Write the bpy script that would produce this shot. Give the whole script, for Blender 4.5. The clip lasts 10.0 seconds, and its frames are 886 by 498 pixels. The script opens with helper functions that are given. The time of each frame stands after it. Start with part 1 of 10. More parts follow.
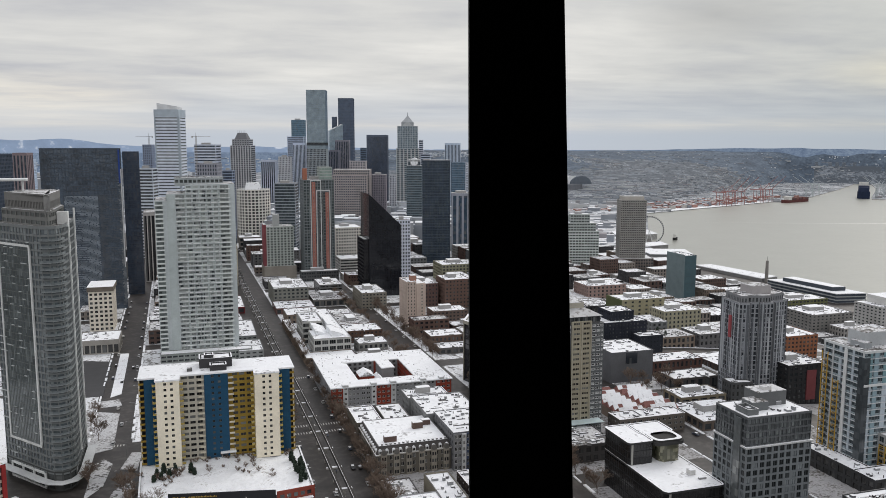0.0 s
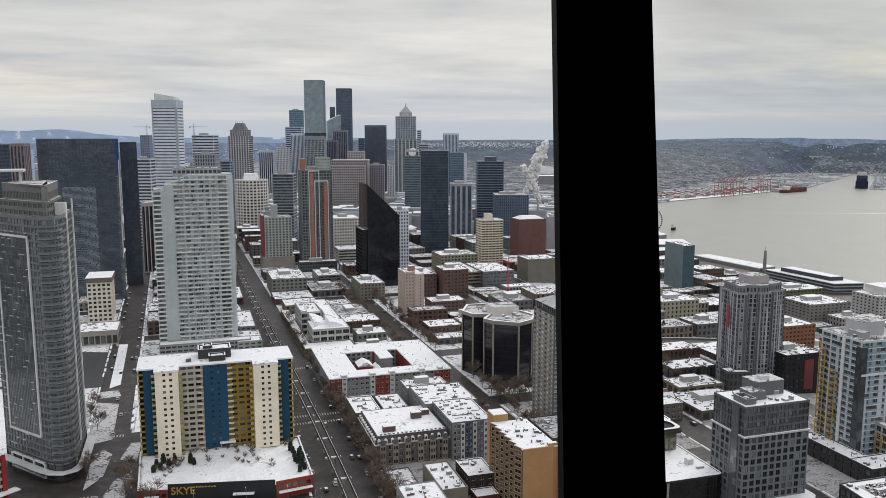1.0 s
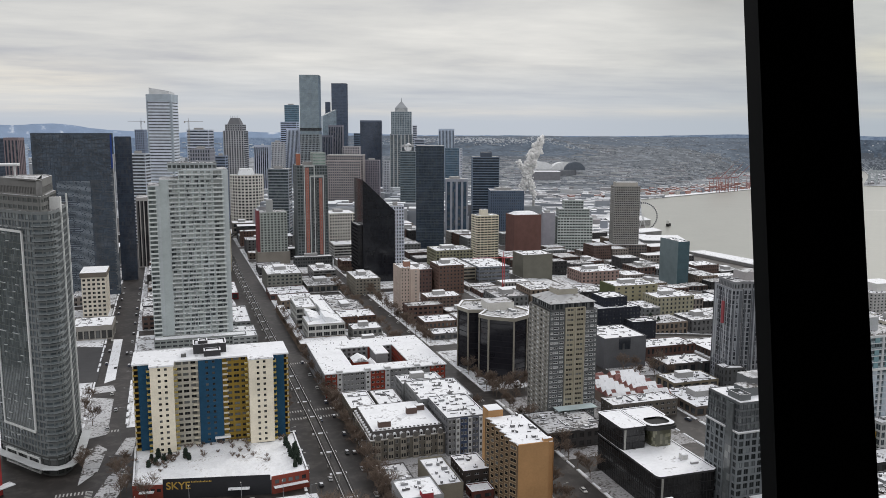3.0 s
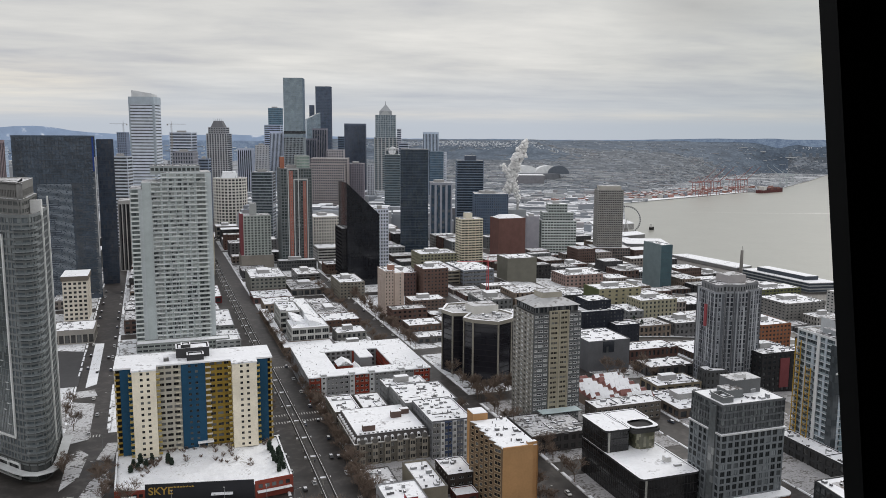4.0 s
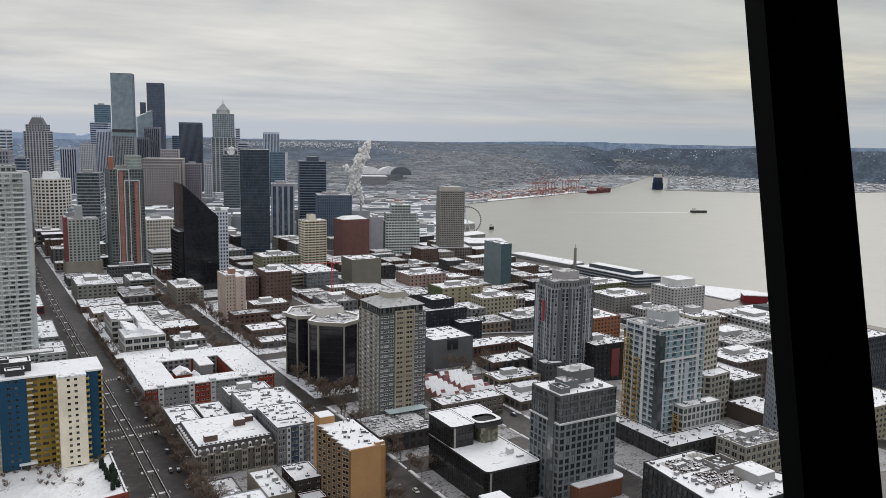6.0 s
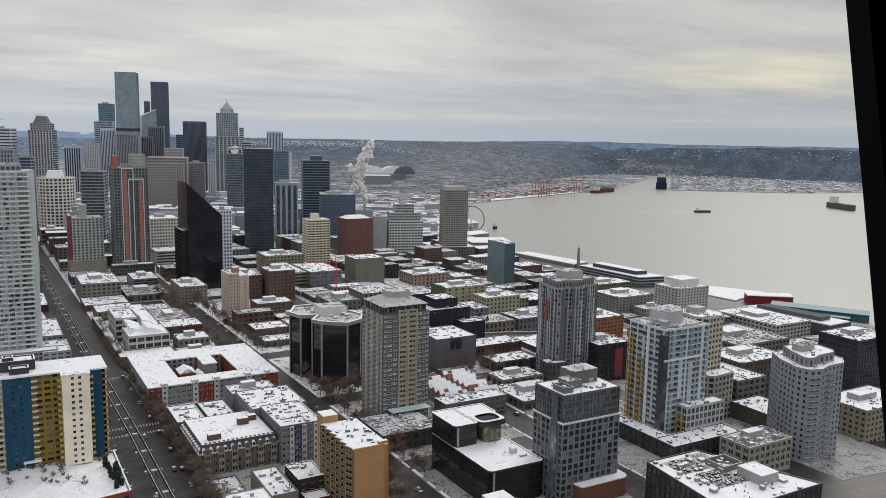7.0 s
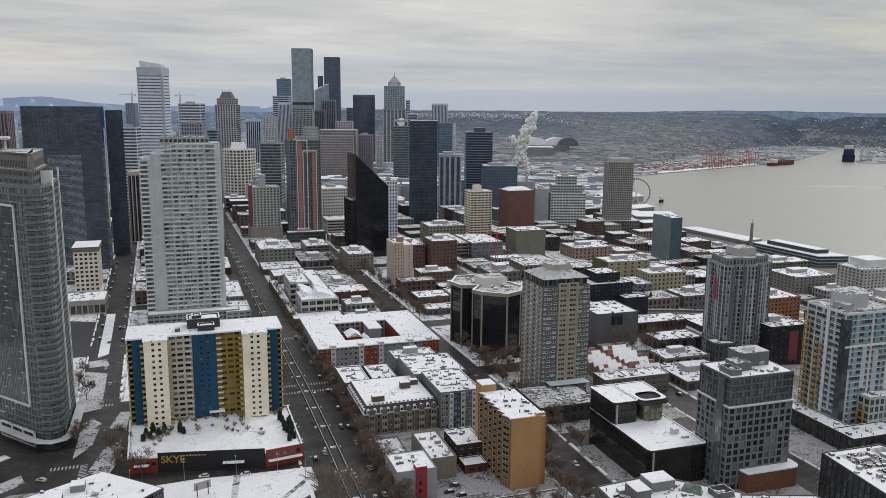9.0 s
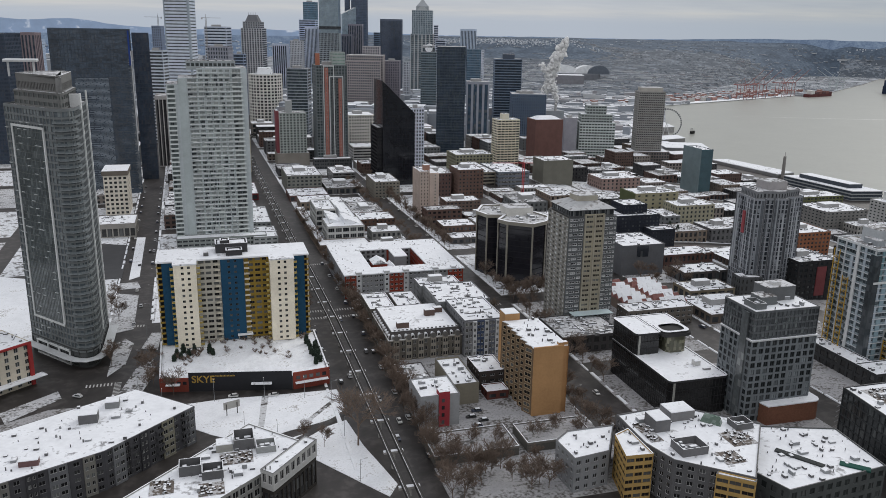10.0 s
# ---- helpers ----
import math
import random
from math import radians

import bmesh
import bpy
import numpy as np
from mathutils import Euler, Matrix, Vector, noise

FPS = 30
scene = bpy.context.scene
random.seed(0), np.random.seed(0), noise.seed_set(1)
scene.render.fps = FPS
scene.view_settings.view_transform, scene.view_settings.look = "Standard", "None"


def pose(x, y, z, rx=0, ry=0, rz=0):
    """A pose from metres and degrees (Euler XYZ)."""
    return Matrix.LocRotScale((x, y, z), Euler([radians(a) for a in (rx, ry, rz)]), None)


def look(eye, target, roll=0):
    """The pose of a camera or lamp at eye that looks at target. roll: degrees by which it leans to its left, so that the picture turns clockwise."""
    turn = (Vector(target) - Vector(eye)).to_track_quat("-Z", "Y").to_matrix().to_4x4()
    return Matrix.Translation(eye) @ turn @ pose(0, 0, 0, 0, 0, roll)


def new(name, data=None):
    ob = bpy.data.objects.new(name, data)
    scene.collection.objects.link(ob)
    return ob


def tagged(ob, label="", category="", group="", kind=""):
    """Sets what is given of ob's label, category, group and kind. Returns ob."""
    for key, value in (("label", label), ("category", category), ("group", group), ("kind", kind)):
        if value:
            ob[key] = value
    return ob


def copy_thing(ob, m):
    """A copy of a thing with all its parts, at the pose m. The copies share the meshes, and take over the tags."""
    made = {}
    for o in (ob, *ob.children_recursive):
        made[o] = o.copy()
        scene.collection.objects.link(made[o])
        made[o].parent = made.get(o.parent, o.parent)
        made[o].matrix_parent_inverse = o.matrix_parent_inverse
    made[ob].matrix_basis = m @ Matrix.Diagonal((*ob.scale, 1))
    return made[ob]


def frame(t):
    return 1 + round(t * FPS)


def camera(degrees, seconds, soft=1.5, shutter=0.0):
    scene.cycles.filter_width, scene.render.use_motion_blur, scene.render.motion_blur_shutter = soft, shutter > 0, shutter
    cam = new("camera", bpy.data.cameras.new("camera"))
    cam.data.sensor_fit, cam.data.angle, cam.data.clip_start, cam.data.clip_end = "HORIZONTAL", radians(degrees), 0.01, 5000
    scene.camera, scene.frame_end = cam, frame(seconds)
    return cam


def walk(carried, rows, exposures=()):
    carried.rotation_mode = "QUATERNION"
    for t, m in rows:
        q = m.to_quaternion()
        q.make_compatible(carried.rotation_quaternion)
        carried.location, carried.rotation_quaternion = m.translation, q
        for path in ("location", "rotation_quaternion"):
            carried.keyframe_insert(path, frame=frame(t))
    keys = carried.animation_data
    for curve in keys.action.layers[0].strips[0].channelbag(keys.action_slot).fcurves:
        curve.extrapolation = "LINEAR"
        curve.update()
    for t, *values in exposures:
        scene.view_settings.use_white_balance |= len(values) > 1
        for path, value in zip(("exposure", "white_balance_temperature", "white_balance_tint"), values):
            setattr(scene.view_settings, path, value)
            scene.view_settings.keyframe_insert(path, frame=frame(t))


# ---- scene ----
cam = camera(57.47, 10.0, soft=0.5)
EYE = 158.0
# seconds, sideways step along the window, yaw, pitch, lean
ROWS = [
    (0.0, 0.0, -17.43, -7.57, 0.13),
    (0.5, 0.044, -17.5, -7.96, 0.05),
    (1.0, 0.091, -17.55, -8.25, 0.07),
    (1.5, 0.144, -17.61, -8.48, 0.09),
    (2.0, 0.201, -17.7, -8.61, 0.09),
    (2.5, 0.25, -17.8, -8.61, 0.2),
    (4.0, 0.404, -19.02, -8.32, 0.41),
    (4.5, 0.446, -20.96, -8.25, 0.48),
    (5.0, 0.478, -24.19, -8.16, 0.56),
    (5.5, 0.491, -27.88, -8.12, 0.76),
    (5.7, 0.507, -29.24, -8.1, 0.84),
    (6.8, 0.652, -30.71, -8.1, 1.2),
    (7.0, 0.676, -29.91, -8.15, 1.15),
    (7.5, 0.75, -27.14, -8.38, 0.98),
    (8.0, 0.8, -23.95, -8.77, 0.66),
    (8.5, 0.83, -20.93, -9.27, 0.48),
    (9.0, 0.85, -18.43, -10.3, 0.5),
    (9.5, 0.87, -16.44, -11.83, 0.68),
    (10.0, 0.88, -16.64, -15.36, 1.02),
]
AX, AY = math.sin(radians(17.46)), math.cos(radians(17.46))  # straight out of the window


def room(a, f, z):
    """A place in the room: metres to the right along the window, metres towards it, height."""
    return (a * AY + f * AX, -a * AX + f * AY, z)


walk(cam, [(t, pose(*room(-s, 0, EYE), 0, 0, yaw) @ pose(0, 0, 0, 90 + pitch) @ pose(0, 0, 0, 0, 0, lean))
           for t, s, yaw, pitch, lean in ROWS],
     exposures=[(0.0, 0.08, 6500, 10), (2.5, 0.06, 6500, 10), (5.5, 0.02, 6500, 10), (7.5, -0.05, 6470, 10), (9.0, -0.12, 6400, 10), (9.5, -0.14, 6340, 10), (10.0, -0.14, 6300, 10)])

# ---- sky and sun: a winter overcast, brightest to the south-west ----
world = bpy.data.worlds.new("overcast_sky")
scene.world = world
world.use_nodes = True
wn, wl = world.node_tree.nodes, world.node_tree.links
wn.clear()


def wnode(kind, **values):
    n = wn.new(kind)
    for key, value in values.items():
        n.inputs[key].default_value = value
    return n


w_out, w_bg = wn.new("ShaderNodeOutputWorld"), wn.new("ShaderNodeBackground")
w_co, w_sep = wn.new("ShaderNodeTexCoord"), wn.new("ShaderNodeSeparateXYZ")
wl.new(w_co.outputs["Generated"], w_sep.inputs[0])


def wmath(op, a, b=0.0):
    n = wn.new("ShaderNodeMath")
    n.operation = op
    for i, v in enumerate((a, b)):
        if isinstance(v, (int, float)):
            n.inputs[i].default_value = v
        else:
            wl.new(v, n.inputs[i])
    return n.outputs[0]


# the cloud deck: a flat layer seen in perspective
w_up = wmath("ADD", wmath("MAXIMUM", w_sep.outputs["Z"], 0.0), 0.055)
w_px, w_py = wmath("DIVIDE", w_sep.outputs["X"], w_up), wmath("DIVIDE", w_sep.outputs["Y"], w_up)
w_plane = wn.new("ShaderNodeCombineXYZ")
wl.new(w_px, w_plane.inputs[0])
wl.new(w_py, w_plane.inputs[1])
w_map = wn.new("ShaderNodeMapping")
w_map.inputs["Rotation"].default_value = (0, 0, radians(17))
w_map.inputs["Scale"].default_value = (0.42, 0.55, 1.0)
wl.new(w_plane.outputs[0], w_map.inputs["Vector"])
w_n1 = wnode("ShaderNodeTexNoise", Scale=0.42, Detail=5.0, Roughness=0.5, Distortion=0.5)
w_n2 = wnode("ShaderNodeTexNoise", Scale=2.1, Detail=5.0, Roughness=0.6, Distortion=0.2)
wl.new(w_map.outputs[0], w_n1.inputs["Vector"])
wl.new(w_map.outputs[0], w_n2.inputs["Vector"])
w_mix = wmath("ADD", wmath("MULTIPLY", w_n1.outputs["Fac"], 0.7), wmath("MULTIPLY", w_n2.outputs["Fac"], 0.3))
w_ramp = wn.new("ShaderNodeValToRGB")
el = w_ramp.color_ramp.elements
el[0].position, el[0].color = 0.36, (0.37, 0.38, 0.41, 1)
el[1].position, el[1].color = 0.64, (0.66, 0.65, 0.62, 1)
mid = el.new(0.5)
mid.color = (0.52, 0.52, 0.51, 1)
wl.new(w_mix, w_ramp.inputs[0])
# a bluish grey bank low over the land, with the deck above it
w_low = wn.new("ShaderNodeMapRange")
w_low.inputs["From Min"].default_value, w_low.inputs["From Max"].default_value = 0.004, 0.075
wl.new(w_sep.outputs["Z"], w_low.inputs["Value"])
w_bank = wn.new("ShaderNodeMix")
w_bank.data_type = "RGBA"
w_bank.inputs["A"].default_value = (0.405, 0.44, 0.49, 1)
wl.new(w_low.outputs[0], w_bank.inputs["Factor"])
wl.new(w_ramp.outputs[0], w_bank.inputs["B"])
# overhead the deck is thinner and brighter
w_top = wn.new("ShaderNodeMapRange")
w_top.inputs["From Min"].default_value, w_top.inputs["From Max"].default_value = 0.15, 0.8
w_top.inputs["To Min"].default_value, w_top.inputs["To Max"].default_value = 1.22, 1.9
wl.new(w_sep.outputs["Z"], w_top.inputs["Value"])
w_cool = wn.new("ShaderNodeMix")
w_cool.data_type, w_cool.blend_type = "RGBA", "MULTIPLY"
w_cool.inputs["B"].default_value = (1.0, 0.99, 1.03, 1)
w_high = wn.new("ShaderNodeMapRange")
w_high.inputs["From Min"].default_value, w_high.inputs["From Max"].default_value = 0.2, 0.6
wl.new(w_sep.outputs["Z"], w_high.inputs["Value"])
wl.new(w_high.outputs[0], w_cool.inputs["Factor"])
wl.new(w_bank.outputs["Result"], w_cool.inputs["A"])
# a pale clearing low in the south
w_gap = wn.new("ShaderNodeValToRGB")
ge = w_gap.color_ramp.elements
ge[0].position, ge[0].color = 0.010, (0, 0, 0, 1)
ge[1].position, ge[1].color = 0.030, (0, 0, 0, 1)
ge2 = ge.new(0.019)
ge2.color = (0.5, 0.5, 0.5, 1)
wl.new(w_sep.outputs["Z"], w_gap.inputs[0])
w_gapm = wmath("MULTIPLY", w_gap.outputs[0], w_n2.outputs["Fac"])
w_lit = wn.new("ShaderNodeMix")
w_lit.data_type = "RGBA"
w_lit.inputs["B"].default_value = (0.70, 0.63, 0.52, 1)
wl.new(w_gapm, w_lit.inputs["Factor"])
wl.new(w_cool.outputs["Result"], w_lit.inputs["A"])
# a thin yellowish break in the deck to the south-west
w_dir = wn.new("ShaderNodeVectorMath")
w_dir.operation = "DISTANCE"
w_sq = wn.new("ShaderNodeMapping")
w_sq.inputs["Scale"].default_value = (1.0, 1.0, 5.5)
wl.new(w_co.outputs["Generated"], w_sq.inputs["Vector"])
wl.new(w_sq.outputs[0], w_dir.inputs[0])
w_dir.inputs[1].default_value = (0.792, 0.606, 5.5 * 0.074)
w_fall = wn.new("ShaderNodeMapRange")
w_fall.inputs["From Min"].default_value, w_fall.inputs["From Max"].default_value = 0.02, 0.20
w_fall.inputs["To Min"].default_value, w_fall.inputs["To Max"].default_value = 1.0, 0.0
wl.new(w_dir.outputs["Value"], w_fall.inputs["Value"])
w_break = wn.new("ShaderNodeMix")
w_break.data_type = "RGBA"
w_break.inputs["B"].default_value = (0.92, 0.82, 0.60, 1)
wl.new(wmath("MULTIPLY", w_fall.outputs[0], w_n2.outputs["Fac"]), w_break.inputs["Factor"])
wl.new(w_lit.outputs["Result"], w_break.inputs["A"])
# a second, paler streak low in the south-east
w_dir2 = wn.new("ShaderNodeVectorMath")
w_dir2.operation = "DISTANCE"
wl.new(w_sq.outputs[0], w_dir2.inputs[0])
w_dir2.inputs[1].default_value = (-0.15, 0.988, 5.5 * 0.048)
w_fall2 = wn.new("ShaderNodeMapRange")
w_fall2.inputs["From Min"].default_value, w_fall2.inputs["From Max"].default_value = 0.0, 0.17
w_fall2.inputs["To Min"].default_value, w_fall2.inputs["To Max"].default_value = 0.9, 0.0
wl.new(w_dir2.outputs["Value"], w_fall2.inputs["Value"])
w_streak = wn.new("ShaderNodeMix")
w_streak.data_type = "RGBA"
w_streak.inputs["B"].default_value = (0.80, 0.72, 0.58, 1)
wl.new(wmath("MULTIPLY", w_fall2.outputs[0], w_n2.outputs["Fac"]), w_streak.inputs["Factor"])
wl.new(w_break.outputs["Result"], w_streak.inputs["A"])
# a smudge of darker cloud in the south, and a heavier deck towards the sea
w_dir3 = wn.new("ShaderNodeVectorMath")
w_dir3.operation = "DISTANCE"
w_sq3 = wn.new("ShaderNodeMapping")
w_sq3.inputs["Scale"].default_value = (1.0, 1.0, 2.6)
wl.new(w_co.outputs["Generated"], w_sq3.inputs["Vector"])
wl.new(w_sq3.outputs[0], w_dir3.inputs[0])
w_dir3.inputs[1].default_value = (0.577, 0.805, 2.6 * 0.143)
w_fall3 = wn.new("ShaderNodeMapRange")
w_fall3.inputs["From Min"].default_value, w_fall3.inputs["From Max"].default_value = 0.0, 0.11
w_fall3.inputs["To Min"].default_value, w_fall3.inputs["To Max"].default_value = 0.55, 0.0
wl.new(w_dir3.outputs["Value"], w_fall3.inputs["Value"])
w_smudge = wn.new("ShaderNodeMix")
w_smudge.data_type, w_smudge.blend_type = "RGBA", "MULTIPLY"
w_smudge.inputs["B"].default_value = (0.60, 0.60, 0.62, 1)
wl.new(wmath("MULTIPLY", w_fall3.outputs[0], wmath("ADD", w_n2.outputs["Fac"], 0.45)), w_smudge.inputs["Factor"])
wl.new(w_streak.outputs["Result"], w_smudge.inputs["A"])
w_sea = wn.new("ShaderNodeMapRange")
w_sea.inputs["From Min"].default_value, w_sea.inputs["From Max"].default_value = 0.42, 0.74
wl.new(w_sep.outputs["X"], w_sea.inputs["Value"])
w_heavy = wn.new("ShaderNodeMix")
w_heavy.data_type, w_heavy.blend_type = "RGBA", "MULTIPLY"
w_heavy.inputs["B"].default_value = (0.85, 0.87, 0.86, 1)
wl.new(w_sea.outputs[0], w_heavy.inputs["Factor"])
wl.new(w_smudge.outputs["Result"], w_heavy.inputs["A"])
wl.new(w_heavy.outputs["Result"], w_bg.inputs["Color"])
wl.new(w_top.outputs[0], w_bg.inputs["Strength"])
wl.new(w_bg.outputs[0], w_out.inputs[0])

sun = new("sun", bpy.data.lights.new("sun", "SUN"))
sun.data.energy, sun.data.angle, sun.data.color = 1.05, radians(25), (1.0, 0.95, 0.88)
sun.matrix_world = look((0, 0, 400), (-260, -170, 200))

# ---- materials ----
MATS = {}


def material(name, color, rough=0.8, metal=0.0, spread=0.12, grain=3.0, stain=0.15, bump=0.0, random_tint=0.0, spec=0.4, tint2=None, cell=None, ramp=(0.52, 0.62), patch=9.0):
    """A surface with variation at two scales: stains some metres wide and a fine grain. cell: panes of that size differ."""
    key = (name, tuple(color), rough, metal, spread, grain, stain, random_tint, cell, tint2, ramp, patch)
    if key in MATS:
        return MATS[key]
    m = bpy.data.materials.new(name)
    m.use_nodes = True
    nt = m.node_tree
    n, l = nt.nodes, nt.links
    b = n["Principled BSDF"]
    b.inputs["Roughness"].default_value, b.inputs["Metallic"].default_value = rough, metal
    b.inputs["Specular IOR Level"].default_value = spec
    co = n.new("ShaderNodeTexCoord")
    big, fine = n.new("ShaderNodeTexNoise"), n.new("ShaderNodeTexNoise")
    big.inputs["Scale"].default_value, big.inputs["Detail"].default_value = 1.0 / patch, 4.0
    fine.inputs["Scale"].default_value, fine.inputs["Detail"].default_value = grain, 3.0
    for t in (big, fine):
        l.new(co.outputs["Object"], t.inputs["Vector"])

    def scaled(socket, amount):
        r = n.new("ShaderNodeMapRange")
        r.inputs["From Min"].default_value, r.inputs["From Max"].default_value = 0.25, 0.75
        r.inputs["To Min"].default_value, r.inputs["To Max"].default_value = 1 - amount, 1 + amount
        l.new(socket, r.inputs["Value"])
        return r.outputs[0]

    def times(a, c):
        r = n.new("ShaderNodeMath")
        r.operation = "MULTIPLY"
        l.new(a, r.inputs[0])
        l.new(c, r.inputs[1])
        return r.outputs[0]

    value = times(scaled(big.outputs["Fac"], stain), scaled(fine.outputs["Fac"], spread))
    if random_tint:
        info = n.new("ShaderNodeObjectInfo")
        r = n.new("ShaderNodeMapRange")
        r.inputs["To Min"].default_value, r.inputs["To Max"].default_value = 1 - random_tint, 1 + random_tint
        l.new(info.outputs["Random"], r.inputs["Value"])
        value = times(value, r.outputs[0])
    base = n.new("ShaderNodeMix")
    base.data_type, base.blend_type = "RGBA", "MULTIPLY"
    base.inputs["Factor"].default_value = 1.0
    base.inputs["A"].default_value = (*color, 1)
    l.new(value, base.inputs["B"])
    out = base.outputs["Result"]
    if cell:
        if cell == "object":
            chance = n.new("ShaderNodeObjectInfo").outputs["Random"]
        else:
            snap = n.new("ShaderNodeVectorMath")
            snap.operation = "SNAP"
            snap.inputs[1].default_value = cell
            l.new(co.outputs["Object"], snap.inputs[0])
            white = n.new("ShaderNodeTexWhiteNoise")
            l.new(snap.outputs[0], white.inputs["Vector"])
            chance = white.outputs["Value"]
        pick = n.new("ShaderNodeMapRange")
        pick.inputs["From Min"].default_value, pick.inputs["From Max"].default_value = 0.62, 1.0
        pick.inputs["To Max"].default_value = 0.8 if cell == "object" else 0.7
        l.new(chance, pick.inputs["Value"])
        blind = n.new("ShaderNodeMix")
        blind.data_type = "RGBA"
        blind.inputs["B"].default_value = (*(tint2 or (0.3, 0.31, 0.3)), 1)
        l.new(pick.outputs[0], blind.inputs["Factor"])
        l.new(out, blind.inputs["A"])
        out = blind.outputs["Result"]
    elif tint2:
        blind = n.new("ShaderNodeMix")
        blind.data_type = "RGBA"
        blind.inputs["B"].default_value = (*tint2, 1)
        step = n.new("ShaderNodeMapRange")
        step.inputs["From Min"].default_value, step.inputs["From Max"].default_value = ramp
        mixn = n.new("ShaderNodeMath")
        mixn.operation = "ADD"
        half = n.new("ShaderNodeMath")
        half.operation = "MULTIPLY"
        half.inputs[1].default_value = 0.5
        l.new(fine.outputs["Fac"], half.inputs[0])
        half2 = n.new("ShaderNodeMath")
        half2.operation = "MULTIPLY"
        half2.inputs[1].default_value = 0.5
        l.new(big.outputs["Fac"], half2.inputs[0])
        l.new(half.outputs[0], mixn.inputs[0])
        l.new(half2.outputs[0], mixn.inputs[1])
        l.new(mixn.outputs[0], step.inputs["Value"])
        l.new(step.outputs[0], blind.inputs["Factor"])
        l.new(out, blind.inputs["A"])
        out = blind.outputs["Result"]
    l.new(out, b.inputs["Base Color"])
    if bump:
        bp = n.new("ShaderNodeBump")
        bp.inputs["Strength"].default_value, bp.inputs["Distance"].default_value = bump, 0.1
        l.new(fine.outputs["Fac"], bp.inputs["Height"])
        l.new(bp.outputs[0], b.inputs["Normal"])
    MATS[key] = m
    return m


def wall_mat(c):
    return material("painted_wall", c, 0.8, spread=0.07, grain=1.1, stain=0.12, spec=0.12)


def glass_mat(c, cell=(1.6, 1.6, 3.3), blind=(0.22, 0.23, 0.23)):
    return material("window_glass", c, 0.12, spread=0.2, grain=0.6, stain=0.3, spec=0.5, cell=cell, tint2=blind)


def pane_mat(c, blind=(0.16, 0.165, 0.165)):
    """Glass of single windows: some show pale blinds behind."""
    return material("window_pane", tuple(0.6 * v for v in c), 0.10, spread=0.12, grain=0.5, stain=0.2, spec=0.3, tint2=blind, cell="object")


SNOW = material("snow", (0.80, 0.82, 0.85), 0.7, spread=0.05, grain=1.5, stain=0.07, bump=0.4)
ROOF_SNOW = material("roof_snow", (0.80, 0.82, 0.85), 0.75, spread=0.06, grain=0.55, stain=0.10, bump=0.3, ramp=(0.56, 0.66), tint2=(0.30, 0.30, 0.31))
LOT_SNOW = material("trodden_snow_on_lots", (0.60, 0.61, 0.63), 0.8, spread=0.15, grain=0.8, stain=0.3, ramp=(0.46, 0.60), tint2=(0.12, 0.115, 0.11))
PATCHY = material("thin_trodden_snow", (0.60, 0.61, 0.63), 0.8, spread=0.2, grain=0.6, stain=0.25, ramp=(0.48, 0.57), tint2=(0.085, 0.08, 0.075))
BROKEN_SNOW = material("wind_broken_roof_snow", (0.74, 0.76, 0.79), 0.78, spread=0.08, grain=0.4, stain=0.14, bump=0.3, ramp=(0.50, 0.58), tint2=(0.13, 0.125, 0.12), patch=6.0)
ASPHALT = material("wet_asphalt", (0.037, 0.034, 0.032), 0.55, spread=0.3, grain=0.25, stain=0.35, tint2=(0.072, 0.069, 0.067))
CONCRETE = material("concrete", (0.36, 0.35, 0.33), 0.85, spread=0.12, grain=1.5, stain=0.2)
ROOF_DARK = material("dark_roof_metal", (0.11, 0.11, 0.115), 0.7, spread=0.15, stain=0.2)
ROOF_GREY = material("roof_metal", (0.25, 0.26, 0.27), 0.6, spread=0.1, stain=0.2)
COPING = material("metal_coping", (0.10, 0.10, 0.102), 0.6, spread=0.15, stain=0.2)
LAWN_SNOW = material("walked_on_snow", (0.78, 0.80, 0.83), 0.75, spread=0.08, grain=1.1, stain=0.12, bump=0.5, ramp=(0.55, 0.66), tint2=(0.36, 0.35, 0.34))
FAR_LOT = material("snow_between_blocks", (0.70, 0.72, 0.75), 0.8, spread=0.12, grain=0.4, stain=0.25, ramp=(0.49, 0.60), tint2=(0.10, 0.095, 0.09))
THIN = material("thin_dirty_snow", (0.40, 0.40, 0.41), 0.8, spread=0.2, grain=0.8, stain=0.35, ramp=(0.46, 0.60), tint2=(0.085, 0.078, 0.07))
BARK = material("bare_twigs", (0.165, 0.125, 0.10), 0.9, spread=0.2)
EVERGREEN = material("evergreen_needles", (0.025, 0.04, 0.028), 0.9, spread=0.3)
BLACK = material("black_frame_paint", (0.012, 0.012, 0.013), 0.35, spread=0.1, stain=0.05)


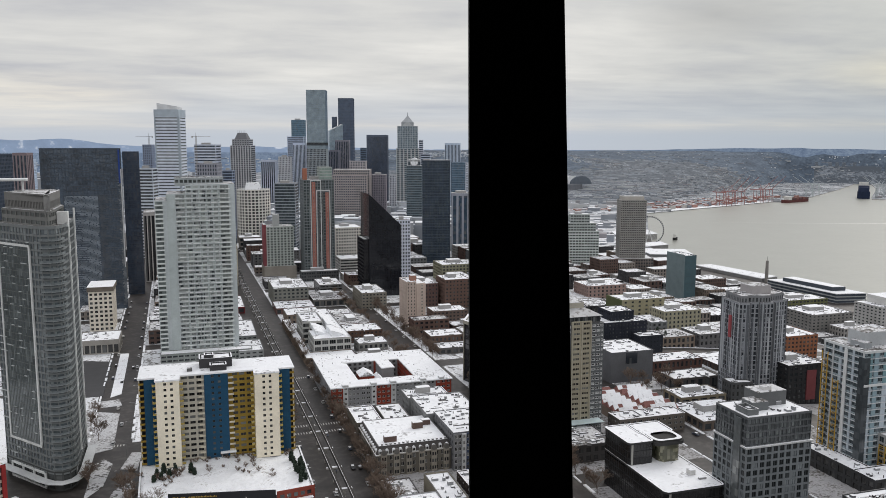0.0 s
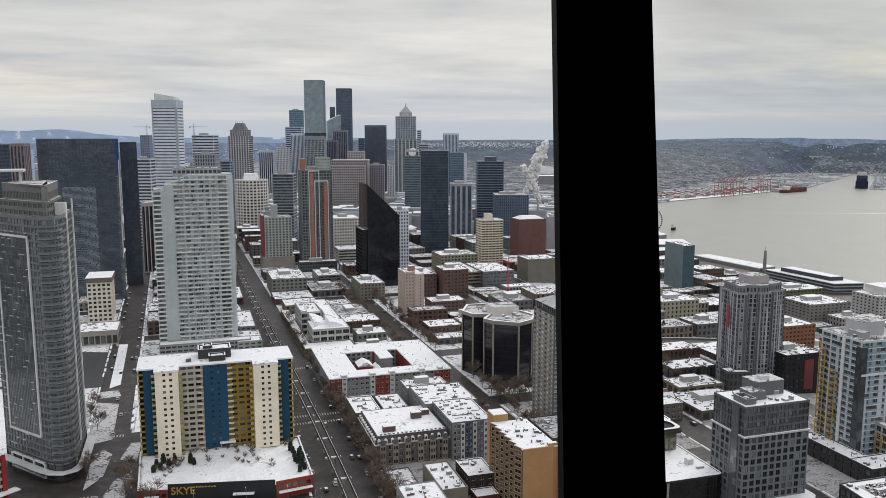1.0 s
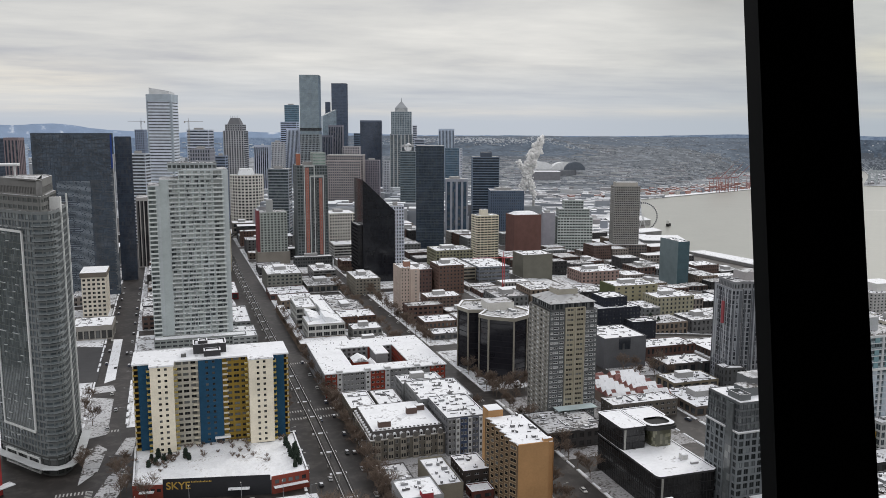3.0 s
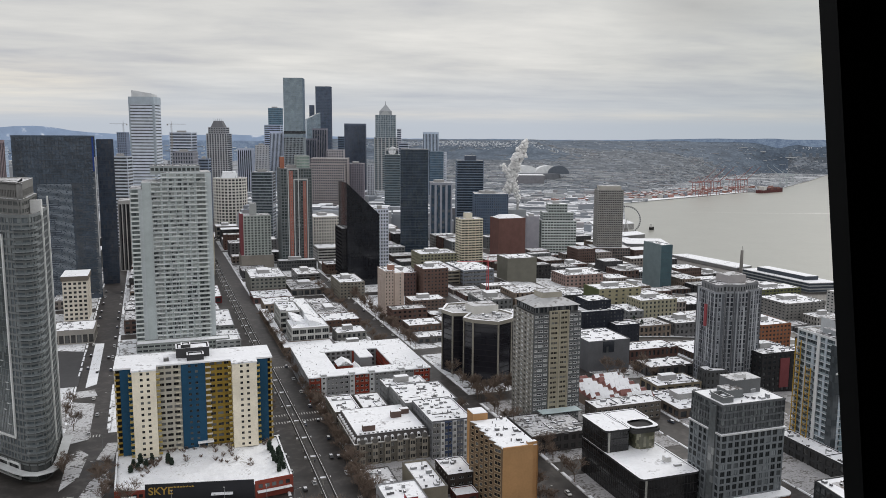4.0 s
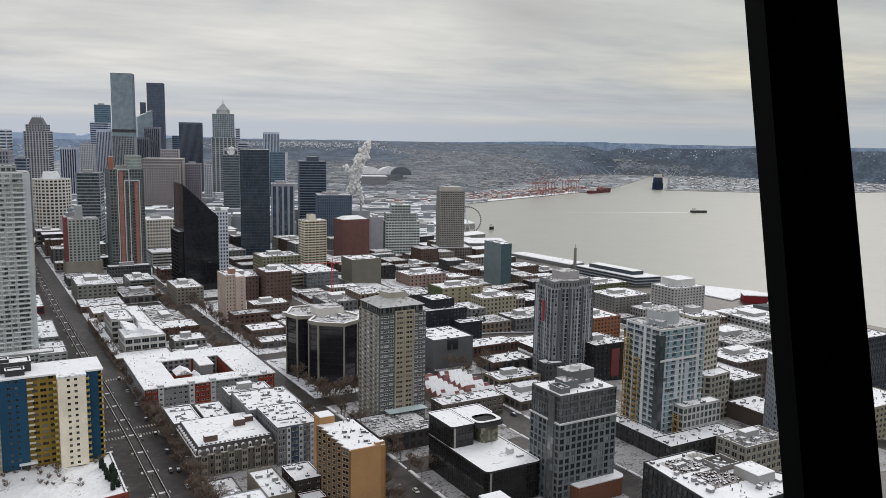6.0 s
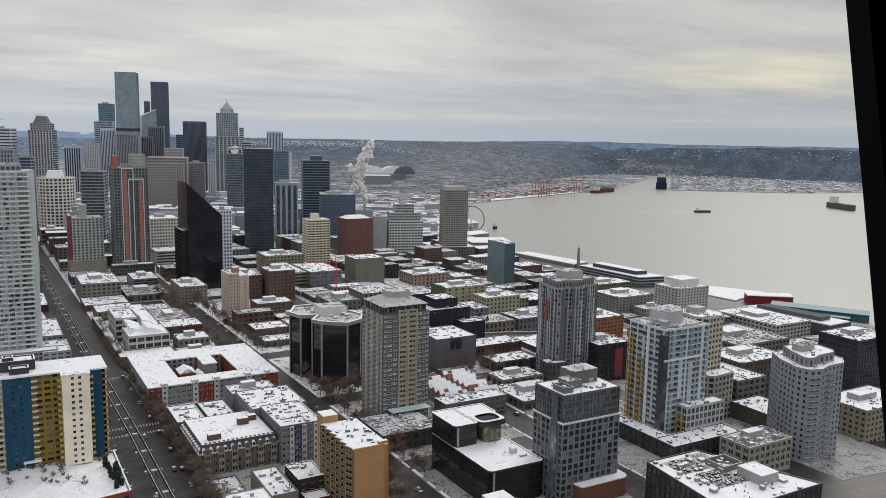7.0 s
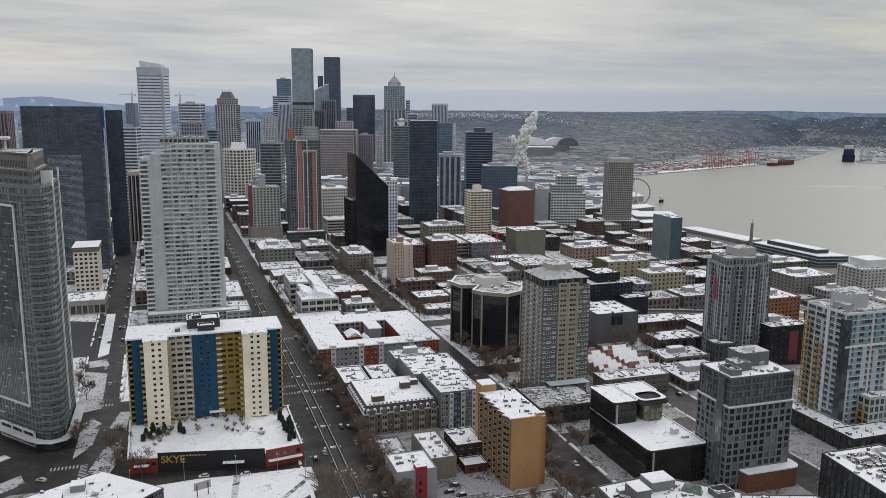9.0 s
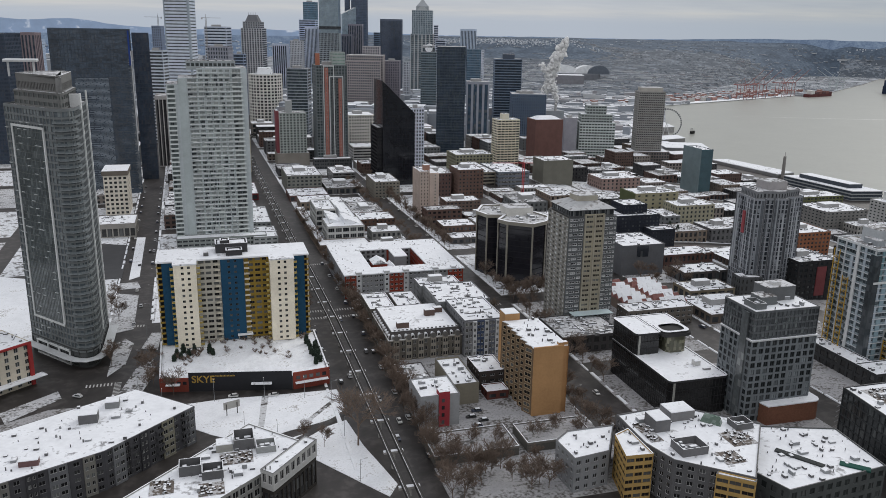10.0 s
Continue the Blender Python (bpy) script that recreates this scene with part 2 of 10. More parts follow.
# ---- mesh building ----
class Geo:
    """Collects solids and becomes one mesh."""

    def __init__(self):
        self.v, self.f, self.m = [], [], []

    def solid(self, verts, faces, slot=0):
        k = len(self.v)
        self.v.extend(verts)
        self.f.extend(tuple(k + i for i in face) for face in faces)
        self.m.extend([slot] * len(faces))

    def box(self, x0, x1, y0, y1, z0, z1, slot=0):
        self.solid([(x0, y0, z0), (x1, y0, z0), (x1, y1, z0), (x0, y1, z0), (x0, y0, z1), (x1, y0, z1), (x1, y1, z1), (x0, y1, z1)],
                   [(0, 3, 2, 1), (4, 5, 6, 7), (0, 1, 5, 4), (1, 2, 6, 5), (2, 3, 7, 6), (3, 0, 4, 7)], slot)

    def obox(self, p, u, s0, s1, d0, d1, z0, z1, slot=0):
        """A box along the unit direction u from p: s0..s1 along it, d0..d1 to its right (outwards of a counter-clockwise outline)."""
        n = (u[1], -u[0])
        q = [(p[0] + u[0] * s + n[0] * d, p[1] + u[1] * s + n[1] * d) for s, d in ((s0, d1), (s1, d1), (s1, d0), (s0, d0))]
        self.prism(q, z0, z1, slot)

    def prism(self, poly, z0, z1, slot=0, top=None):
        n = len(poly)
        top = top or poly
        zt = z1 if isinstance(z1, (list, tuple)) else [z1] * n
        self.solid([(x, y, z0) for x, y in poly] + [(x, y, z) for (x, y), z in zip(top, zt)],
                   [tuple(range(n - 1, -1, -1)), tuple(range(n, 2 * n))] + [(i, (i + 1) % n, n + (i + 1) % n, n + i) for i in range(n)], slot)

    def tube(self, a, b, ra, rb, sides=6, slot=0):
        a, b = Vector(a), Vector(b)
        w = (b - a).normalized()
        u = w.orthogonal().normalized()
        v = w.cross(u)
        ring = [(math.cos(2 * math.pi * i / sides), math.sin(2 * math.pi * i / sides)) for i in range(sides)]
        self.solid([tuple(a + ra * (c * u + s * v)) for c, s in ring] + [tuple(b + rb * (c * u + s * v)) for c, s in ring],
                   [tuple(range(sides - 1, -1, -1)), tuple(range(sides, 2 * sides))]
                   + [(i, (i + 1) % sides, sides + (i + 1) % sides, sides + i) for i in range(sides)], slot)

    def twig(self, a, b, ra, rb):
        """A thin three-sided twig with open ends."""
        a, b = Vector(a), Vector(b)
        w = (b - a).normalized()
        u = w.orthogonal().normalized()
        v = w.cross(u)
        ring = [(1.0, 0.0), (-0.5, 0.87), (-0.5, -0.87)]
        self.solid([tuple(a + ra * (c * u + s * v)) for c, s in ring] + [tuple(b + rb * (c * u + s * v)) for c, s in ring], [(0, 1, 4, 3), (1, 2, 5, 4), (2, 0, 3, 5)])

    def mesh(self, name, mats):
        me = bpy.data.meshes.new(name)
        me.from_pydata(self.v, [], self.f)
        for m in mats if isinstance(mats, (list, tuple)) else [mats]:
            me.materials.append(m)
        if any(self.m):
            me.polygons.foreach_set("material_index", self.m)
        me.update()
        return me


def thing(name, label, category, group="", kind="", at=(0, 0, 0)):
    ob = tagged(new(name), label, category, group, kind)
    ob.location = at
    return ob


def part(name, geo, mats, parent=None, label="", kind=""):
    ob = new(name, geo.mesh(name, mats) if isinstance(geo, Geo) else geo)
    ob.parent = parent
    return tagged(ob, label, kind=kind)


def rect(x0, x1, y0, y1):
    return [(x0, y0), (x1, y0), (x1, y1), (x0, y1)]


def inset(poly, d):
    """The outline moved inwards by d."""
    n, out = len(poly), []
    for i in range(n):
        a, b, c = Vector(poly[i - 1]), Vector(poly[i]), Vector(poly[(i + 1) % n])
        u, w = (b - a).normalized(), (c - b).normalized()
        p, q = Vector((-u.y, u.x)), Vector((-w.y, w.x))
        k = (p + q) / max(0.3, 1 + p.dot(q))
        out.append(tuple(b + d * k))
    return out


def sides(poly):
    for i in range(len(poly)):
        a, b = Vector(poly[i]), Vector(poly[(i + 1) % len(poly)])
        yield tuple(a), tuple((b - a).normalized()), (b - a).length


def unit_window(w, h, frame_w=0.09, deep=0.12, bars=1):
    """A window in one piece: frame in front, panes set back; x along the wall, outwards is -y."""
    g = Geo()
    across = openings(w, bars + 1, 0.08, frame_w)
    panel(g, (0, -0.02), (1, 0), w, 0, h, across, [(frame_w, h - frame_w)], deep, 1)
    for a, c in across:
        g.solid([(a, deep - 0.02, frame_w), (c, deep - 0.02, frame_w), (c, deep - 0.02, h - frame_w), (a, deep - 0.02, h - frame_w)], [(0, 1, 2, 3)], 0)
    return weld(g)


WINDOW_MESHES = {}


def window_mesh(w, h, glass, trim, bars=1, fw=0.09):
    key = (round(w, 2), round(h, 2), glass.name, trim.name, bars, fw)
    if key not in WINDOW_MESHES:
        WINDOW_MESHES[key] = unit_window(w, h, fw, bars=bars).mesh("window", [glass, trim])
    return WINDOW_MESHES[key]


def put_window(me, p, u, s, d, z, parent):
    """Sets a window into a wall that runs along u from p."""
    ob = new("window", me)
    n = (u[1], -u[0])
    ob.parent = parent
    ob.location = (p[0] + u[0] * s + n[0] * d, p[1] + u[1] * s + n[1] * d, z)
    ob.rotation_euler = (0, 0, math.atan2(u[1], u[0]))
    return ob


USED = []


def weld(g):
    """One vertex where several lie in one place."""
    seen, keep, to = {}, [], []
    for v in g.v:
        key = (round(v[0], 3), round(v[1], 3), round(v[2], 3))
        if key not in seen:
            seen[key] = len(keep)
            keep.append(v)
        to.append(seen[key])
    faces, slots = [], []
    for f, m in zip(g.f, g.m):
        q = [to[i] for i in f]
        q = [q[i] for i in range(len(q)) if q[i] != q[i - 1]]
        if len(q) > 2:
            faces.append(tuple(q))
            slots.append(m)
    g.v, g.f, g.m = keep, faces, slots
    return g


def panel(g, p, u, length, z0, z1, across, up, out, slot=0):
    """A wall skin along u from p with openings at every crossing of across [(from, to)] and up [(from, to)]; its reveals reach back by out."""
    n = (u[1], -u[0])

    def at(s, z, d=0.0):
        return (p[0] + u[0] * s - n[0] * d, p[1] + u[1] * s - n[1] * d, z)
    ss, zs = [0.0], [z0]
    for a, b in across:
        ss += [a, b]
    for a, b in up:
        zs += [a, b]
    ss.append(length)
    zs.append(z1)
    for i in range(len(ss) - 1):
        for j in range(len(zs) - 1):
            a, b, c, d = ss[i], ss[i + 1], zs[j], zs[j + 1]
            if b - a < 1e-4 or d - c < 1e-4:
                continue
            if i % 2 and j % 2:
                g.solid([at(a, c), at(b, c), at(b, d), at(a, d), at(a, c, out), at(b, c, out), at(b, d, out), at(a, d, out)],
                        [(0, 1, 5, 4), (1, 2, 6, 5), (2, 3, 7, 6), (3, 0, 4, 7)], slot)
            else:
                g.solid([at(a, c), at(b, c), at(b, d), at(a, d)], [(0, 1, 2, 3)], slot)


def openings(length, count, pier, end=None):
    """Evenly spaced openings with piers between them."""
    end = pier if end is None else end
    w = (length - 2 * end - (count - 1) * pier) / count
    return [(end + i * (w + pier), end + i * (w + pier) + w) for i in range(count)]


def faces_us(p, u, length):
    m = (p[0] + u[0] * length / 2, p[1] + u[1] * length / 2)
    return m[0] * u[1] - m[1] * u[0] < 0


def ring(g, outer, inner, z0, z1, slot=0, top=None):
    n = len(outer)
    g.solid([(x, y, z0) for x, y in outer] + [(x, y, z1) for x, y in outer] + [(x, y, z1) for x, y in inner] + [(x, y, z0) for x, y in inner], [])
    k = len(g.v) - 4 * n
    for i in range(n):
        j = (i + 1) % n
        for q, sl in (((i, j, n + j, n + i), slot), ((n + i, n + j, 2 * n + j, 2 * n + i), slot if top is None else top),
                      ((2 * n + i, 2 * n + j, 3 * n + j, 3 * n + i), slot), ((3 * n + i, 3 * n + j, j, i), slot)):
            g.f.append(tuple(k + c for c in q))
            g.m.append(sl)


def capped(g, x0, x1, y0, y1, z0, z1, snow=0.2):
    """A box whose top is snow."""
    c = min(0.12, (x1 - x0) / 6)
    g.solid([(x0, y0, z0), (x1, y0, z0), (x1, y1, z0), (x0, y1, z0), (x0, y0, z1), (x1, y0, z1), (x1, y1, z1), (x0, y1, z1),
             (x0 + c, y0 + c, z1 + snow), (x1 - c, y0 + c, z1 + snow), (x1 - c, y1 - c, z1 + snow), (x0 + c, y1 - c, z1 + snow)],
            [(0, 3, 2, 1), (0, 1, 5, 4), (1, 2, 6, 5), (2, 3, 7, 6), (3, 0, 4, 7)], 0)
    k = len(g.v) - 12
    for q in ((4, 5, 9, 8), (5, 6, 10, 9), (6, 7, 11, 10), (7, 4, 8, 11), (8, 9, 10, 11)):
        g.f.append(tuple(k + i for i in q))
        g.m.append(1)


def plant_box(b, x0, x1, y0, y1, z0, z1, tint=(0.33, 0.33, 0.33), name="plant_room", label="", snow=0.22):
    g = Geo()
    capped(g, x0, x1, y0, y1, z0, z1, snow)
    # high roofs are blown half clear
    return part(name, g, [wall_mat(tint), PATCHY if z1 > 44 else ROOF_SNOW], b, label)


def roof_gear(b, poly, z, seed, count=4, tint=(0.33, 0.33, 0.33), big=True):
    """Lift housing, plant boxes, ducts and vents, with snow lying on them."""
    rnd = random.Random(seed)
    xs, ys = [p[0] for p in poly], [p[1] for p in poly]
    x0, x1, y0, y1 = min(xs), max(xs), min(ys), max(ys)
    w, d = x1 - x0, y1 - y0
    if big:
        cx, cy = x0 + w * rnd.uniform(0.42, 0.6), y0 + d * rnd.uniform(0.45, 0.62)
        a, c, h = w * rnd.uniform(0.13, 0.2), d * rnd.uniform(0.13, 0.2), rnd.uniform(2.6, 4.2)
        if all(inside(poly, cx + i * a, cy + j * c) for i in (-1, 1) for j in (-1, 1)):
            plant_box(b, cx - a, cx + a, cy - c, cy + c, z - 0.05, z + h, tint, "lift_housing")
    heap = Geo()
    for i in range(count if y0 < 620 else min(count, 2)):
        cx, cy = x0 + w * rnd.uniform(0.1, 0.9), y0 + d * rnd.uniform(0.1, 0.9)
        a, c, h = rnd.uniform(0.5, 1.7), rnd.uniform(0.5, 1.4), rnd.uniform(0.6, 1.6)
        if not inside(poly, cx - a, cy - c) or not inside(poly, cx + a, cy + c) or not inside(poly, cx - a, cy + c) or not inside(poly, cx + a, cy - c):
            continue
        g = Geo()
        if rnd.random() < 0.3:
            g.tube((cx, cy, z - 0.05), (cx, cy, z + h), 0.4, 0.34, 8, 0)
        else:
            capped(g, cx - a, cx + a, cy - c, cy + c, z - 0.05, z + h, 0.15)
        if y0 > 430:
            k0 = len(heap.v)
            heap.v, heap.f, heap.m = heap.v + g.v, heap.f + [tuple(k0 + k for k in f) for f in g.f], heap.m + g.m
        else:
            part("roof_unit", g, [ROOF_GREY, ROOF_SNOW], b)
    if heap.v:
        part("roof_machinery", heap, [ROOF_GREY, ROOF_SNOW], b, kind="stuff")


def screen_box(b, x0, x1, y0, y1, z, h, tint, seed=1):
    """An open-topped screen of sheet metal round rooftop machines."""
    g = Geo()
    ring(g, rect(x0, x1, y0, y1), rect(x0 + 0.25, x1 - 0.25, y0 + 0.25, y1 - 0.25), z - 0.1, z + h, 0, 1)
    part("plant_screen", g, [wall_mat(tint), ROOF_SNOW], b, "sheet metal screen round roof machines")
    g = Geo()
    g.box(x0 + 0.26, x1 - 0.26, y0 + 0.26, y1 - 0.26, z + 0.06, z + 0.2)
    part("screen_floor", g, PATCHY, b)
    rnd = random.Random(seed)
    for i in range(max(3, int((x1 - x0) * (y1 - y0) / 9))):
        cx, cy = rnd.uniform(x0 + 1.2, x1 - 1.2), rnd.uniform(y0 + 1.2, y1 - 1.2)
        g = Geo()
        capped(g, cx - rnd.uniform(0.4, 0.9), cx + rnd.uniform(0.4, 0.9), cy - rnd.uniform(0.4, 0.9), cy + rnd.uniform(0.4, 0.9), z, z + rnd.uniform(0.8, h * 0.7), 0.06)
        part("machine", g, [ROOF_GREY, ROOF_SNOW], b)


def roof_deck(b, x0, x1, y0, y1, z, seed=1, tint=(0.12, 0.10, 0.085)):
    """A roof terrace: dark decking swept half clear, planters and stacked furniture."""
    g = Geo()
    g.box(x0, x1, y0, y1, z, z + 0.12)
    part("terrace", g, material("half_swept_decking", (0.50, 0.50, 0.51), 0.8, spread=0.15, grain=0.9, stain=0.2, ramp=(0.46, 0.53), tint2=tint), b, "half swept timber terrace")
    rnd = random.Random(seed)
    g = Geo()
    for i in range(int((x1 - x0) * (y1 - y0) / 3.5)):
        cx, cy, a, c = rnd.uniform(x0 + 0.5, x1 - 0.5), rnd.uniform(y0 + 0.5, y1 - 0.5), rnd.uniform(0.2, 0.5), rnd.uniform(0.2, 0.5)
        capped(g, cx - a, cx + a, cy - c, cy + c, z + 0.1, z + rnd.uniform(0.4, 1.0), 0.08)
    part("terrace_furniture", g, [wall_mat((0.05, 0.045, 0.042)), ROOF_SNOW], b, "dark terrace furniture", kind="stuff")


def inside(poly, x, y):
    return all((q[0] - p[0]) * (y - p[1]) - (q[1] - p[1]) * (x - p[0]) > 0 for p, q in zip(poly, poly[1:] + poly[:1]))


def roof_clutter(b, poly, z, seed, every=17.0, most=120):
    """Vents, ducts, pipes and hatches too small to tell apart."""
    rnd = random.Random(seed)
    x0, x1, y0, y1 = min(p[0] for p in poly), max(p[0] for p in poly), min(p[1] for p in poly), max(p[1] for p in poly)
    g = Geo()
    for i in range(min(most, int((x1 - x0) * (y1 - y0) / every))):
        x, y = rnd.uniform(x0, x1), rnd.uniform(y0, y1)
        if not inside(poly, x, y):
            continue
        kind = rnd.random()
        if y1 < 345 and 0.35 <= kind and (kind < 0.55 or kind >= 0.8):
            continue
        if kind < 0.35:
            r = rnd.uniform(0.12, 0.3)
            g.tube((x, y, z - 0.1), (x, y, z + rnd.uniform(0.5, 1.3)), r, r, 6)
        elif kind < 0.55:
            a = rnd.uniform(1.5, 4.5)
            w, d = (a, 0.3) if rnd.random() < 0.5 else (0.3, a)
            capped(g, x - w, x + w, y - d, y + d, z - 0.1, z + rnd.uniform(0.3, 0.6), 0.05)
        elif kind < 0.8:
            a, c = rnd.uniform(0.35, 0.9), rnd.uniform(0.35, 0.9)
            capped(g, x - a, x + a, y - c, y + c, z - 0.1, z + rnd.uniform(0.4, 1.1), 0.1)
        else:
            a, c = rnd.uniform(0.8, 2.4), rnd.uniform(0.5, 1.6)
            g.box(x - a, x + a, y - c, y + c, z - 0.1, z + 0.03)
    if g.v:
        part("roof_clutter", g, [ROOF_DARK, ROOF_SNOW], b, kind="stuff")


def snow_roof(b, poly, z, parapet=0.8, wall=None, thick=0.35, snow=None):
    """A parapet round the roof and the snow that lies inside it."""
    if parapet:
        g = Geo()
        ring(g, inset(poly, -0.06), inset(poly, 0.35), z - 0.35, z + parapet, 0, 1)
        # copings are dark on some roofs and carry snow on others
        part("parapet", g, [wall, COPING if int(poly[0][0] * 3 + poly[0][1]) % 3 else ROOF_SNOW], b)
    g = Geo()
    g.prism(inset(poly, 0.36 if parapet else 0.05), z - 0.1, z + thick)
    part("snow_cover", g, snow or (PATCHY if z > 55 else ROOF_SNOW), b, "snow lying on the roof")


def block(name, label, poly, z0, z1, floors, bay=3.2, wall=(0.4, 0.4, 0.4), glass=(0.03, 0.035, 0.04), pier=1.7, span=1.65, out=0.35,
          style="grid", windows=False, gear=4, parapet=0.8, seed=1, category="building", group="", base=0.0, basewall=None, blind=(0.15, 0.155, 0.155),
          trim=(0.5, 0.5, 0.5), bars=1, big=True, gear_tint=(0.33, 0.33, 0.33), end=None, roof=True, snow=None, into=None, filler=False):
    """A building: a glazed core, its outer wall with openings, roof and roof gear. windows: the openings get windows of their own."""
    if sum(p[0] * q[1] - q[0] * p[1] for p, q in zip(poly, poly[1:] + poly[:1])) < 0:
        poly = poly[::-1]
    b = into or thing(name, label, category, group)
    USED.append((min(p[0] for p in poly), max(p[0] for p in poly), min(p[1] for p in poly), max(p[1] for p in poly)))
    if floors <= 8:
        wall = tuple(0.70 * c for c in wall)
    wm = wall_mat(wall)
    zb = z0 + base
    fh = (z1 - zb) / floors
    core = Geo()
    core.prism(inset(poly, out), z0 - 1.5, z1 - 0.05)
    part("glazing", core, glass_mat(glass, (max(1.2, bay * 0.5), max(1.2, bay * 0.5), fh), blind), b)
    g = Geo()
    up = [(zb + j * fh + span * 0.55, zb + (j + 1) * fh - span * 0.45) for j in range(floors)]
    if style == "fins":
        up = [(zb + 1.0, z1 - 3.0)]
    for p, u, length in sides(poly):
        bays = max(1, round(length / bay))
        seen = faces_us(p, u, length)
        thick = min(pier, 0.66 * length / bays)
        across = openings(length, bays, thick, thick * 0.6 if end is None else end)
        if style == "bands" or not seen:
            across = [(min(0.8, length / 4), length - min(0.8, length / 4))]
        if style == "curtain" and seen:
            across = openings(length, bays, 0.22, 0.3)
        panel(g, p, u, length, z0 - 1.5, z1, [] if style == "plain" else across, up, out)
        if windows and seen and style == "grid":
            me = window_mesh(across[0][1] - across[0][0], up[0][1] - up[0][0], pane_mat(glass, blind), wall_mat(trim), bars)
            for sa, sb in across:
                for za, zt in up:
                    put_window(me, p, u, sa, -out + 0.14, za, b)
    part("wall", weld(g), wm, b)
    if base:
        g = Geo()
        ring(g, inset(poly, -0.12), inset(poly, 0.1), z0 - 1.5, zb - 0.3)
        part("plinth", g, wall_mat(basewall or wall), b)
    if roof:
        snow_roof(b, poly, z1, parapet, wm, snow=snow)
    if roof and (gear or filler) and poly[0][1] < 900:
        roof_clutter(b, inset(poly, 1.0), z1 + 0.35, seed + int(poly[0][0]), 17.0 if poly[0][1] < 430 else 30.0)
    if gear:
        roof_gear(b, inset(poly, 1.2), z1 + 0.3, seed, gear, gear_tint, big)
    return b


def ground_z(x):
    xs, zs = (280, 380, 480, 580, 680), (0, -7, -17, -27, -35)
    if x <= xs[0]:
        return 0.0
    for i in range(4):
        if x <= xs[i + 1]:
            return zs[i] + (zs[i + 1] - zs[i]) * (x - xs[i]) / (xs[i + 1] - xs[i])
    return -35.0


def section(b, x0, x1, y, z0, z1, floors, cols, wall, glass=(0.03, 0.032, 0.036), sill=0.33, head=0.82, deep=0.3, trim=(0.6, 0.6, 0.58), thick=1.0, bars=1,
            name="wall_section", blind=(0.22, 0.23, 0.23), fw=0.09):
    """A stretch of a front that looks to the camera's side: its skin with openings, windows in them, dark behind."""
    fh = (z1 - z0) / floors
    up = [(z0 + fh * (j + sill), z0 + fh * (j + head)) for j in range(floors)]
    g = Geo()
    length = x1 - x0
    panel(g, (x0, y), (1, 0), length, z0, z1, cols, up if cols else [], deep)
    k = len(g.v)
    g.solid([(x0, y, z0), (x0, y + thick, z0), (x0, y + thick, z1), (x0, y, z1), (x1, y, z0), (x1, y + thick, z0), (x1, y + thick, z1), (x1, y, z1)],
            [(3, 2, 1, 0), (4, 5, 6, 7), (3, 7, 6, 2), (1, 5, 4, 0), (1, 2, 6, 5)])
    part(name, weld(g), wall_mat(wall), b)
    made = {}
    for sa, sb in cols:
        w = round(sb - sa, 2)
        if w not in made:
            made[w] = window_mesh(w, up[0][1] - up[0][0], pane_mat(glass, blind), wall_mat(trim), bars, fw)
        for za, zb in up:
            put_window(made[w], (x0, y), (1, 0), sa, -deep + 0.13, za, b)


def turned_rect(x0, x1, y0, depth, deg=0.0):
    """The outline of a block, turned clockwise, that fills the view from the lookout between the sight lines through (x0, y0) and (x1, y0)."""
    lo, hi = x0 / y0, x1 / y0
    cx, cy, w = (x0 + x1) / 2, y0 + depth / 2, x1 - x0
    c, s = math.cos(radians(-deg)), math.sin(radians(-deg))
    for i in range(30):
        d = min(depth, 0.9 * w)
        poly = [(cx + p * w / 2 * c - q * d / 2 * s, cy + p * w / 2 * s + q * d / 2 * c) for p, q in ((-1, -1), (1, -1), (1, 1), (-1, 1))]
        seen = [x / y for x, y in poly]
        w *= (hi - lo) / (max(seen) - min(seen))
        cx += ((lo + hi) - (max(seen) + min(seen))) / 2 * cy
    return poly


def squeeze(b, corners, lo, hi, deg=0.0):
    """Turns a finished building clockwise on its spot and fits it between two sight lines from the lookout."""
    n = len(corners)
    cx, cy, k, dx = sum(p[0] for p in corners) / n, sum(p[1] for p in corners) / n, 1.0, 0.0
    c, s = math.cos(radians(-deg)), math.sin(radians(-deg))
    for i in range(30):
        seen = [(cx + dx + k * ((x - cx) * c - (y - cy) * s)) / (cy + k * ((x - cx) * s + (y - cy) * c)) for x, y in corners]
        k *= (hi - lo) / (max(seen) - min(seen))
        dx += ((lo + hi) - (max(seen) + min(seen))) / 2 * cy
    b.matrix_basis = pose(cx + dx, cy, 0, 0, 0, -deg) @ Matrix.Diagonal((k, k, 1, 1)) @ pose(-cx, -cy, 0)


GRID_TURN = 17.0  # downtown's streets run askew to the nearer ones


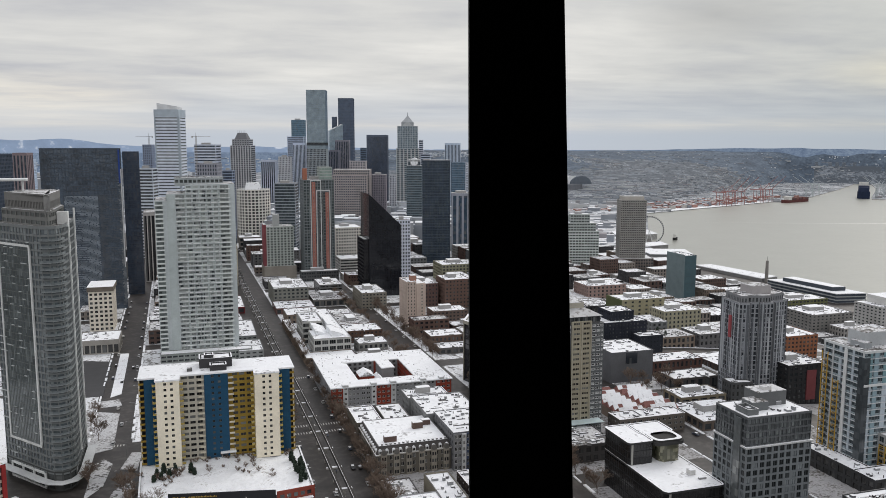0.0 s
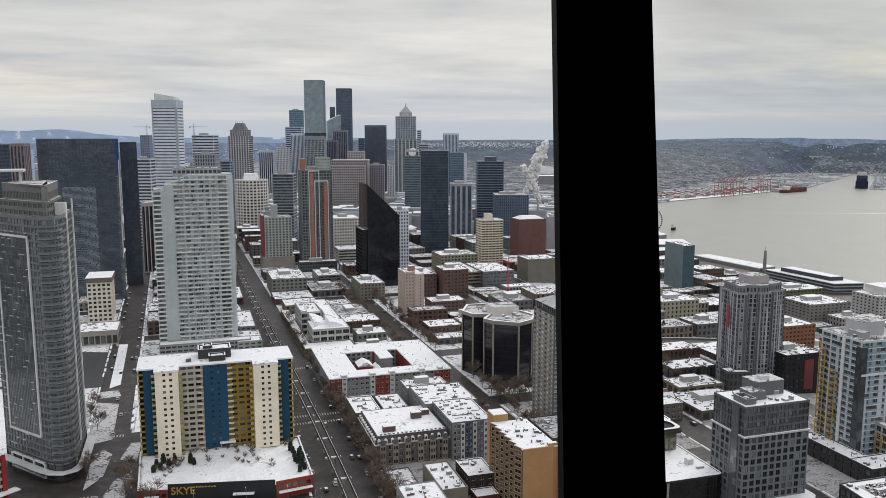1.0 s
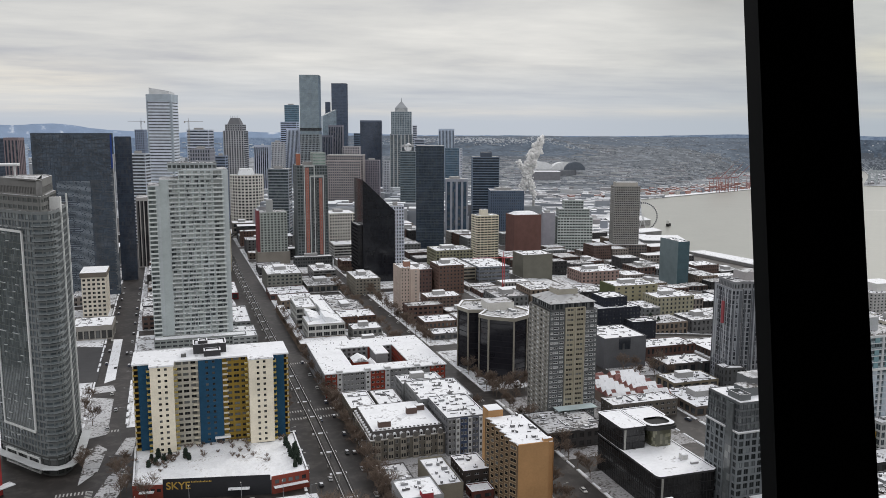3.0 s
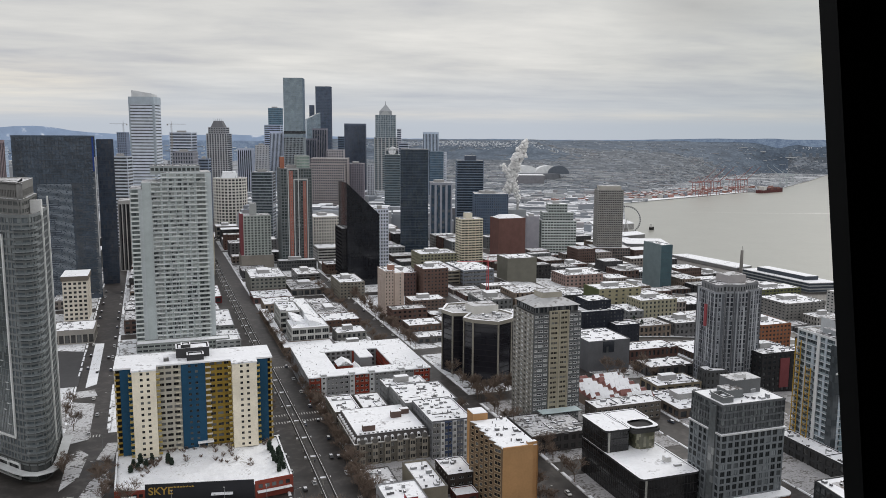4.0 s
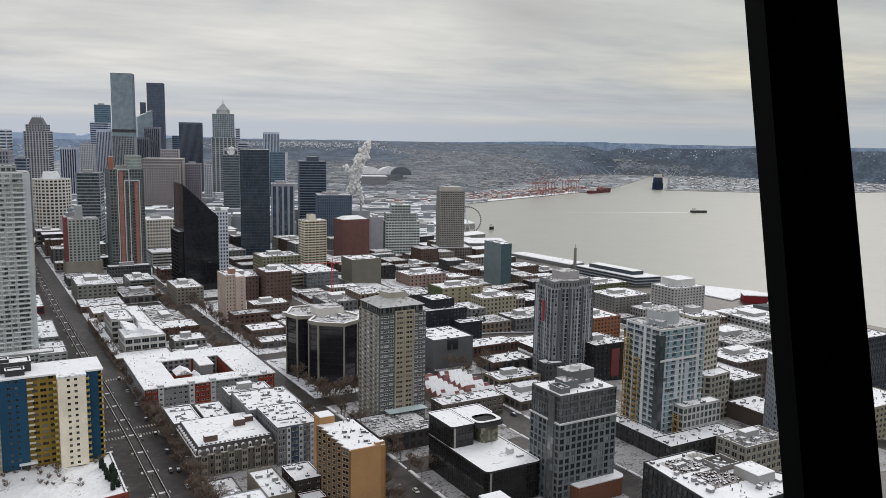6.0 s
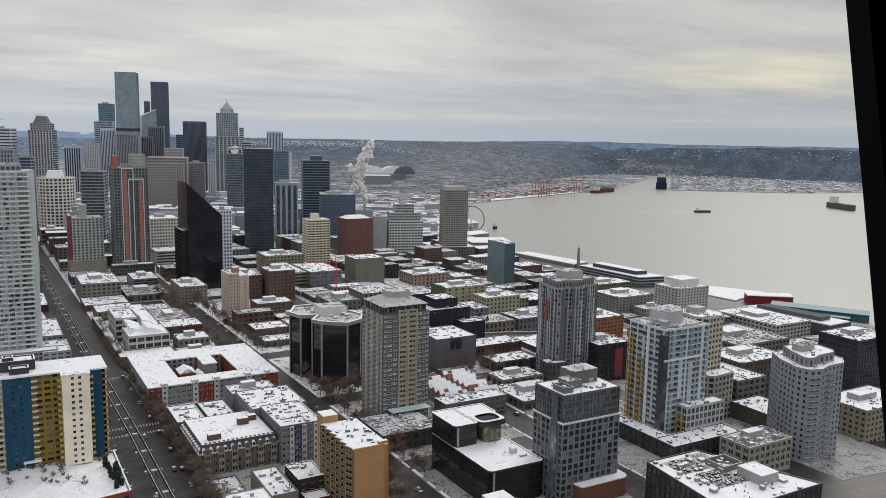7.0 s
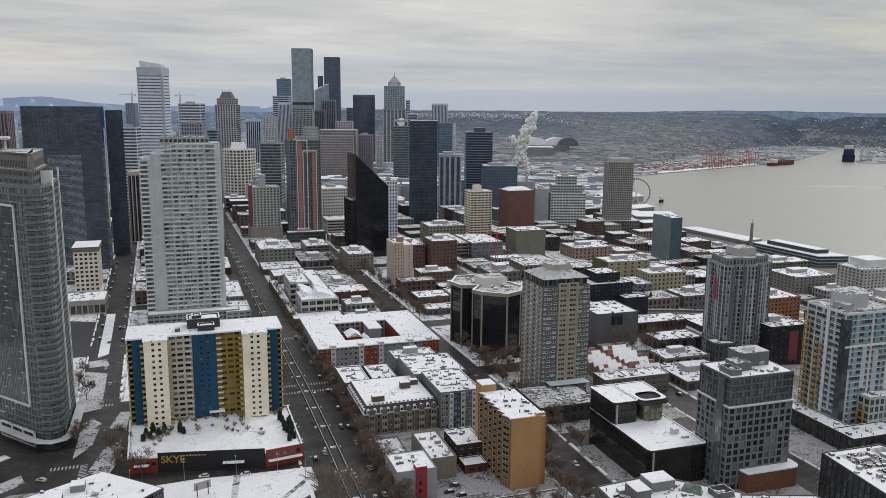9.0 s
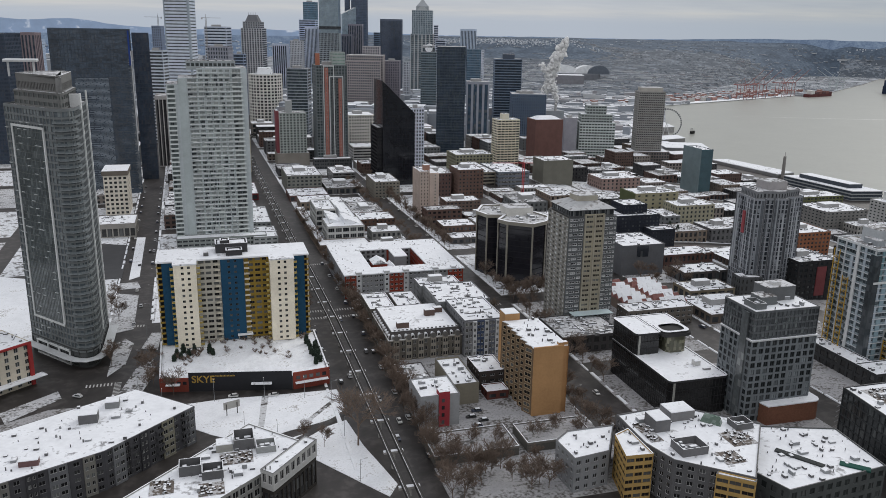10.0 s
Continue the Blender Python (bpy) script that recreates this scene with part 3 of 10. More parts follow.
def balcony_mesh(w, d, tint, rail=1.05, rail_tint=None, snow=True):
    """A slab with a parapet on three sides and snow on its floor; it hangs from a wall at y = 0."""
    g = Geo()
    g.solid([(0, 0, 0), (w, 0, 0), (w, -d, 0), (0, -d, 0), (0, 0, rail), (w, 0, rail), (w, -d, rail), (0, -d, rail),
             (0.1, 0, rail), (w - 0.1, 0, rail), (w - 0.1, -d + 0.1, rail), (0.1, -d + 0.1, rail), (0.1, 0, 0.2), (w - 0.1, 0, 0.2), (w - 0.1, -d + 0.1, 0.2), (0.1, -d + 0.1, 0.2)],
            [(0, 1, 2, 3), (3, 2, 6, 7), (2, 1, 5, 6), (0, 3, 7, 4), (7, 6, 10, 11), (6, 5, 9, 10), (4, 7, 11, 8), (11, 10, 14, 15), (10, 9, 13, 14), (8, 11, 15, 12)])
    g.solid([(0.1, 0, 0.2), (w - 0.1, 0, 0.2), (w - 0.1, -d + 0.1, 0.2), (0.1, -d + 0.1, 0.2)], [(3, 2, 1, 0)], 1)
    return weld(g).mesh("balcony", [wall_mat(tint), ROOF_SNOW if snow else CONCRETE])


def put(name, me, at, parent, turn=0.0):
    ob = new(name, me)
    ob.parent, ob.location = parent, at
    ob.rotation_euler = (0, 0, turn)
    return ob


# ---- ground, water, distance ----
WATER_Z = -37.0
# the shore of the city, then of the port beyond the bay: y, x of the east bank, x of the west bank
SHORE = [(-4700, 1100, 4750), (-200, 900, 4750), (450, 822, 4750), (640, 800, 4750), (940, 768, 4750), (1070, 750, 4750), (1340, 840, 4750), (1500, 930, 4750),
         (1700, 1050, 4200), (1946, 1199, 2640), (2061, 1475, 2450), (2210, 1830, 2240), (2300, 2040, 2330), (2700, 2560, 2760), (3253, 3230, 3260)]


def shore(y, which):
    for a, b in zip(SHORE, SHORE[1:]):
        if a[0] <= y <= b[0]:
            return a[which] + (b[which] - a[which]) * (y - a[0]) / (b[0] - a[0])
    return None


def land_mesh():
    g = Geo()
    cols = [-4750, -1500, -400, 0, 280, 380, 480, 580, 680]
    ys = [s[0] for s in SHORE]
    for ya, yb in zip(ys, ys[1:]):
        for which in (1, 2):
            ends = (shore(ya, which), shore(yb, which))
            xa = cols + [ends[0]] if which == 1 else [ends[0], 4750]
            xb = cols + [ends[1]] if which == 1 else [ends[1], 4750]
            k = len(xa)
            g.solid([(x, ya, ground_z(x)) for x in xa] + [(x, yb, ground_z(x)) for x in xb],
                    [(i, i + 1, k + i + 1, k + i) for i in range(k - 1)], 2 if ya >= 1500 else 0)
            # the quay wall
            g.solid([(ends[0], ya, -35), (ends[1], yb, -35), (ends[1], yb, -45), (ends[0], ya, -45)], [(0, 1, 2, 3)], 1)
    xs = cols + [3240, 4750]
    k = len(xs)
    g.solid([(x, 3253, ground_z(x)) for x in xs] + [(x, 4750, ground_z(x)) for x in xs], [(i, i + 1, k + i + 1, k + i) for i in range(k - 1)], 2)
    return g


def land_material():
    """Asphalt near by; far off roads, yards and snow lie mixed."""
    return material("city_ground", (0.037, 0.033, 0.031), 0.5, spread=0.3, grain=0.3, stain=0.35, tint2=(0.068, 0.061, 0.058))


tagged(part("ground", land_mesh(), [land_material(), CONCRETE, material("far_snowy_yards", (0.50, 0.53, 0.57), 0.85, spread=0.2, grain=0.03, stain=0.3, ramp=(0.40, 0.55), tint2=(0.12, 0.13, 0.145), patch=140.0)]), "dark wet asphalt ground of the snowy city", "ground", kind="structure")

wg = Geo()
wg.solid([(600, -4700, WATER_Z), (4750, -4700, WATER_Z), (4750, 4000, WATER_Z), (600, 4000, WATER_Z)], [(0, 1, 2, 3)])
WATER = material("bay_water", (0.30, 0.305, 0.275), 0.28, spread=0.05, grain=0.02, stain=0.06, bump=0.05, spec=0.5)
tagged(part("water", wg, WATER), "calm grey-green water of the bay", "water", kind="structure")


def ridge(name, label, r, a0, a1, low, profile, mat, steps=260, kind="structure"):
    """A far ridge as a slope from its foot up to its crest, round the place."""
    g = Geo()
    rows = []
    for i in range(steps + 1):
        a = radians(a0 + (a1 - a0) * i / steps)
        crest = profile(math.degrees(a))
        line = []
        for k in range(5):
            q = k / 4
            rr = r * (0.94 + 0.06 * q)
            line.append((rr * math.sin(a), rr * math.cos(a), low + (crest - low) * (q ** 1.5)))
        line.append((r * 1.004 * math.sin(a), r * 1.004 * math.cos(a), low - 20))
        rows.append(line)
    for p, q in zip(rows, rows[1:]):
        for k in range(5):
            g.solid([p[k], p[k + 1], q[k + 1], q[k]], [(3, 2, 1, 0)])
    return tagged(part(name, g, mat), label, "hill", kind=kind)


def hump(a, c, w, h):
    return h * math.exp(-((a - c) / w) ** 2)


def rough(a, seed, amp):
    return amp * noise.noise(Vector((a * 0.6, seed, 0))) + amp * 0.5 * noise.noise(Vector((a * 2.1, seed, 3)))


# distance haze is put into these colours as their blue
HILL = material("hazy_wooded_far_hill", (0.15, 0.21, 0.31), 0.95, spread=0.12, grain=0.03, stain=0.12, tint2=(0.24, 0.31, 0.40), ramp=(0.44, 0.66))
HILL_NEAR = material("hazy_wooded_suburb_hill", (0.075, 0.102, 0.140), 0.95, spread=0.3, grain=0.08, stain=0.3, tint2=(0.13, 0.165, 0.205), ramp=(0.50, 0.68), patch=70.0)
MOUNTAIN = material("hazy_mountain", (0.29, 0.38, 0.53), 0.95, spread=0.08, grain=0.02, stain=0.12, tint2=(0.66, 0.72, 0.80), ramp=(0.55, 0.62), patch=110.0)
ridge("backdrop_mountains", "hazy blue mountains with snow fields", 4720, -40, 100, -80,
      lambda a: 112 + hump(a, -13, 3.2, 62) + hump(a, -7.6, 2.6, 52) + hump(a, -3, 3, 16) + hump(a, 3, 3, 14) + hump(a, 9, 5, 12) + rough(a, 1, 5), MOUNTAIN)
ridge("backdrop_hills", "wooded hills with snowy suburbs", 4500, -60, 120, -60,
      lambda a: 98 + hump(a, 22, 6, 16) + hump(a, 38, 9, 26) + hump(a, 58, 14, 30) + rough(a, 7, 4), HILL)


def ease(v, a, c):
    q = min(1.0, max(0.0, (v - a) / (c - a)))
    return q * q * (3 - 2 * q)


def far_rise(a, r):
    """Height of the far land at a bearing and distance: a plain that climbs gently, a wooded hill on it, a rim of hills behind."""
    start = 2650 + 1650 * ease(a, 31, 42)
    p = min(1.0, max(0.0, (r - start) / (4490 - start)))
    crest = 112 + 8 * ease(a, 44, 54) + 5 * noise.noise(Vector((a * 0.5, 2, 0)))
    z = -36 + (crest + 36) * p * ease(a, 7, 11)
    hill = ease(a, 11, 15) * (1 - ease(a, 24.5, 29)) * (0.8 + 0.3 * noise.noise(Vector((a * 0.8, 9, 1))))
    return z + 62 * hill * math.exp(-((r - 3830) / 230) ** 2)


def wooded(a, r):
    wild = noise.noise(Vector((a * 1.3, r * 0.012, 4))) + 0.6 * noise.noise(Vector((a * 3.7, r * 0.03, 8)))
    if a > 42:
        return far_rise(a, r) > 50 - 80 * ease(a, 44, 51) + 22 * wild
    if 3480 < r < 4020 and a < 29:
        return wild > -0.8 + 1.1 * ease(a, 25.5, 28.5)
    return r > 4000 + 130 * wild - 120 * ease(a, 33, 41)


def land_z(x, y):
    a, r = math.degrees(math.atan2(x, y)), math.hypot(x, y)
    return max(ground_z(x), far_rise(a, r)) if a > 7 and r > 2650 else ground_z(x)


def far_land():
    """The far plain and hills as one sheet; fields of snow, yards and woods."""
    bearings = [7 + 0.2 * i for i in range(int(78 / 0.2))]
    radii = [2650 + 24 * k for k in range(78)]
    g = Geo()
    for a in bearings:
        for r in radii:
            g.v.append((r * math.sin(radians(a)), r * math.cos(radians(a)), far_rise(a, r) + 0.4))
    n = len(radii)
    for i in range(len(bearings) - 1):
        for k in range(n - 1):
            a, r = bearings[i], radii[k]
            if far_rise(a, radii[k + 1]) > -35.9:
                g.f.append((i * n + k, i * n + k + 1, (i + 1) * n + k + 1, (i + 1) * n + k))
                g.m.append(1 if wooded(a + 0.1, r + 12) else 0)
    # the plain's blue-grey has the haze of distance painted in
    ob = part("far_land", g, [material("hazy_snowy_plain", (0.30, 0.34, 0.39), 0.9, spread=0.3, grain=0.09, stain=0.3, ramp=(0.36, 0.50), tint2=(0.075, 0.09, 0.11), patch=60.0), HILL_NEAR])
    for poly in ob.data.polygons:
        poly.use_smooth = True
    tagged(ob, "far snowy plain rising to wooded hills", "land", kind="structure")


far_land()

# ---- the dark room at the window ----
WALL_IN = wall_mat((0.05, 0.05, 0.055))


def room_box(name, a0, a1, f0, f1, z0, z1, label, category, mat=None, kind="structure"):
    g = Geo()
    g.prism([room(a, f, 0)[:2] for a, f in ((a0, f0), (a1, f0), (a1, f1), (a0, f1))], z0, z1)
    return tagged(part(name, g, mat or WALL_IN), label, category, kind=kind)


room_box("floor", -6, 6, -6, 1.15, 156.2, 156.4, "dark floor of the lookout room", "floor")
room_box("ceiling", -6, 6, -6, 1.6, 160.2, 160.4, "dark ceiling of the lookout room", "ceiling")
room_box("wall_back", -6, 6, -6.2, -6.003, 156.2, 160.4, "dark back wall of the lookout room", "wall")
room_box("wall_left", -6.2, -6.003, -6.2, 1.6, 156.2, 160.4, "dark side wall of the lookout room", "wall")
room_box("wall_right", 6.003, 6.2, -6.2, 1.6, 156.2, 160.4, "dark side wall of the lookout room", "wall")
core = Geo()
core.tube((*room(0, -4, 0)[:2], -2), (*room(0, -4, 0)[:2], 156.19), 4.0, 3.0, 24)
tagged(part("tower_shaft", core, CONCRETE), "plain concrete shaft that carries the lookout room", "tower", kind="structure")

POST_A, POST_F, POST_LEAN = 0.076, 0.82, math.tan(radians(14.5))


def window_post(a, f, z0=156.4, z1=160.2):
    """A slim post that leans outwards at its head, with a rim along each edge."""
    w = thing("window_post", "matt black metal window post leaning outwards at its head", "window post", kind="structure")

    def lean(z):
        return f + (z - EYE) * POST_LEAN

    def bar(name, a0, a1, d0, d1, mat, label=""):
        g = Geo()
        q = [((a + da), d) for da, d in ((a0, d0), (a1, d0), (a1, d1), (a0, d1))]
        g.prism([room(x, lean(z0) + d, 0)[:2] for x, d in q], z0, z1, top=[room(x, lean(z1) + d, 0)[:2] for x, d in q])
        part(name, g, mat, w, label)
    bar("mullion", -0.046, 0.044, 0.0, 0.034, BLACK)
    seal = material("black_rubber_seal", (0.006, 0.007, 0.0075), 0.7, spec=0.06)
    bar("rim", -0.05, -0.0462, 0.0, 0.038, seal, "black seal")
    bar("rim", 0.0442, 0.048, 0.0, 0.038, seal, "black seal")
    return w


window_post(POST_A, POST_F)


# ---- downtown towers, far row first ----
def tower(label, x0, x1, y0, depth, top, floors, **kw):
    kw.setdefault("group", "downtown towers")
    # tinted, slightly bluish glass and stone, with distance haze mixed into the colours
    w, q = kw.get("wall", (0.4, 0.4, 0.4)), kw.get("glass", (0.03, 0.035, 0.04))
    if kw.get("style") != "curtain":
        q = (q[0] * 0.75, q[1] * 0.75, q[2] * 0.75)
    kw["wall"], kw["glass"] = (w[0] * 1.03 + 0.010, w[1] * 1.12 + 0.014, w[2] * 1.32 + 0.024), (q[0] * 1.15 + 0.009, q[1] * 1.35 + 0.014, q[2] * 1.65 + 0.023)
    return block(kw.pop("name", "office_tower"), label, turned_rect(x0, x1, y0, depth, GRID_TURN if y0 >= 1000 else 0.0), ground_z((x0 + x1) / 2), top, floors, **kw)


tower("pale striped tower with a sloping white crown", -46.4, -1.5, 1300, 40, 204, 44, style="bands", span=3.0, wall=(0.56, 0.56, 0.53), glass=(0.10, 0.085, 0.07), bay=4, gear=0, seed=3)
b = tower("dark blue glass office block with flat roof", -128.3, -59.5, 810, 12, 150.6, 36, style="curtain", span=0.5, wall=(0.066, 0.076, 0.08), glass=(0.054, 0.058, 0.06), bay=3, blind=(0.10, 0.11, 0.125), gear=0, seed=5)


def spandrel_dashes(b, x0, x1, y, z0, z1, seed, gap, tint, step=1.05, proud=0.14, high=0.45):
    """Short pale metal strips scattered over a dark glass front."""
    rnd = random.Random(seed)
    g = Geo()
    z = z0
    while z < z1:
        x = x0 + rnd.uniform(0, 2)
        while x < x1 - 1:
            w = rnd.uniform(2.0, 9.0)
            g.box(x, min(x + w, x1), y - proud, y - 0.01, z, z + high)
            x += w + rnd.uniform(0.3, gap)
        z += step
    part("strip_cladding", g, wall_mat(tint), b, "pale metal strips", kind="stuff")


spandrel_dashes(b, -110, -81, 810, 4, 107, 3, 1.3, (0.26, 0.30, 0.345))
spandrel_dashes(b, -63.5, -59.6, 810, 4, 126, 4, 1.5, (0.22, 0.235, 0.25))
spandrel_dashes(b, -80.8, -63.6, 810, 4, 108, 5, 16, (0.10, 0.11, 0.125))
spandrel_dashes(b, -128, -60, 810, 112, 150, 6, 22, (0.07, 0.08, 0.095))
g = Geo()
g.box(-60.6, -59.7, 809.2, 809.85, 40, 132)
part("corner_strip", g, wall_mat((0.45, 0.46, 0.47)), b, "pale corner strip")
g = Geo()
g.box(-62.2, -60.7, 809.5, 809.9, 119, 150)
part("corner_strip", g, wall_mat((0.03, 0.06, 0.22)), b, "blue strip of the upper corner")
tower("narrow black glass tower beside the dark block", -62.5, -46.8, 868, 45, 146.5, 36, style="curtain", span=0.5, wall=(0.045, 0.048, 0.052), glass=(0.034, 0.036, 0.040), blind=(0.09, 0.09, 0.10), gear=0, seed=6)
tower("black glass tower at the edge of downtown", -235, -185.3, 1000, 50, 142.5, 34, style="curtain", wall=(0.045, 0.05, 0.056), glass=(0.036, 0.04, 0.044), blind=(0.09, 0.09, 0.10), gear=0, seed=7)
tower("brown tower with upright piers", -231.5, -205.6, 1250, 40, 140.4, 34, style="fins", pier=2.2, bay=5, wall=(0.22, 0.16, 0.14), out=0.6, gear=0, seed=8)
tower("pale glass block behind the brown tower", -226.8, -215, 1330, 30, 129.5, 30, style="grid", wall=(0.45, 0.5, 0.53), gear=0)
tower("unfinished concrete tower with a crane on it", -74.7, -54.5, 1500, 30, 151, 36, wall=(0.22, 0.24, 0.27), gear=0)
tower("white and grey striped office block", -67.2, -39.1, 1150, 40, 120.8, 28, style="bands", span=1.9, wall=(0.48, 0.48, 0.46), glass=(0.05, 0.045, 0.035), gear=2)
tower("pale office block with dark window bands", 10.7, 56.5, 1500, 40, 151.3, 30, style="bands", span=2.6, wall=(0.55, 0.55, 0.54), gear=2)
tower("brownish concrete block with recessed windows", 10.3, 41.9, 1100, 40, 127.8, 26, wall=(0.26, 0.245, 0.235), pier=1.6, span=1.7, gear=2)
tower("dark grey striped office tower downtown", 45.4, 63.3, 1200, 40, 115.3, 28, style="bands", span=1.6, wall=(0.22, 0.24, 0.27), gear=1)
tower("dark tower of upright black and white fins", 137.6, 170.6, 1650, 35, 119.9, 30, style="fins", pier=1.5, bay=4, wall=(0.45, 0.45, 0.46), out=0.8, gear=0)
tower("beige stone tower in the far row", 177.2, 205.8, 1700, 35, 125.5, 28, wall=(0.48, 0.45, 0.40), gear=2)
tower("grey and teal glass tower with snowy roof", 106.5, 138.0, 1080, 40, 102, 26, style="bands", wall=(0.25, 0.25, 0.235), glass=(0.04, 0.045, 0.04), span=1.2, blind=(0.11, 0.14, 0.14), gear=3)
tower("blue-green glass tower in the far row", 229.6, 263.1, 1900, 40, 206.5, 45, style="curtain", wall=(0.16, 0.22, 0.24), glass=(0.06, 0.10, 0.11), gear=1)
tower("white banded tower in the far row", 208.1, 248.4, 1800, 40, 167.5, 38, style="bands", span=2.0, wall=(0.52, 0.55, 0.58), gear=0)
tower("tower of slim white upright fins", 213.8, 243.6, 1750, 40, 153, 36, style="fins", pier=1.4, bay=3, wall=(0.55, 0.56, 0.57), out=0.8, gear=0)
tower("tallest slim grey glass tower with flat top", 239.3, 283.9, 1718, 45, 264.8, 58, style="curtain", wall=(0.235, 0.27, 0.275), glass=(0.21, 0.22, 0.195), blind=(0.26, 0.31, 0.33), bay=2.5, span=0.5, gear=0, parapet=0)
tower("tall black glass tower with stepped side", 394.8, 439.7, 2215, 45, 275, 70, style="curtain", wall=(0.075, 0.085, 0.10), glass=(0.06, 0.068, 0.08), blind=(0.075, 0.085, 0.10), gear=0, parapet=0)
tower("lower stepped side of the tall black tower", 380, 394.5, 2230, 30, 225, 56, style="curtain", wall=(0.075, 0.085, 0.10), glass=(0.06, 0.068, 0.08), blind=(0.075, 0.085, 0.10), gear=0, parapet=0)
tower("brown office tower with upright piers", 330.3, 366.4, 1900, 40, 160.7, 38, style="fins", pier=1.5, bay=4, wall=(0.22, 0.195, 0.19), gear=0)
tower("lower brown office tower", 307, 332, 1850, 40, 137.6, 32, style="fins", pier=1.5, bay=4, wall=(0.17, 0.155, 0.155), gear=0)
tower("wide brown stone block with square windows", 228.9, 289.4, 1350, 18, 100.8, 24, wall=(0.31, 0.255, 0.21), bay=3.6, pier=1.5, span=1.8, gear=0)
tower("upper tier of the wide brown stone block", 234.3, 300.7, 1370, 45, 109.5, 26, wall=(0.31, 0.255, 0.21), bay=3.6, pier=1.5, span=1.8, gear=0)
tower("beige penthouse block behind the brown tiers", 286.5, 320.8, 1500, 40, 120.6, 26, wall=(0.36, 0.31, 0.27), gear=0)
tower("slim brown tower with stepped shoulders", 307.2, 334.7, 1400, 30, 99.2, 24, wall=(0.25, 0.21, 0.20), gear=1)
tower("dark slab of black upright mullions", 384.3, 434.9, 1800, 45, 172, 40, style="fins", pier=0.8, bay=2.4, wall=(0.11, 0.118, 0.13), glass=(0.035, 0.038, 0.046), blind=(0.07, 0.07, 0.075), gear=0)
tower("small dark tower between the tall ones", 410.9, 428.1, 2000, 30, 141.6, 34, style="bands", wall=(0.12, 0.15, 0.18), gear=0)
tower("thin beige tower between taller ones", 364, 377.3, 1500, 30, 93.7, 22, wall=(0.42, 0.40, 0.37), gear=0)
tower("thin white banded tower", 534.5, 545.9, 1900, 20, 161.4, 36, style="bands", span=2, wall=(0.55, 0.53, 0.50), gear=0)
tower("pale banded block in the far row", 524.6, 549.6, 1850, 30, 128.4, 28, style="bands", span=2, wall=(0.50, 0.50, 0.49), gear=0)
tower("broad dark glass tower with lit windows", 285.8, 323.7, 1000, 35, 134, 38, style="curtain", span=0.7, wall=(0.055, 0.065, 0.072), glass=(0.022, 0.027, 0.03), blind=(0.085, 0.10, 0.10), gear=0, parapet=0.2)
tower("grey slab with a pale upright fin", 537.1, 573.6, 1700, 30, 154, 36, style="fins", pier=1.5, wall=(0.42, 0.45, 0.46), gear=0)
tower("teal glass tower in the far row", 487.8, 516.8, 1500, 30, 117.5, 30, style="curtain", wall=(0.13, 0.165, 0.18), glass=(0.05, 0.075, 0.085), gear=0)
tower("thin white tower beside a teal one", 548.8, 557.5, 1600, 20, 113.7, 28, wall=(0.55, 0.53, 0.50), gear=0)
tower("dark banded tower with rounded corner", 451.3, 500.9, 1250, 45, 109.3, 30, style="bands", span=1.3, wall=(0.15, 0.17, 0.185), glass=(0.02, 0.025, 0.03), blind=(0.05, 0.055, 0.06), gear=0)
tower("plant storey on the dark banded tower", 471, 492, 1262, 22, 117, 2, style="plain", wall=(0.10, 0.11, 0.12), gear=0, parapet=0.1)
tower("teal glass block with pale stone piers", 357.9, 392.2, 1100, 40, 83.3, 22, style="fins", pier=3.2, bay=9, wall=(0.30, 0.29, 0.28), glass=(0.04, 0.06, 0.075), gear=3)
tower("dark glass apartment block with snowy roof", 443.1, 502.8, 1150, 45, 61.5, 18, style="grid", wall=(0.10, 0.12, 0.14), glass=(0.03, 0.04, 0.05), gear=4)
tower("white office block with square windows", 205.7, 224, 830, 25, 74, 20, wall=(0.62, 0.60, 0.57), bay=3.0, pier=1.3, span=1.6, gear=2)
tower("brown concrete block beside the red one", 486.1, 508.2, 1050, 30, 36, 12, wall=(0.30, 0.27, 0.25), gear=1, style="plain")



# ---- towers with a shape of their own ----
def crowned_tower():
    """Stone tower with stepped shoulders and an open metal crown."""
    b = block("office_tower", "grey stone tower with stepped shoulders and an open metal crown", rect(72.2, 116.2, 1500, 1545), 0, 150, 40, wall=(0.42, 0.43, 0.46), glass=(0.05, 0.06, 0.075),
              bay=5.5, pier=2.3, span=0.9, gear=0, parapet=0.3, category="tower", group="downtown towers")
    block("", "", rect(76, 112.4, 1504, 1541), 150, 161, 3, wall=(0.42, 0.43, 0.46), glass=(0.05, 0.06, 0.075), bay=5.5, pier=2.3, gear=0, parapet=0.3, into=b)
    g = Geo()
    g.prism(rect(80, 108.4, 1508, 1537), 161, 173, 0, rect(86, 102.4, 1514, 1531))
    part("crown", g, wall_mat((0.16, 0.165, 0.18)), b, "dark sloping crown")
    for i in range(5):
        g = Geo()
        x = 86.5 + 3.8 * i
        g.tube((x, 1514.5, 172.9), (x, 1514.5, 177), 0.35, 0.25, 5)
        part("mast", g, wall_mat((0.2, 0.2, 0.22)), b)
    squeeze(b, rect(72.2, 116.2, 1500, 1545), 72.2 / 1500, 116.2 / 1500, GRID_TURN)


crowned_tower()


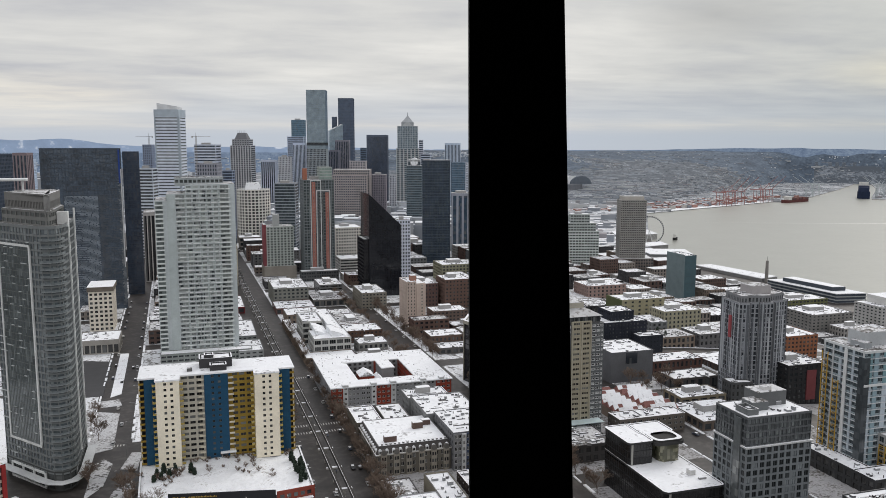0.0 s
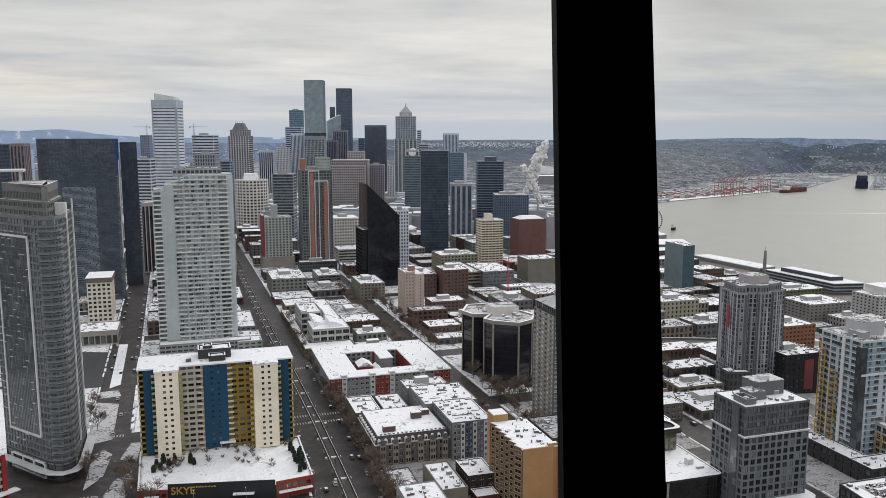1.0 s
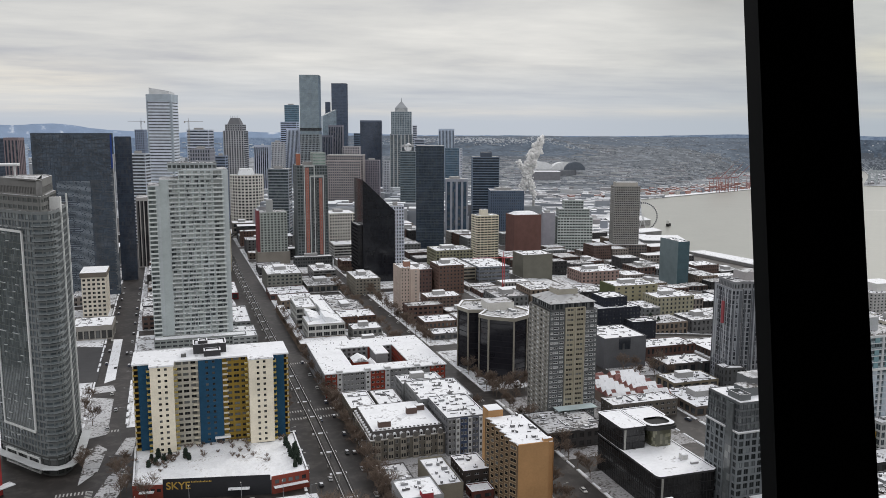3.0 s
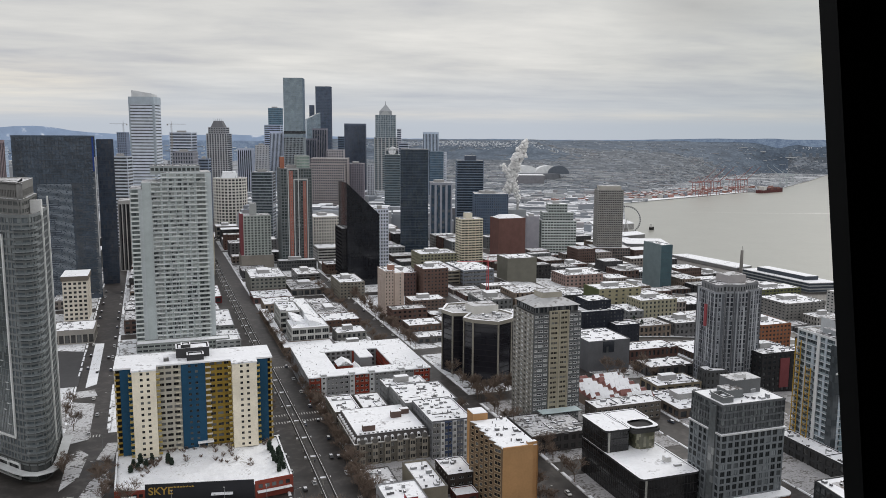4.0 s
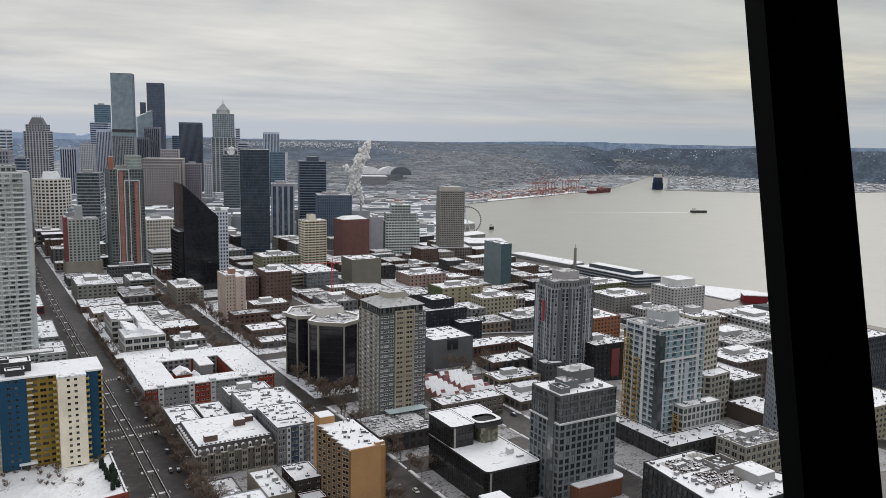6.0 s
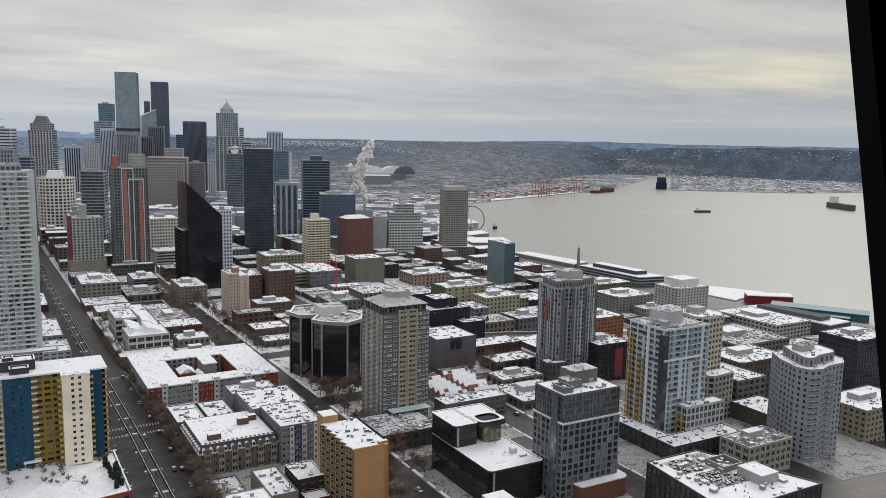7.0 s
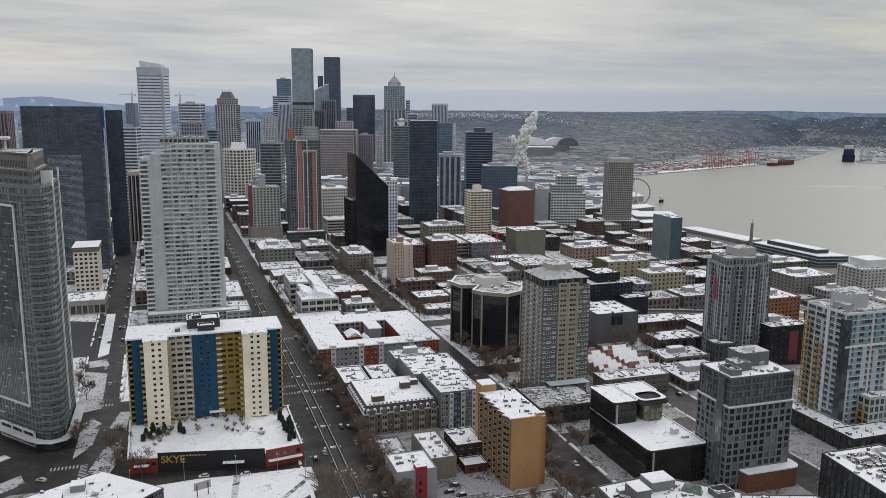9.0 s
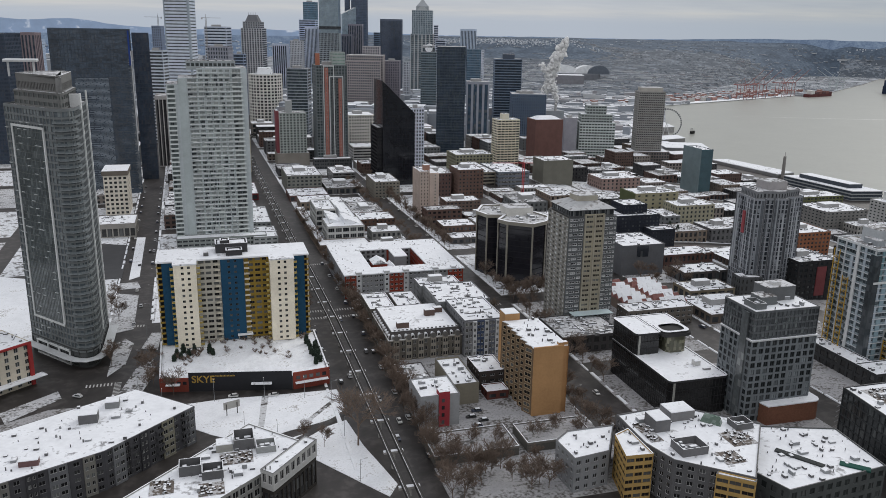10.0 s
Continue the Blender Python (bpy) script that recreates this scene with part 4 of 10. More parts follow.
def pyramid_tower():
    """Glass and stone tower with arched shoulders and a pyramid roof."""
    b = block("office_tower", "blue-grey glass tower with pale stone corners and pyramid roof", rect(434, 486, 1725, 1772), ground_z(460), 143, 36, wall=(0.40, 0.42, 0.43), glass=(0.07, 0.10, 0.125),
              bay=8.5, pier=2.6, span=0.8, gear=0, parapet=0.2, category="tower", group="downtown towers")
    block("", "", rect(437, 483.5, 1723, 1769), 143, 191, 12, wall=(0.34, 0.38, 0.41), glass=(0.10, 0.14, 0.17), bay=4.0, pier=1.0, span=0.8, gear=0, parapet=0.3, into=b, blind=(0.25, 0.3, 0.33))
    g = Geo()
    steps = 14
    arch = [(448 + 24 * i / steps, 191 + 9 * math.sin(math.pi * i / steps)) for i in range(steps + 1)]
    n = len(arch)
    g.solid([(x, 1724, z) for x, z in arch] + [(x, 1768, z) for x, z in arch],
            [tuple(range(n - 1, -1, -1)), tuple(range(n, 2 * n))] + [(i, i + 1, n + i + 1, n + i) for i in range(n - 1)])
    part("arched_gable", g, wall_mat((0.45, 0.47, 0.48)), b)
    g = Geo()
    g.prism(rect(446, 474, 1729, 1763), 191, 200)
    g.prism(rect(447, 473, 1731, 1761), 200.01, 213, 0, rect(458, 462, 1744, 1748))
    g.tube((460, 1746, 212), (460, 1746, 222), 1.2, 0.3, 6)
    part("pyramid_roof", g, wall_mat((0.34, 0.36, 0.38)), b, "grey metal pyramid roof")
    squeeze(b, rect(434, 486, 1725, 1772), 434 / 1725, 486 / 1725, GRID_TURN)


pyramid_tower()


def crown_of_striped_tower():
    """The plain head of the pale striped tower and the sloping screen on it."""
    head = turned_rect(-46.4, -1.5, 1300, 40, GRID_TURN)
    b = thing("roof_screen", "white sloping screen on the roof of the striped tower", "roof screen")
    g = Geo()
    g.prism(inset(head, 3.5), 204.0, [215, 210, 209, 214])
    part("screen", g, wall_mat((0.62, 0.64, 0.66)), b)
    g = Geo()
    ring(g, inset(head, -0.3), inset(head, 0.5), 194.5, 205.2)
    part("head_band", g, wall_mat((0.40, 0.46, 0.52)), b, "plain blue-grey band round the tower's head")
    g = Geo()
    p, u, length = list(sides(head))[0]
    for s0, s1 in ((0, 2.0), (length - 2.2, length)):
        g.obox(p, u, s0, s1, 0.02, 0.5, 0, 194.4)
    p, u, length = list(sides(head))[1]
    g.obox(p, u, 0.3, 4.5, 0.02, 0.5, 0, 194.4)
    part("corner_pier", g, wall_mat((0.34, 0.39, 0.44)), b, "blue-grey corner piers")


crown_of_striped_tower()


def angled_black_tower():
    """Black glass block whose roof falls steeply to one side."""
    b = thing("office_tower", "black glass office block with a steep sloping roof", "tower", "downtown towers")
    USED.append((160, 206, 800, 845))
    outline = [(172.6, -1.5), (205.7, -1.5), (205.7, 73.5), (172.6, 105.4)]
    g = Geo()
    g.solid([(x, 800, z) for x, z in outline] + [(x, 842, z) for x, z in outline],
            [(0, 1, 2, 3), (7, 6, 5, 4), (1, 5, 6, 2), (4, 0, 3, 7), (3, 2, 6, 7)])
    part("glazing", g, glass_mat((0.012, 0.0135, 0.018), (2.0, 2.0, 3.6), (0.022, 0.025, 0.03)), b)
    for i in range(14):
        x = 172.6 + 33.1 * i / 13
        zt = 105.4 - 31.9 * i / 13
        g = Geo()
        g.box(max(172.5, x - 0.1), min(205.8, x + 0.1), 799.86, 799.999, 0, zt)
        part("mullion", g, wall_mat((0.016, 0.017, 0.021)), b)
    for j in range(1, 28):
        z = 3.7 * j
        x1 = 205.7 if z < 73.5 else 205.7 - (z - 73.5) / 31.9 * 33.1
        g = Geo()
        g.box(172.6, x1, 799.9, 799.998, z - 0.25, z + 0.25)
        part("spandrel", g, wall_mat((0.014, 0.015, 0.019)), b)
    block("", "", rect(167.3, 172.5, 802, 835), 0, 58.5, 16, style="curtain", wall=(0.02, 0.02, 0.023), glass=(0.015, 0.016, 0.02), blind=(0.03, 0.03, 0.03), gear=0, into=b)


angled_black_tower()


def round_white_tower():
    """White tower with rounded front and many square windows."""
    c, r = (101.5, 1370), 27
    poly = [(c[0] + r * math.cos(a), c[1] + r * math.sin(a)) for a in [2 * math.pi * i / 14 for i in range(14)]]
    b = block("hotel_tower", "rounded white tower with rows of square windows", poly, 0, 79, 16, wall=(0.66, 0.64, 0.60), glass=(0.02, 0.022, 0.026), bay=6.0, pier=2.0, span=2.0, gear=0, category="tower", group="downtown towers")
    g = Geo()
    g.prism(rect(88, 114, 1356, 1382), 79.2, 90, 0, rect(90, 110, 1360, 1378))
    part("roof_pavilion", g, ROOF_SNOW, b, "snow-covered hipped roof")


round_white_tower()


def glass_wedge():
    g = Geo()
    g.solid([(334, 2000, 0), (368, 2000, 0), (368, 2035, 0), (334, 2035, 0), (334, 2000, 184), (368, 2000, 200), (368, 2035, 200), (334, 2035, 184)],
            [(0, 3, 2, 1), (4, 5, 6, 7), (0, 1, 5, 4), (1, 2, 6, 5), (2, 3, 7, 6), (3, 0, 4, 7)])
    b = thing("office_tower", "pale glass tower with a slanted top", "tower", "downtown towers")
    part("glazing", g, glass_mat((0.22, 0.28, 0.33), (4, 4, 4), (0.3, 0.36, 0.4)), b)


glass_wedge()


def barrel_roof_tower():
    b = block("office_tower", "dark glass tower with a rounded white roof", rect(344.4, 371.5, 1300, 1335), -4, 118, 30, style="curtain", wall=(0.16, 0.20, 0.23), glass=(0.05, 0.07, 0.085), gear=0, parapet=0.2, category="tower", group="downtown towers")
    block("", "", rect(347, 368.5, 1303, 1330), 118, 128, 3, style="fins", pier=0.5, bay=4, wall=(0.5, 0.52, 0.54), glass=(0.06, 0.08, 0.1), gear=0, parapet=0, into=b)
    g = Geo()
    g.tube((358, 1303, 124.5), (358, 1330, 124.5), 6.6, 6.6, 18)
    part("barrel_roof", g, ROOF_SNOW, b, "rounded snow-covered roof")
    squeeze(b, rect(344.4, 371.5, 1300, 1335), 344.4 / 1300, 371.5 / 1300, GRID_TURN)


barrel_roof_tower()


def striped_apartment_tower():
    """Tower with two framed upright stripes of orange panels, pale crown and brick-red chimney."""
    b = block("apartment_tower", "grey-green tower with two framed orange stripes and glass crown", rect(119.2, 158.5, 922, 960), 0, 114, 34, wall=(0.17, 0.19, 0.20), glass=(0.05, 0.065, 0.07),
              bay=3.6, pier=0.9, span=1.0, gear=1, category="tower", windows=False)
    section(b, 129.6, 134.2, 921.3, 12, 112, 30, [(1.9, 2.7)], (0.37, 0.17, 0.14), thick=0.68)
    section(b, 147.0, 151.0, 921.0, 12, 100, 27, [(1.6, 2.4)], (0.37, 0.17, 0.14), thick=0.98)
    section(b, 138.0, 144.5, 921.3, 12, 100, 27, [(1.0, 5.4)], (0.10, 0.11, 0.115), thick=0.68)
    for x0, x1, zt, y in ((127.6, 141.6, 114.5, 920.7), (135.0, 153.0, 103.0, 920.3)):
        g = Geo()
        for a, c, z0, z1 in ((x0, x0 + 1.1, 10, zt), (x1 - 1.1, x1, 10, zt), (x0 + 1.1, x1 - 1.1, zt - 1.3, zt)):
            g.box(a, c, y, y + 0.6, z0, z1)
        part("frame", weld(g), wall_mat((0.55, 0.57, 0.57)), b, "pale upright frame")
    block("", "", rect(141, 157, 928, 952), 114.4, 128, 4, style="curtain", wall=(0.5, 0.56, 0.54), glass=(0.22, 0.30, 0.27), blind=(0.34, 0.4, 0.36), gear=0, into=b)
    plant_box(b, 119.6, 124.5, 926, 934, 113.8, 127.5, (0.36, 0.15, 0.10), "chimney", "brick-red chimney block")
    block("", "", rect(112, 160, 905, 921), 0, 11, 3, wall=(0.13, 0.135, 0.14), pier=1.0, gear=2, into=b)
    squeeze(b, rect(119.2, 158.5, 922, 960), 119.2 / 922, 158.5 / 922, 0.0)


striped_apartment_tower()


def red_striped_grey_tower():
    b = block("apartment_tower", "grey-green apartment tower with a red upright strip", rect(80.8, 113.9, 942, 972), 14, 59.5, 15, wall=(0.40, 0.44, 0.42), glass=(0.06, 0.07, 0.07), bay=4.0,
              pier=1.8, span=1.2, gear=2, category="tower", big=False)
    plant_box(b, 77.4, 80.7, 943, 965, -1, 62.5, (0.22, 0.07, 0.08), "stair_tower", "crimson upright strip")
    plant_box(b, 90, 97.6, 950, 960, 59.6, 73.5, (0.38, 0.40, 0.40), "lift_housing")
    block("", "", rect(77, 116, 938, 974), -1, 14, 1, style="plain", wall=(0.40, 0.37, 0.33), gear=0, into=b)
    squeeze(b, rect(75.8, 113.9, 942, 972), 75.8 / 942, 113.9 / 942, 0.0)


red_striped_grey_tower()


def cream_tower():
    b = block("apartment_tower", "cream concrete apartment tower with stacked balconies", rect(318.6, 353.0, 881, 906), ground_z(335), 55, 20, wall=(0.66, 0.62, 0.50), glass=(0.03, 0.03, 0.028), bay=6.0,
              pier=1.0, span=1.3, gear=1, category="tower", big=False)
    me = balcony_mesh(7.0, 1.6, (0.66, 0.62, 0.50))
    for j in range(19):
        for x in (327.5, 337.5):
            put("balcony", me, (x, 880.9, -1.5 + 2.94 * j), b)
    plant_box(b, 328, 338.5, 888, 898, 55.2, 62, (0.62, 0.58, 0.48), "lift_housing")
    squeeze(b, rect(318.6, 353.0, 881, 906), 318.6 / 881, 353.0 / 881, 0.0)


cream_tower()

b = block("office_building", "windowless dark red block with a snowy hipped roof", rect(406.4, 458, 989, 1029), -12, 41.5, 12, style="plain", wall=(0.155, 0.085, 0.075), gear=3, category="building")
g = Geo()
g.prism(rect(409, 455.5, 991.5, 1026.5), 41.8, 45.5, 0, rect(418, 447, 1001, 1017))
part("hipped_roof", g, ROOF_SNOW, b)
squeeze(b, rect(406.4, 458, 989, 1029), 406.4 / 989, 458 / 989)


def stepped_office():
    w, gl = (0.52, 0.57, 0.56), (0.05, 0.06, 0.062)
    b = block("office_building", "pale grey-green office block stepping back to its roof", rect(501.5, 563, 1040, 1082), -22, 30, 13, style="grid", wall=w, glass=gl, bay=5, pier=0.9, span=2.0, gear=0)
    block("", "", rect(504, 558, 1044, 1078), 30, 41.5, 3, wall=w, glass=gl, bay=5, pier=0.9, span=2.0, gear=1, into=b, big=False)
    block("", "", rect(514, 548, 1050, 1074), 41.5, 53.5, 3, wall=w, glass=gl, bay=5, pier=0.9, span=2.0, gear=2, into=b)
    squeeze(b, rect(501.5, 563, 1040, 1082), 501.5 / 1040, 563 / 1040, GRID_TURN)


stepped_office()

b = block("apartment_tower", "beige concrete tower with a fine grid of balconies", rect(582.5, 631.3, 1026, 1061), -10, 74, 26, wall=(0.30, 0.295, 0.285), glass=(0.05, 0.05, 0.05), bay=3.4, pier=0.9, span=1.5, gear=0, category="tower", out=1.0)
plant_box(b, 586, 627, 1030, 1056, 74.4, 80, (0.42, 0.40, 0.37), "roof_storey")
block("", "", rect(572, 645, 1016, 1066), -32, -10, 5, wall=(0.22, 0.19, 0.18), bay=5, gear=3, into=b)
squeeze(b, rect(582.5, 631.3, 1026, 1061), 582.5 / 1026, 631.3 / 1026, GRID_TURN)

b = block("office_building", "teal metal-clad block with a blind pale side", rect(540.2, 555.7, 793, 827.5), -24, 28, 13, style="plain", wall=(0.07, 0.115, 0.135), gear=2, big=False)
g = Geo()
g.box(539.1, 540.19, 792.5, 828, -25, 29.5)
part("blind_wall", g, wall_mat((0.16, 0.205, 0.22)), b, "pale teal blind side wall")
g = Geo()
for k in range(6):
    g.box(540.6, 555.4, 792.8, 792.99, -20 + 8 * k, -19.6 + 8 * k)
part("panel_joint", g, wall_mat((0.07, 0.10, 0.115)), b)


def pink_hotel():
    b = block("hotel", "pink-beige concrete hotel with a red-brown rooftop stair", rect(166.7, 178.5, 655, 690), 0, 38, 13, wall=(0.46, 0.38, 0.335), glass=(0.05, 0.045, 0.045), bay=4.0, pier=2.6, span=1.6, gear=1, big=False)
    section(b, 178.51, 189.8, 653.5, 0, 36.5, 13, [(6.0, 7.6)], (0.50, 0.41, 0.36), thick=34)
    plant_box(b, 174, 181, 664, 672, 38, 43, (0.30, 0.17, 0.13), "stair_tower", "red-brown stair tower")
    snow_roof(b, rect(178.6, 189.7, 655, 687), 36.6, 0.5, wall_mat((0.5, 0.41, 0.36)))
    squeeze(b, rect(166.7, 189.8, 654, 690), 166.7 / 654, 189.8 / 654, 0.0)


pink_hotel()


def pale_many_balconied_tower():
    """Slender pale green-white tower: bands of glass, upright blank strip, stacked balconies at both ends."""
    w = (0.48, 0.525, 0.54)
    b = thing("apartment_tower", "pale green-white apartment tower with stacked balconies", "tower")
    USED.append((-26, 32, 600, 645))
    core = Geo()
    core.box(-23.6, -16.1, 607.4, 640, -1, 115.5)
    core.box(-16.09, -3.1, 607.4, 640, -1, 119.8)
    core.box(-3.09, 31.0, 607.4, 640, -1, 126.5)
    part("glazing", core, glass_mat((0.15, 0.175, 0.175), (1.5, 1.5, 3.25), (0.36, 0.40, 0.395)), b)
    floors, z0 = 34, 6.0
    fh = (115.5 - z0) / floors
    g = Geo()
    panel(g, (-24.0, 607), (1, 0), 8.2, -1, 115.7, [(0.6, 5.4)], [(z0 + fh * j + 0.9, z0 + fh * (j + 1) - 0.25) for j in range(floors)], 0.4)
    part("wall_section", weld(g), wall_mat(w), b)
    g = Geo()
    g.box(-15.8, -10.2, 606.6, 607.39, -1, 120)
    part("blank_strip", g, wall_mat((0.43, 0.48, 0.485)), b, "pale upright blank strip")
    # reflected light is put into the pale pane colours
    section(b, -10.19, -3.0, 607.0, z0, 120, 35, [(0.5, 6.6)], w, (0.38, 0.42, 0.42), sill=0.28, head=0.9, thick=0.39, deep=0.3, blind=(0.36, 0.39, 0.38), bars=2)
    section(b, -2.99, 20.5, 607.0, z0, 126.8, 37, [(0.7, 4.0), (5.8, 8.9), (10.5, 13.5), (15.0, 17.9), (19.5, 22.4)], w, (0.40, 0.45, 0.45), sill=0.30, head=0.84, thick=0.39, blind=(0.46, 0.50, 0.49), bars=2)
    section(b, 20.51, 28.2, 607.0, z0, 126.8, 37, [(0.6, 6.6)], w, (0.38, 0.42, 0.42), sill=0.15, head=0.9, thick=0.39, blind=(0.36, 0.39, 0.38), bars=2)
    me = balcony_mesh(5.6, 1.7, (0.60, 0.64, 0.63))
    me2 = balcony_mesh(7.6, 1.7, (0.60, 0.64, 0.63))
    me3 = balcony_mesh(4.2, 1.3, (0.60, 0.64, 0.63))
    for j in range(34):
        put("balcony", me, (-23.9, 607, z0 + fh * j), b)
        put("balcony", me2, (20.6, 607, z0 + 3.265 * j), b)
        if j % 3:
            put("balcony", me3, (6.5 if j % 2 else -2.2, 607, z0 + 3.265 * j + 0.1), b)
    # white slab edges and railings of uneven length
    spandrel_dashes(b, -10, 28, 606.9, z0 + 0.1, 124, 41, 1.6, (0.80, 0.82, 0.82), 3.265, 0.8, 0.36)
    spandrel_dashes(b, -10, 28, 606.9, z0 + 1.1, 124, 42, 10.0, (0.68, 0.71, 0.71), 3.265, 0.7, 0.16)
    # pairs of clear dark windows among the pale ones, thick in some columns and thin in others
    rnd = random.Random(43)
    dark = Geo()
    for xa, xb, top, step in ((-23.4, -18.2, 113, fh), (-9.6, -3.6, 118, 3.265), (-2.4, 20.0, 124, 3.265), (20.9, 27.8, 124, 3.265)):
        k = 0
        while xa + 3.7 * k + 3.2 < xb:
            x = xa + 3.7 * k
            often, run = rnd.choice((0.2, 0.4, 0.6)), False
            z = z0 + 1.1
            while z < top:
                run = rnd.random() < (0.72 if run else often * 0.6)
                if run:
                    h = rnd.choice((1.4, 1.4, 1.75))
                    for d in ((0.0, 1.05), (0.0, 1.05, 2.1), (1.05, 2.1))[rnd.randrange(3)]:
                        dark.box(x + d, x + d + 0.92, 606.84, 606.99, z, z + h)
                z += step
            k += 1
    part("dark_glazing", dark, glass_mat((0.045, 0.053, 0.06), (1.05, 1.05, 3.2), (0.16, 0.18, 0.18)), b, "clear dark windows", kind="stuff")
    for x in (-3.4, 1.9, 6.8, 11.4, 15.8, 20.1):
        g = Geo()
        g.box(x - 0.22, x + 0.22, 606.3, 606.95, 6, 120 if x < -3 else 126)
        part("pier", g, wall_mat((0.44, 0.49, 0.48)), b)
    # the side walls and the steps of the roof
    g = Geo()
    panel(g, (31.4, 607), (0, 1), 33, -1, 126.8, [(1, 10), (12, 20), (22, 32)], [(z0 + 3.265 * j + 1.0, z0 + 3.265 * (j + 1) - 0.3) for j in range(36)], 0.4)
    part("side_wall", weld(g), wall_mat(w), b)
    g = Geo()
    panel(g, (-24.0, 640), (0, -1), 33, -1, 115.7, [(1, 10), (12, 20), (22, 32)], [(z0 + fh * j + 1.0, z0 + fh * (j + 1) - 0.3) for j in range(floors)], 0.4)
    part("side_wall", weld(g), wall_mat(w), b)
    g = Geo()
    g.box(28.21, 31.39, 607.1, 607.8, -1, 126.8)
    part("corner_wall", g, wall_mat(w), b)
    for x0, x1, y0, za, zb in ((-24, -16.2, 607.2, 115.7, 116.0), (-16, -3.1, 607.2, 120, 120.4), (-3, 31.3, 607.2, 126.8, 127.2)):
        plant_box(b, x0, x1, y0 + 0.3, 640, za - 0.2, zb, w, "roof_step")
    block("", "", rect(-10, 24, 614, 636), 127.2, 131, 1, style="grid", wall=w, glass=(0.05, 0.06, 0.06), bay=3, pier=0.8, gear=3, into=b, big=False)
    block("", "", rect(-24, 40, 596, 606.5), 0, 6, 2, wall=(0.35, 0.38, 0.37), bay=4, pier=0.8, gear=0, into=b)


pale_many_balconied_tower()


def curved_glass_tower():
    """Dark glass tower: a flat side with a white frame, a rounded corner of balconies, a lower crown storey set back."""
    poly = [(-88, 416), (-66.5, 390), (-63, 386.8), (-59.5, 385.6), (-56.5, 387), (-54.6, 391), (-54, 398), (-54, 428), (-62, 440), (-80, 438)]
    w = (0.185, 0.20, 0.205)
    b = block("apartment_tower", "dark glass apartment tower with white frame and rounded corner", poly, 9, 120, 34, wall=w, glass=(0.11, 0.13, 0.145), bay=2.6, pier=0.45, span=0.9, gear=0,
              category="tower", blind=(0.34, 0.375, 0.38), parapet=1.0)
    block("", "", inset(poly, -0.1), 0, 9, 1, wall=(0.10, 0.105, 0.105), glass=(0.04, 0.045, 0.045), bay=6, pier=0.5, span=1.4, gear=0, roof=False, into=b)
    block("", "", inset(poly, 4.2), 120.2, 127, 2, wall=(0.24, 0.245, 0.24), glass=(0.10, 0.11, 0.11), bay=4, pier=0.6, gear=0, parapet=0.2, into=b)
    block("", "", inset(poly, 5.5), 127, 134, 1, style="fins", wall=(0.27, 0.27, 0.265), glass=(0.20, 0.20, 0.20), bay=1.2, pier=0.5, gear=2, into=b, parapet=0.6, big=False)
    # the white frame on the flat side
    a, e = Vector(poly[0]), Vector(poly[1])
    u = (e - a).normalized()

    def bars(name, s0, s1, z0, z1, width, uprights, label):
        g = Geo()
        for s in uprights:
            g.obox(tuple(a), tuple(u), s - width / 2, s + width / 2, 0.05, 0.7, z0, z1)
        for z in (z0, z1 - width):
            g.obox(tuple(a), tuple(u), s0, s1, 0.05, 0.72, z, z + width)
        part(name, g, wall_mat((0.66, 0.68, 0.68)), b, label)
    bars("frame", 5.6, 31.6, 19.3, 112.3, 1.0, (6.1, 31.1), "white upright frame")
    bars("entrance_frame", 5.0, 33.0, 0.1, 7.6, 0.8, (5.4, 14.5, 23.5, 32.6), "white frame of the entrance hall")
    # the darker field of glass inside the frame
    g = Geo()
    g.obox(tuple(a), tuple(u), 6.7, 30.5, 0.3, 0.41, 20.4, 111.2)
    part("framed_glazing", g, glass_mat((0.07, 0.085, 0.092), (1.3, 1.3, 3.265), (0.21, 0.24, 0.25)), b, "dark greenish glass inside the white frame")
    g = Geo()
    for k in range(18):
        g.obox(tuple(a), tuple(u), 7.4 + 1.3 * k, 7.48 + 1.3 * k, 0.412, 0.5, 20.4, 111.2)
    for k in range(28):
        g.obox(tuple(a), tuple(u), 6.7, 30.5, 0.412, 0.47, 21.5 + 3.265 * k, 21.75 + 3.265 * k)
    part("mullion_grid", g, wall_mat((0.13, 0.145, 0.14)), b)
    # short pale ledges scattered over the flat side
    rnd = random.Random(14)
    ledge = Geo()
    ledge.box(0, 2.3, -0.85, -0.41, 0, 0.22)
    lme = ledge.mesh("ledge", wall_mat((0.50, 0.53, 0.54)))
    for i in range(80):
        s = 2.6 * rnd.randrange(0, 12) + 0.5
        z = 9 + 3.265 * rnd.randrange(1, 33)
        q = a + u * s
        put("ledge", lme, (q.x, q.y, z), b, math.atan2(u.y, u.x))
    # a snowy shelter on the roof
    g = Geo()
    capped(g, -86, -72, 415, 421, 139.5, 140.2, 0.5)
    for px in (-84.5, -74):
        g.box(px, px + 0.8, 416, 416.8, 133, 139.6)
    part("roof_shelter", g, [wall_mat((0.55, 0.56, 0.57)), ROOF_SNOW], b, "white roof shelter under snow")
    # balconies round the corner
    arc = poly[2:6]
    out = inset(poly, -1.1)[2:6]
    g = Geo()
    strip = [*out, *reversed(arc)]
    g.prism(strip, 0, 0.25)
    g2 = Geo()
    g2.prism([*inset(poly, -1.1)[2:6], *reversed(inset(poly, -1.02)[2:6])], 0.25, 1.15)
    me = g.mesh("balcony", wall_mat((0.24, 0.26, 0.27)))
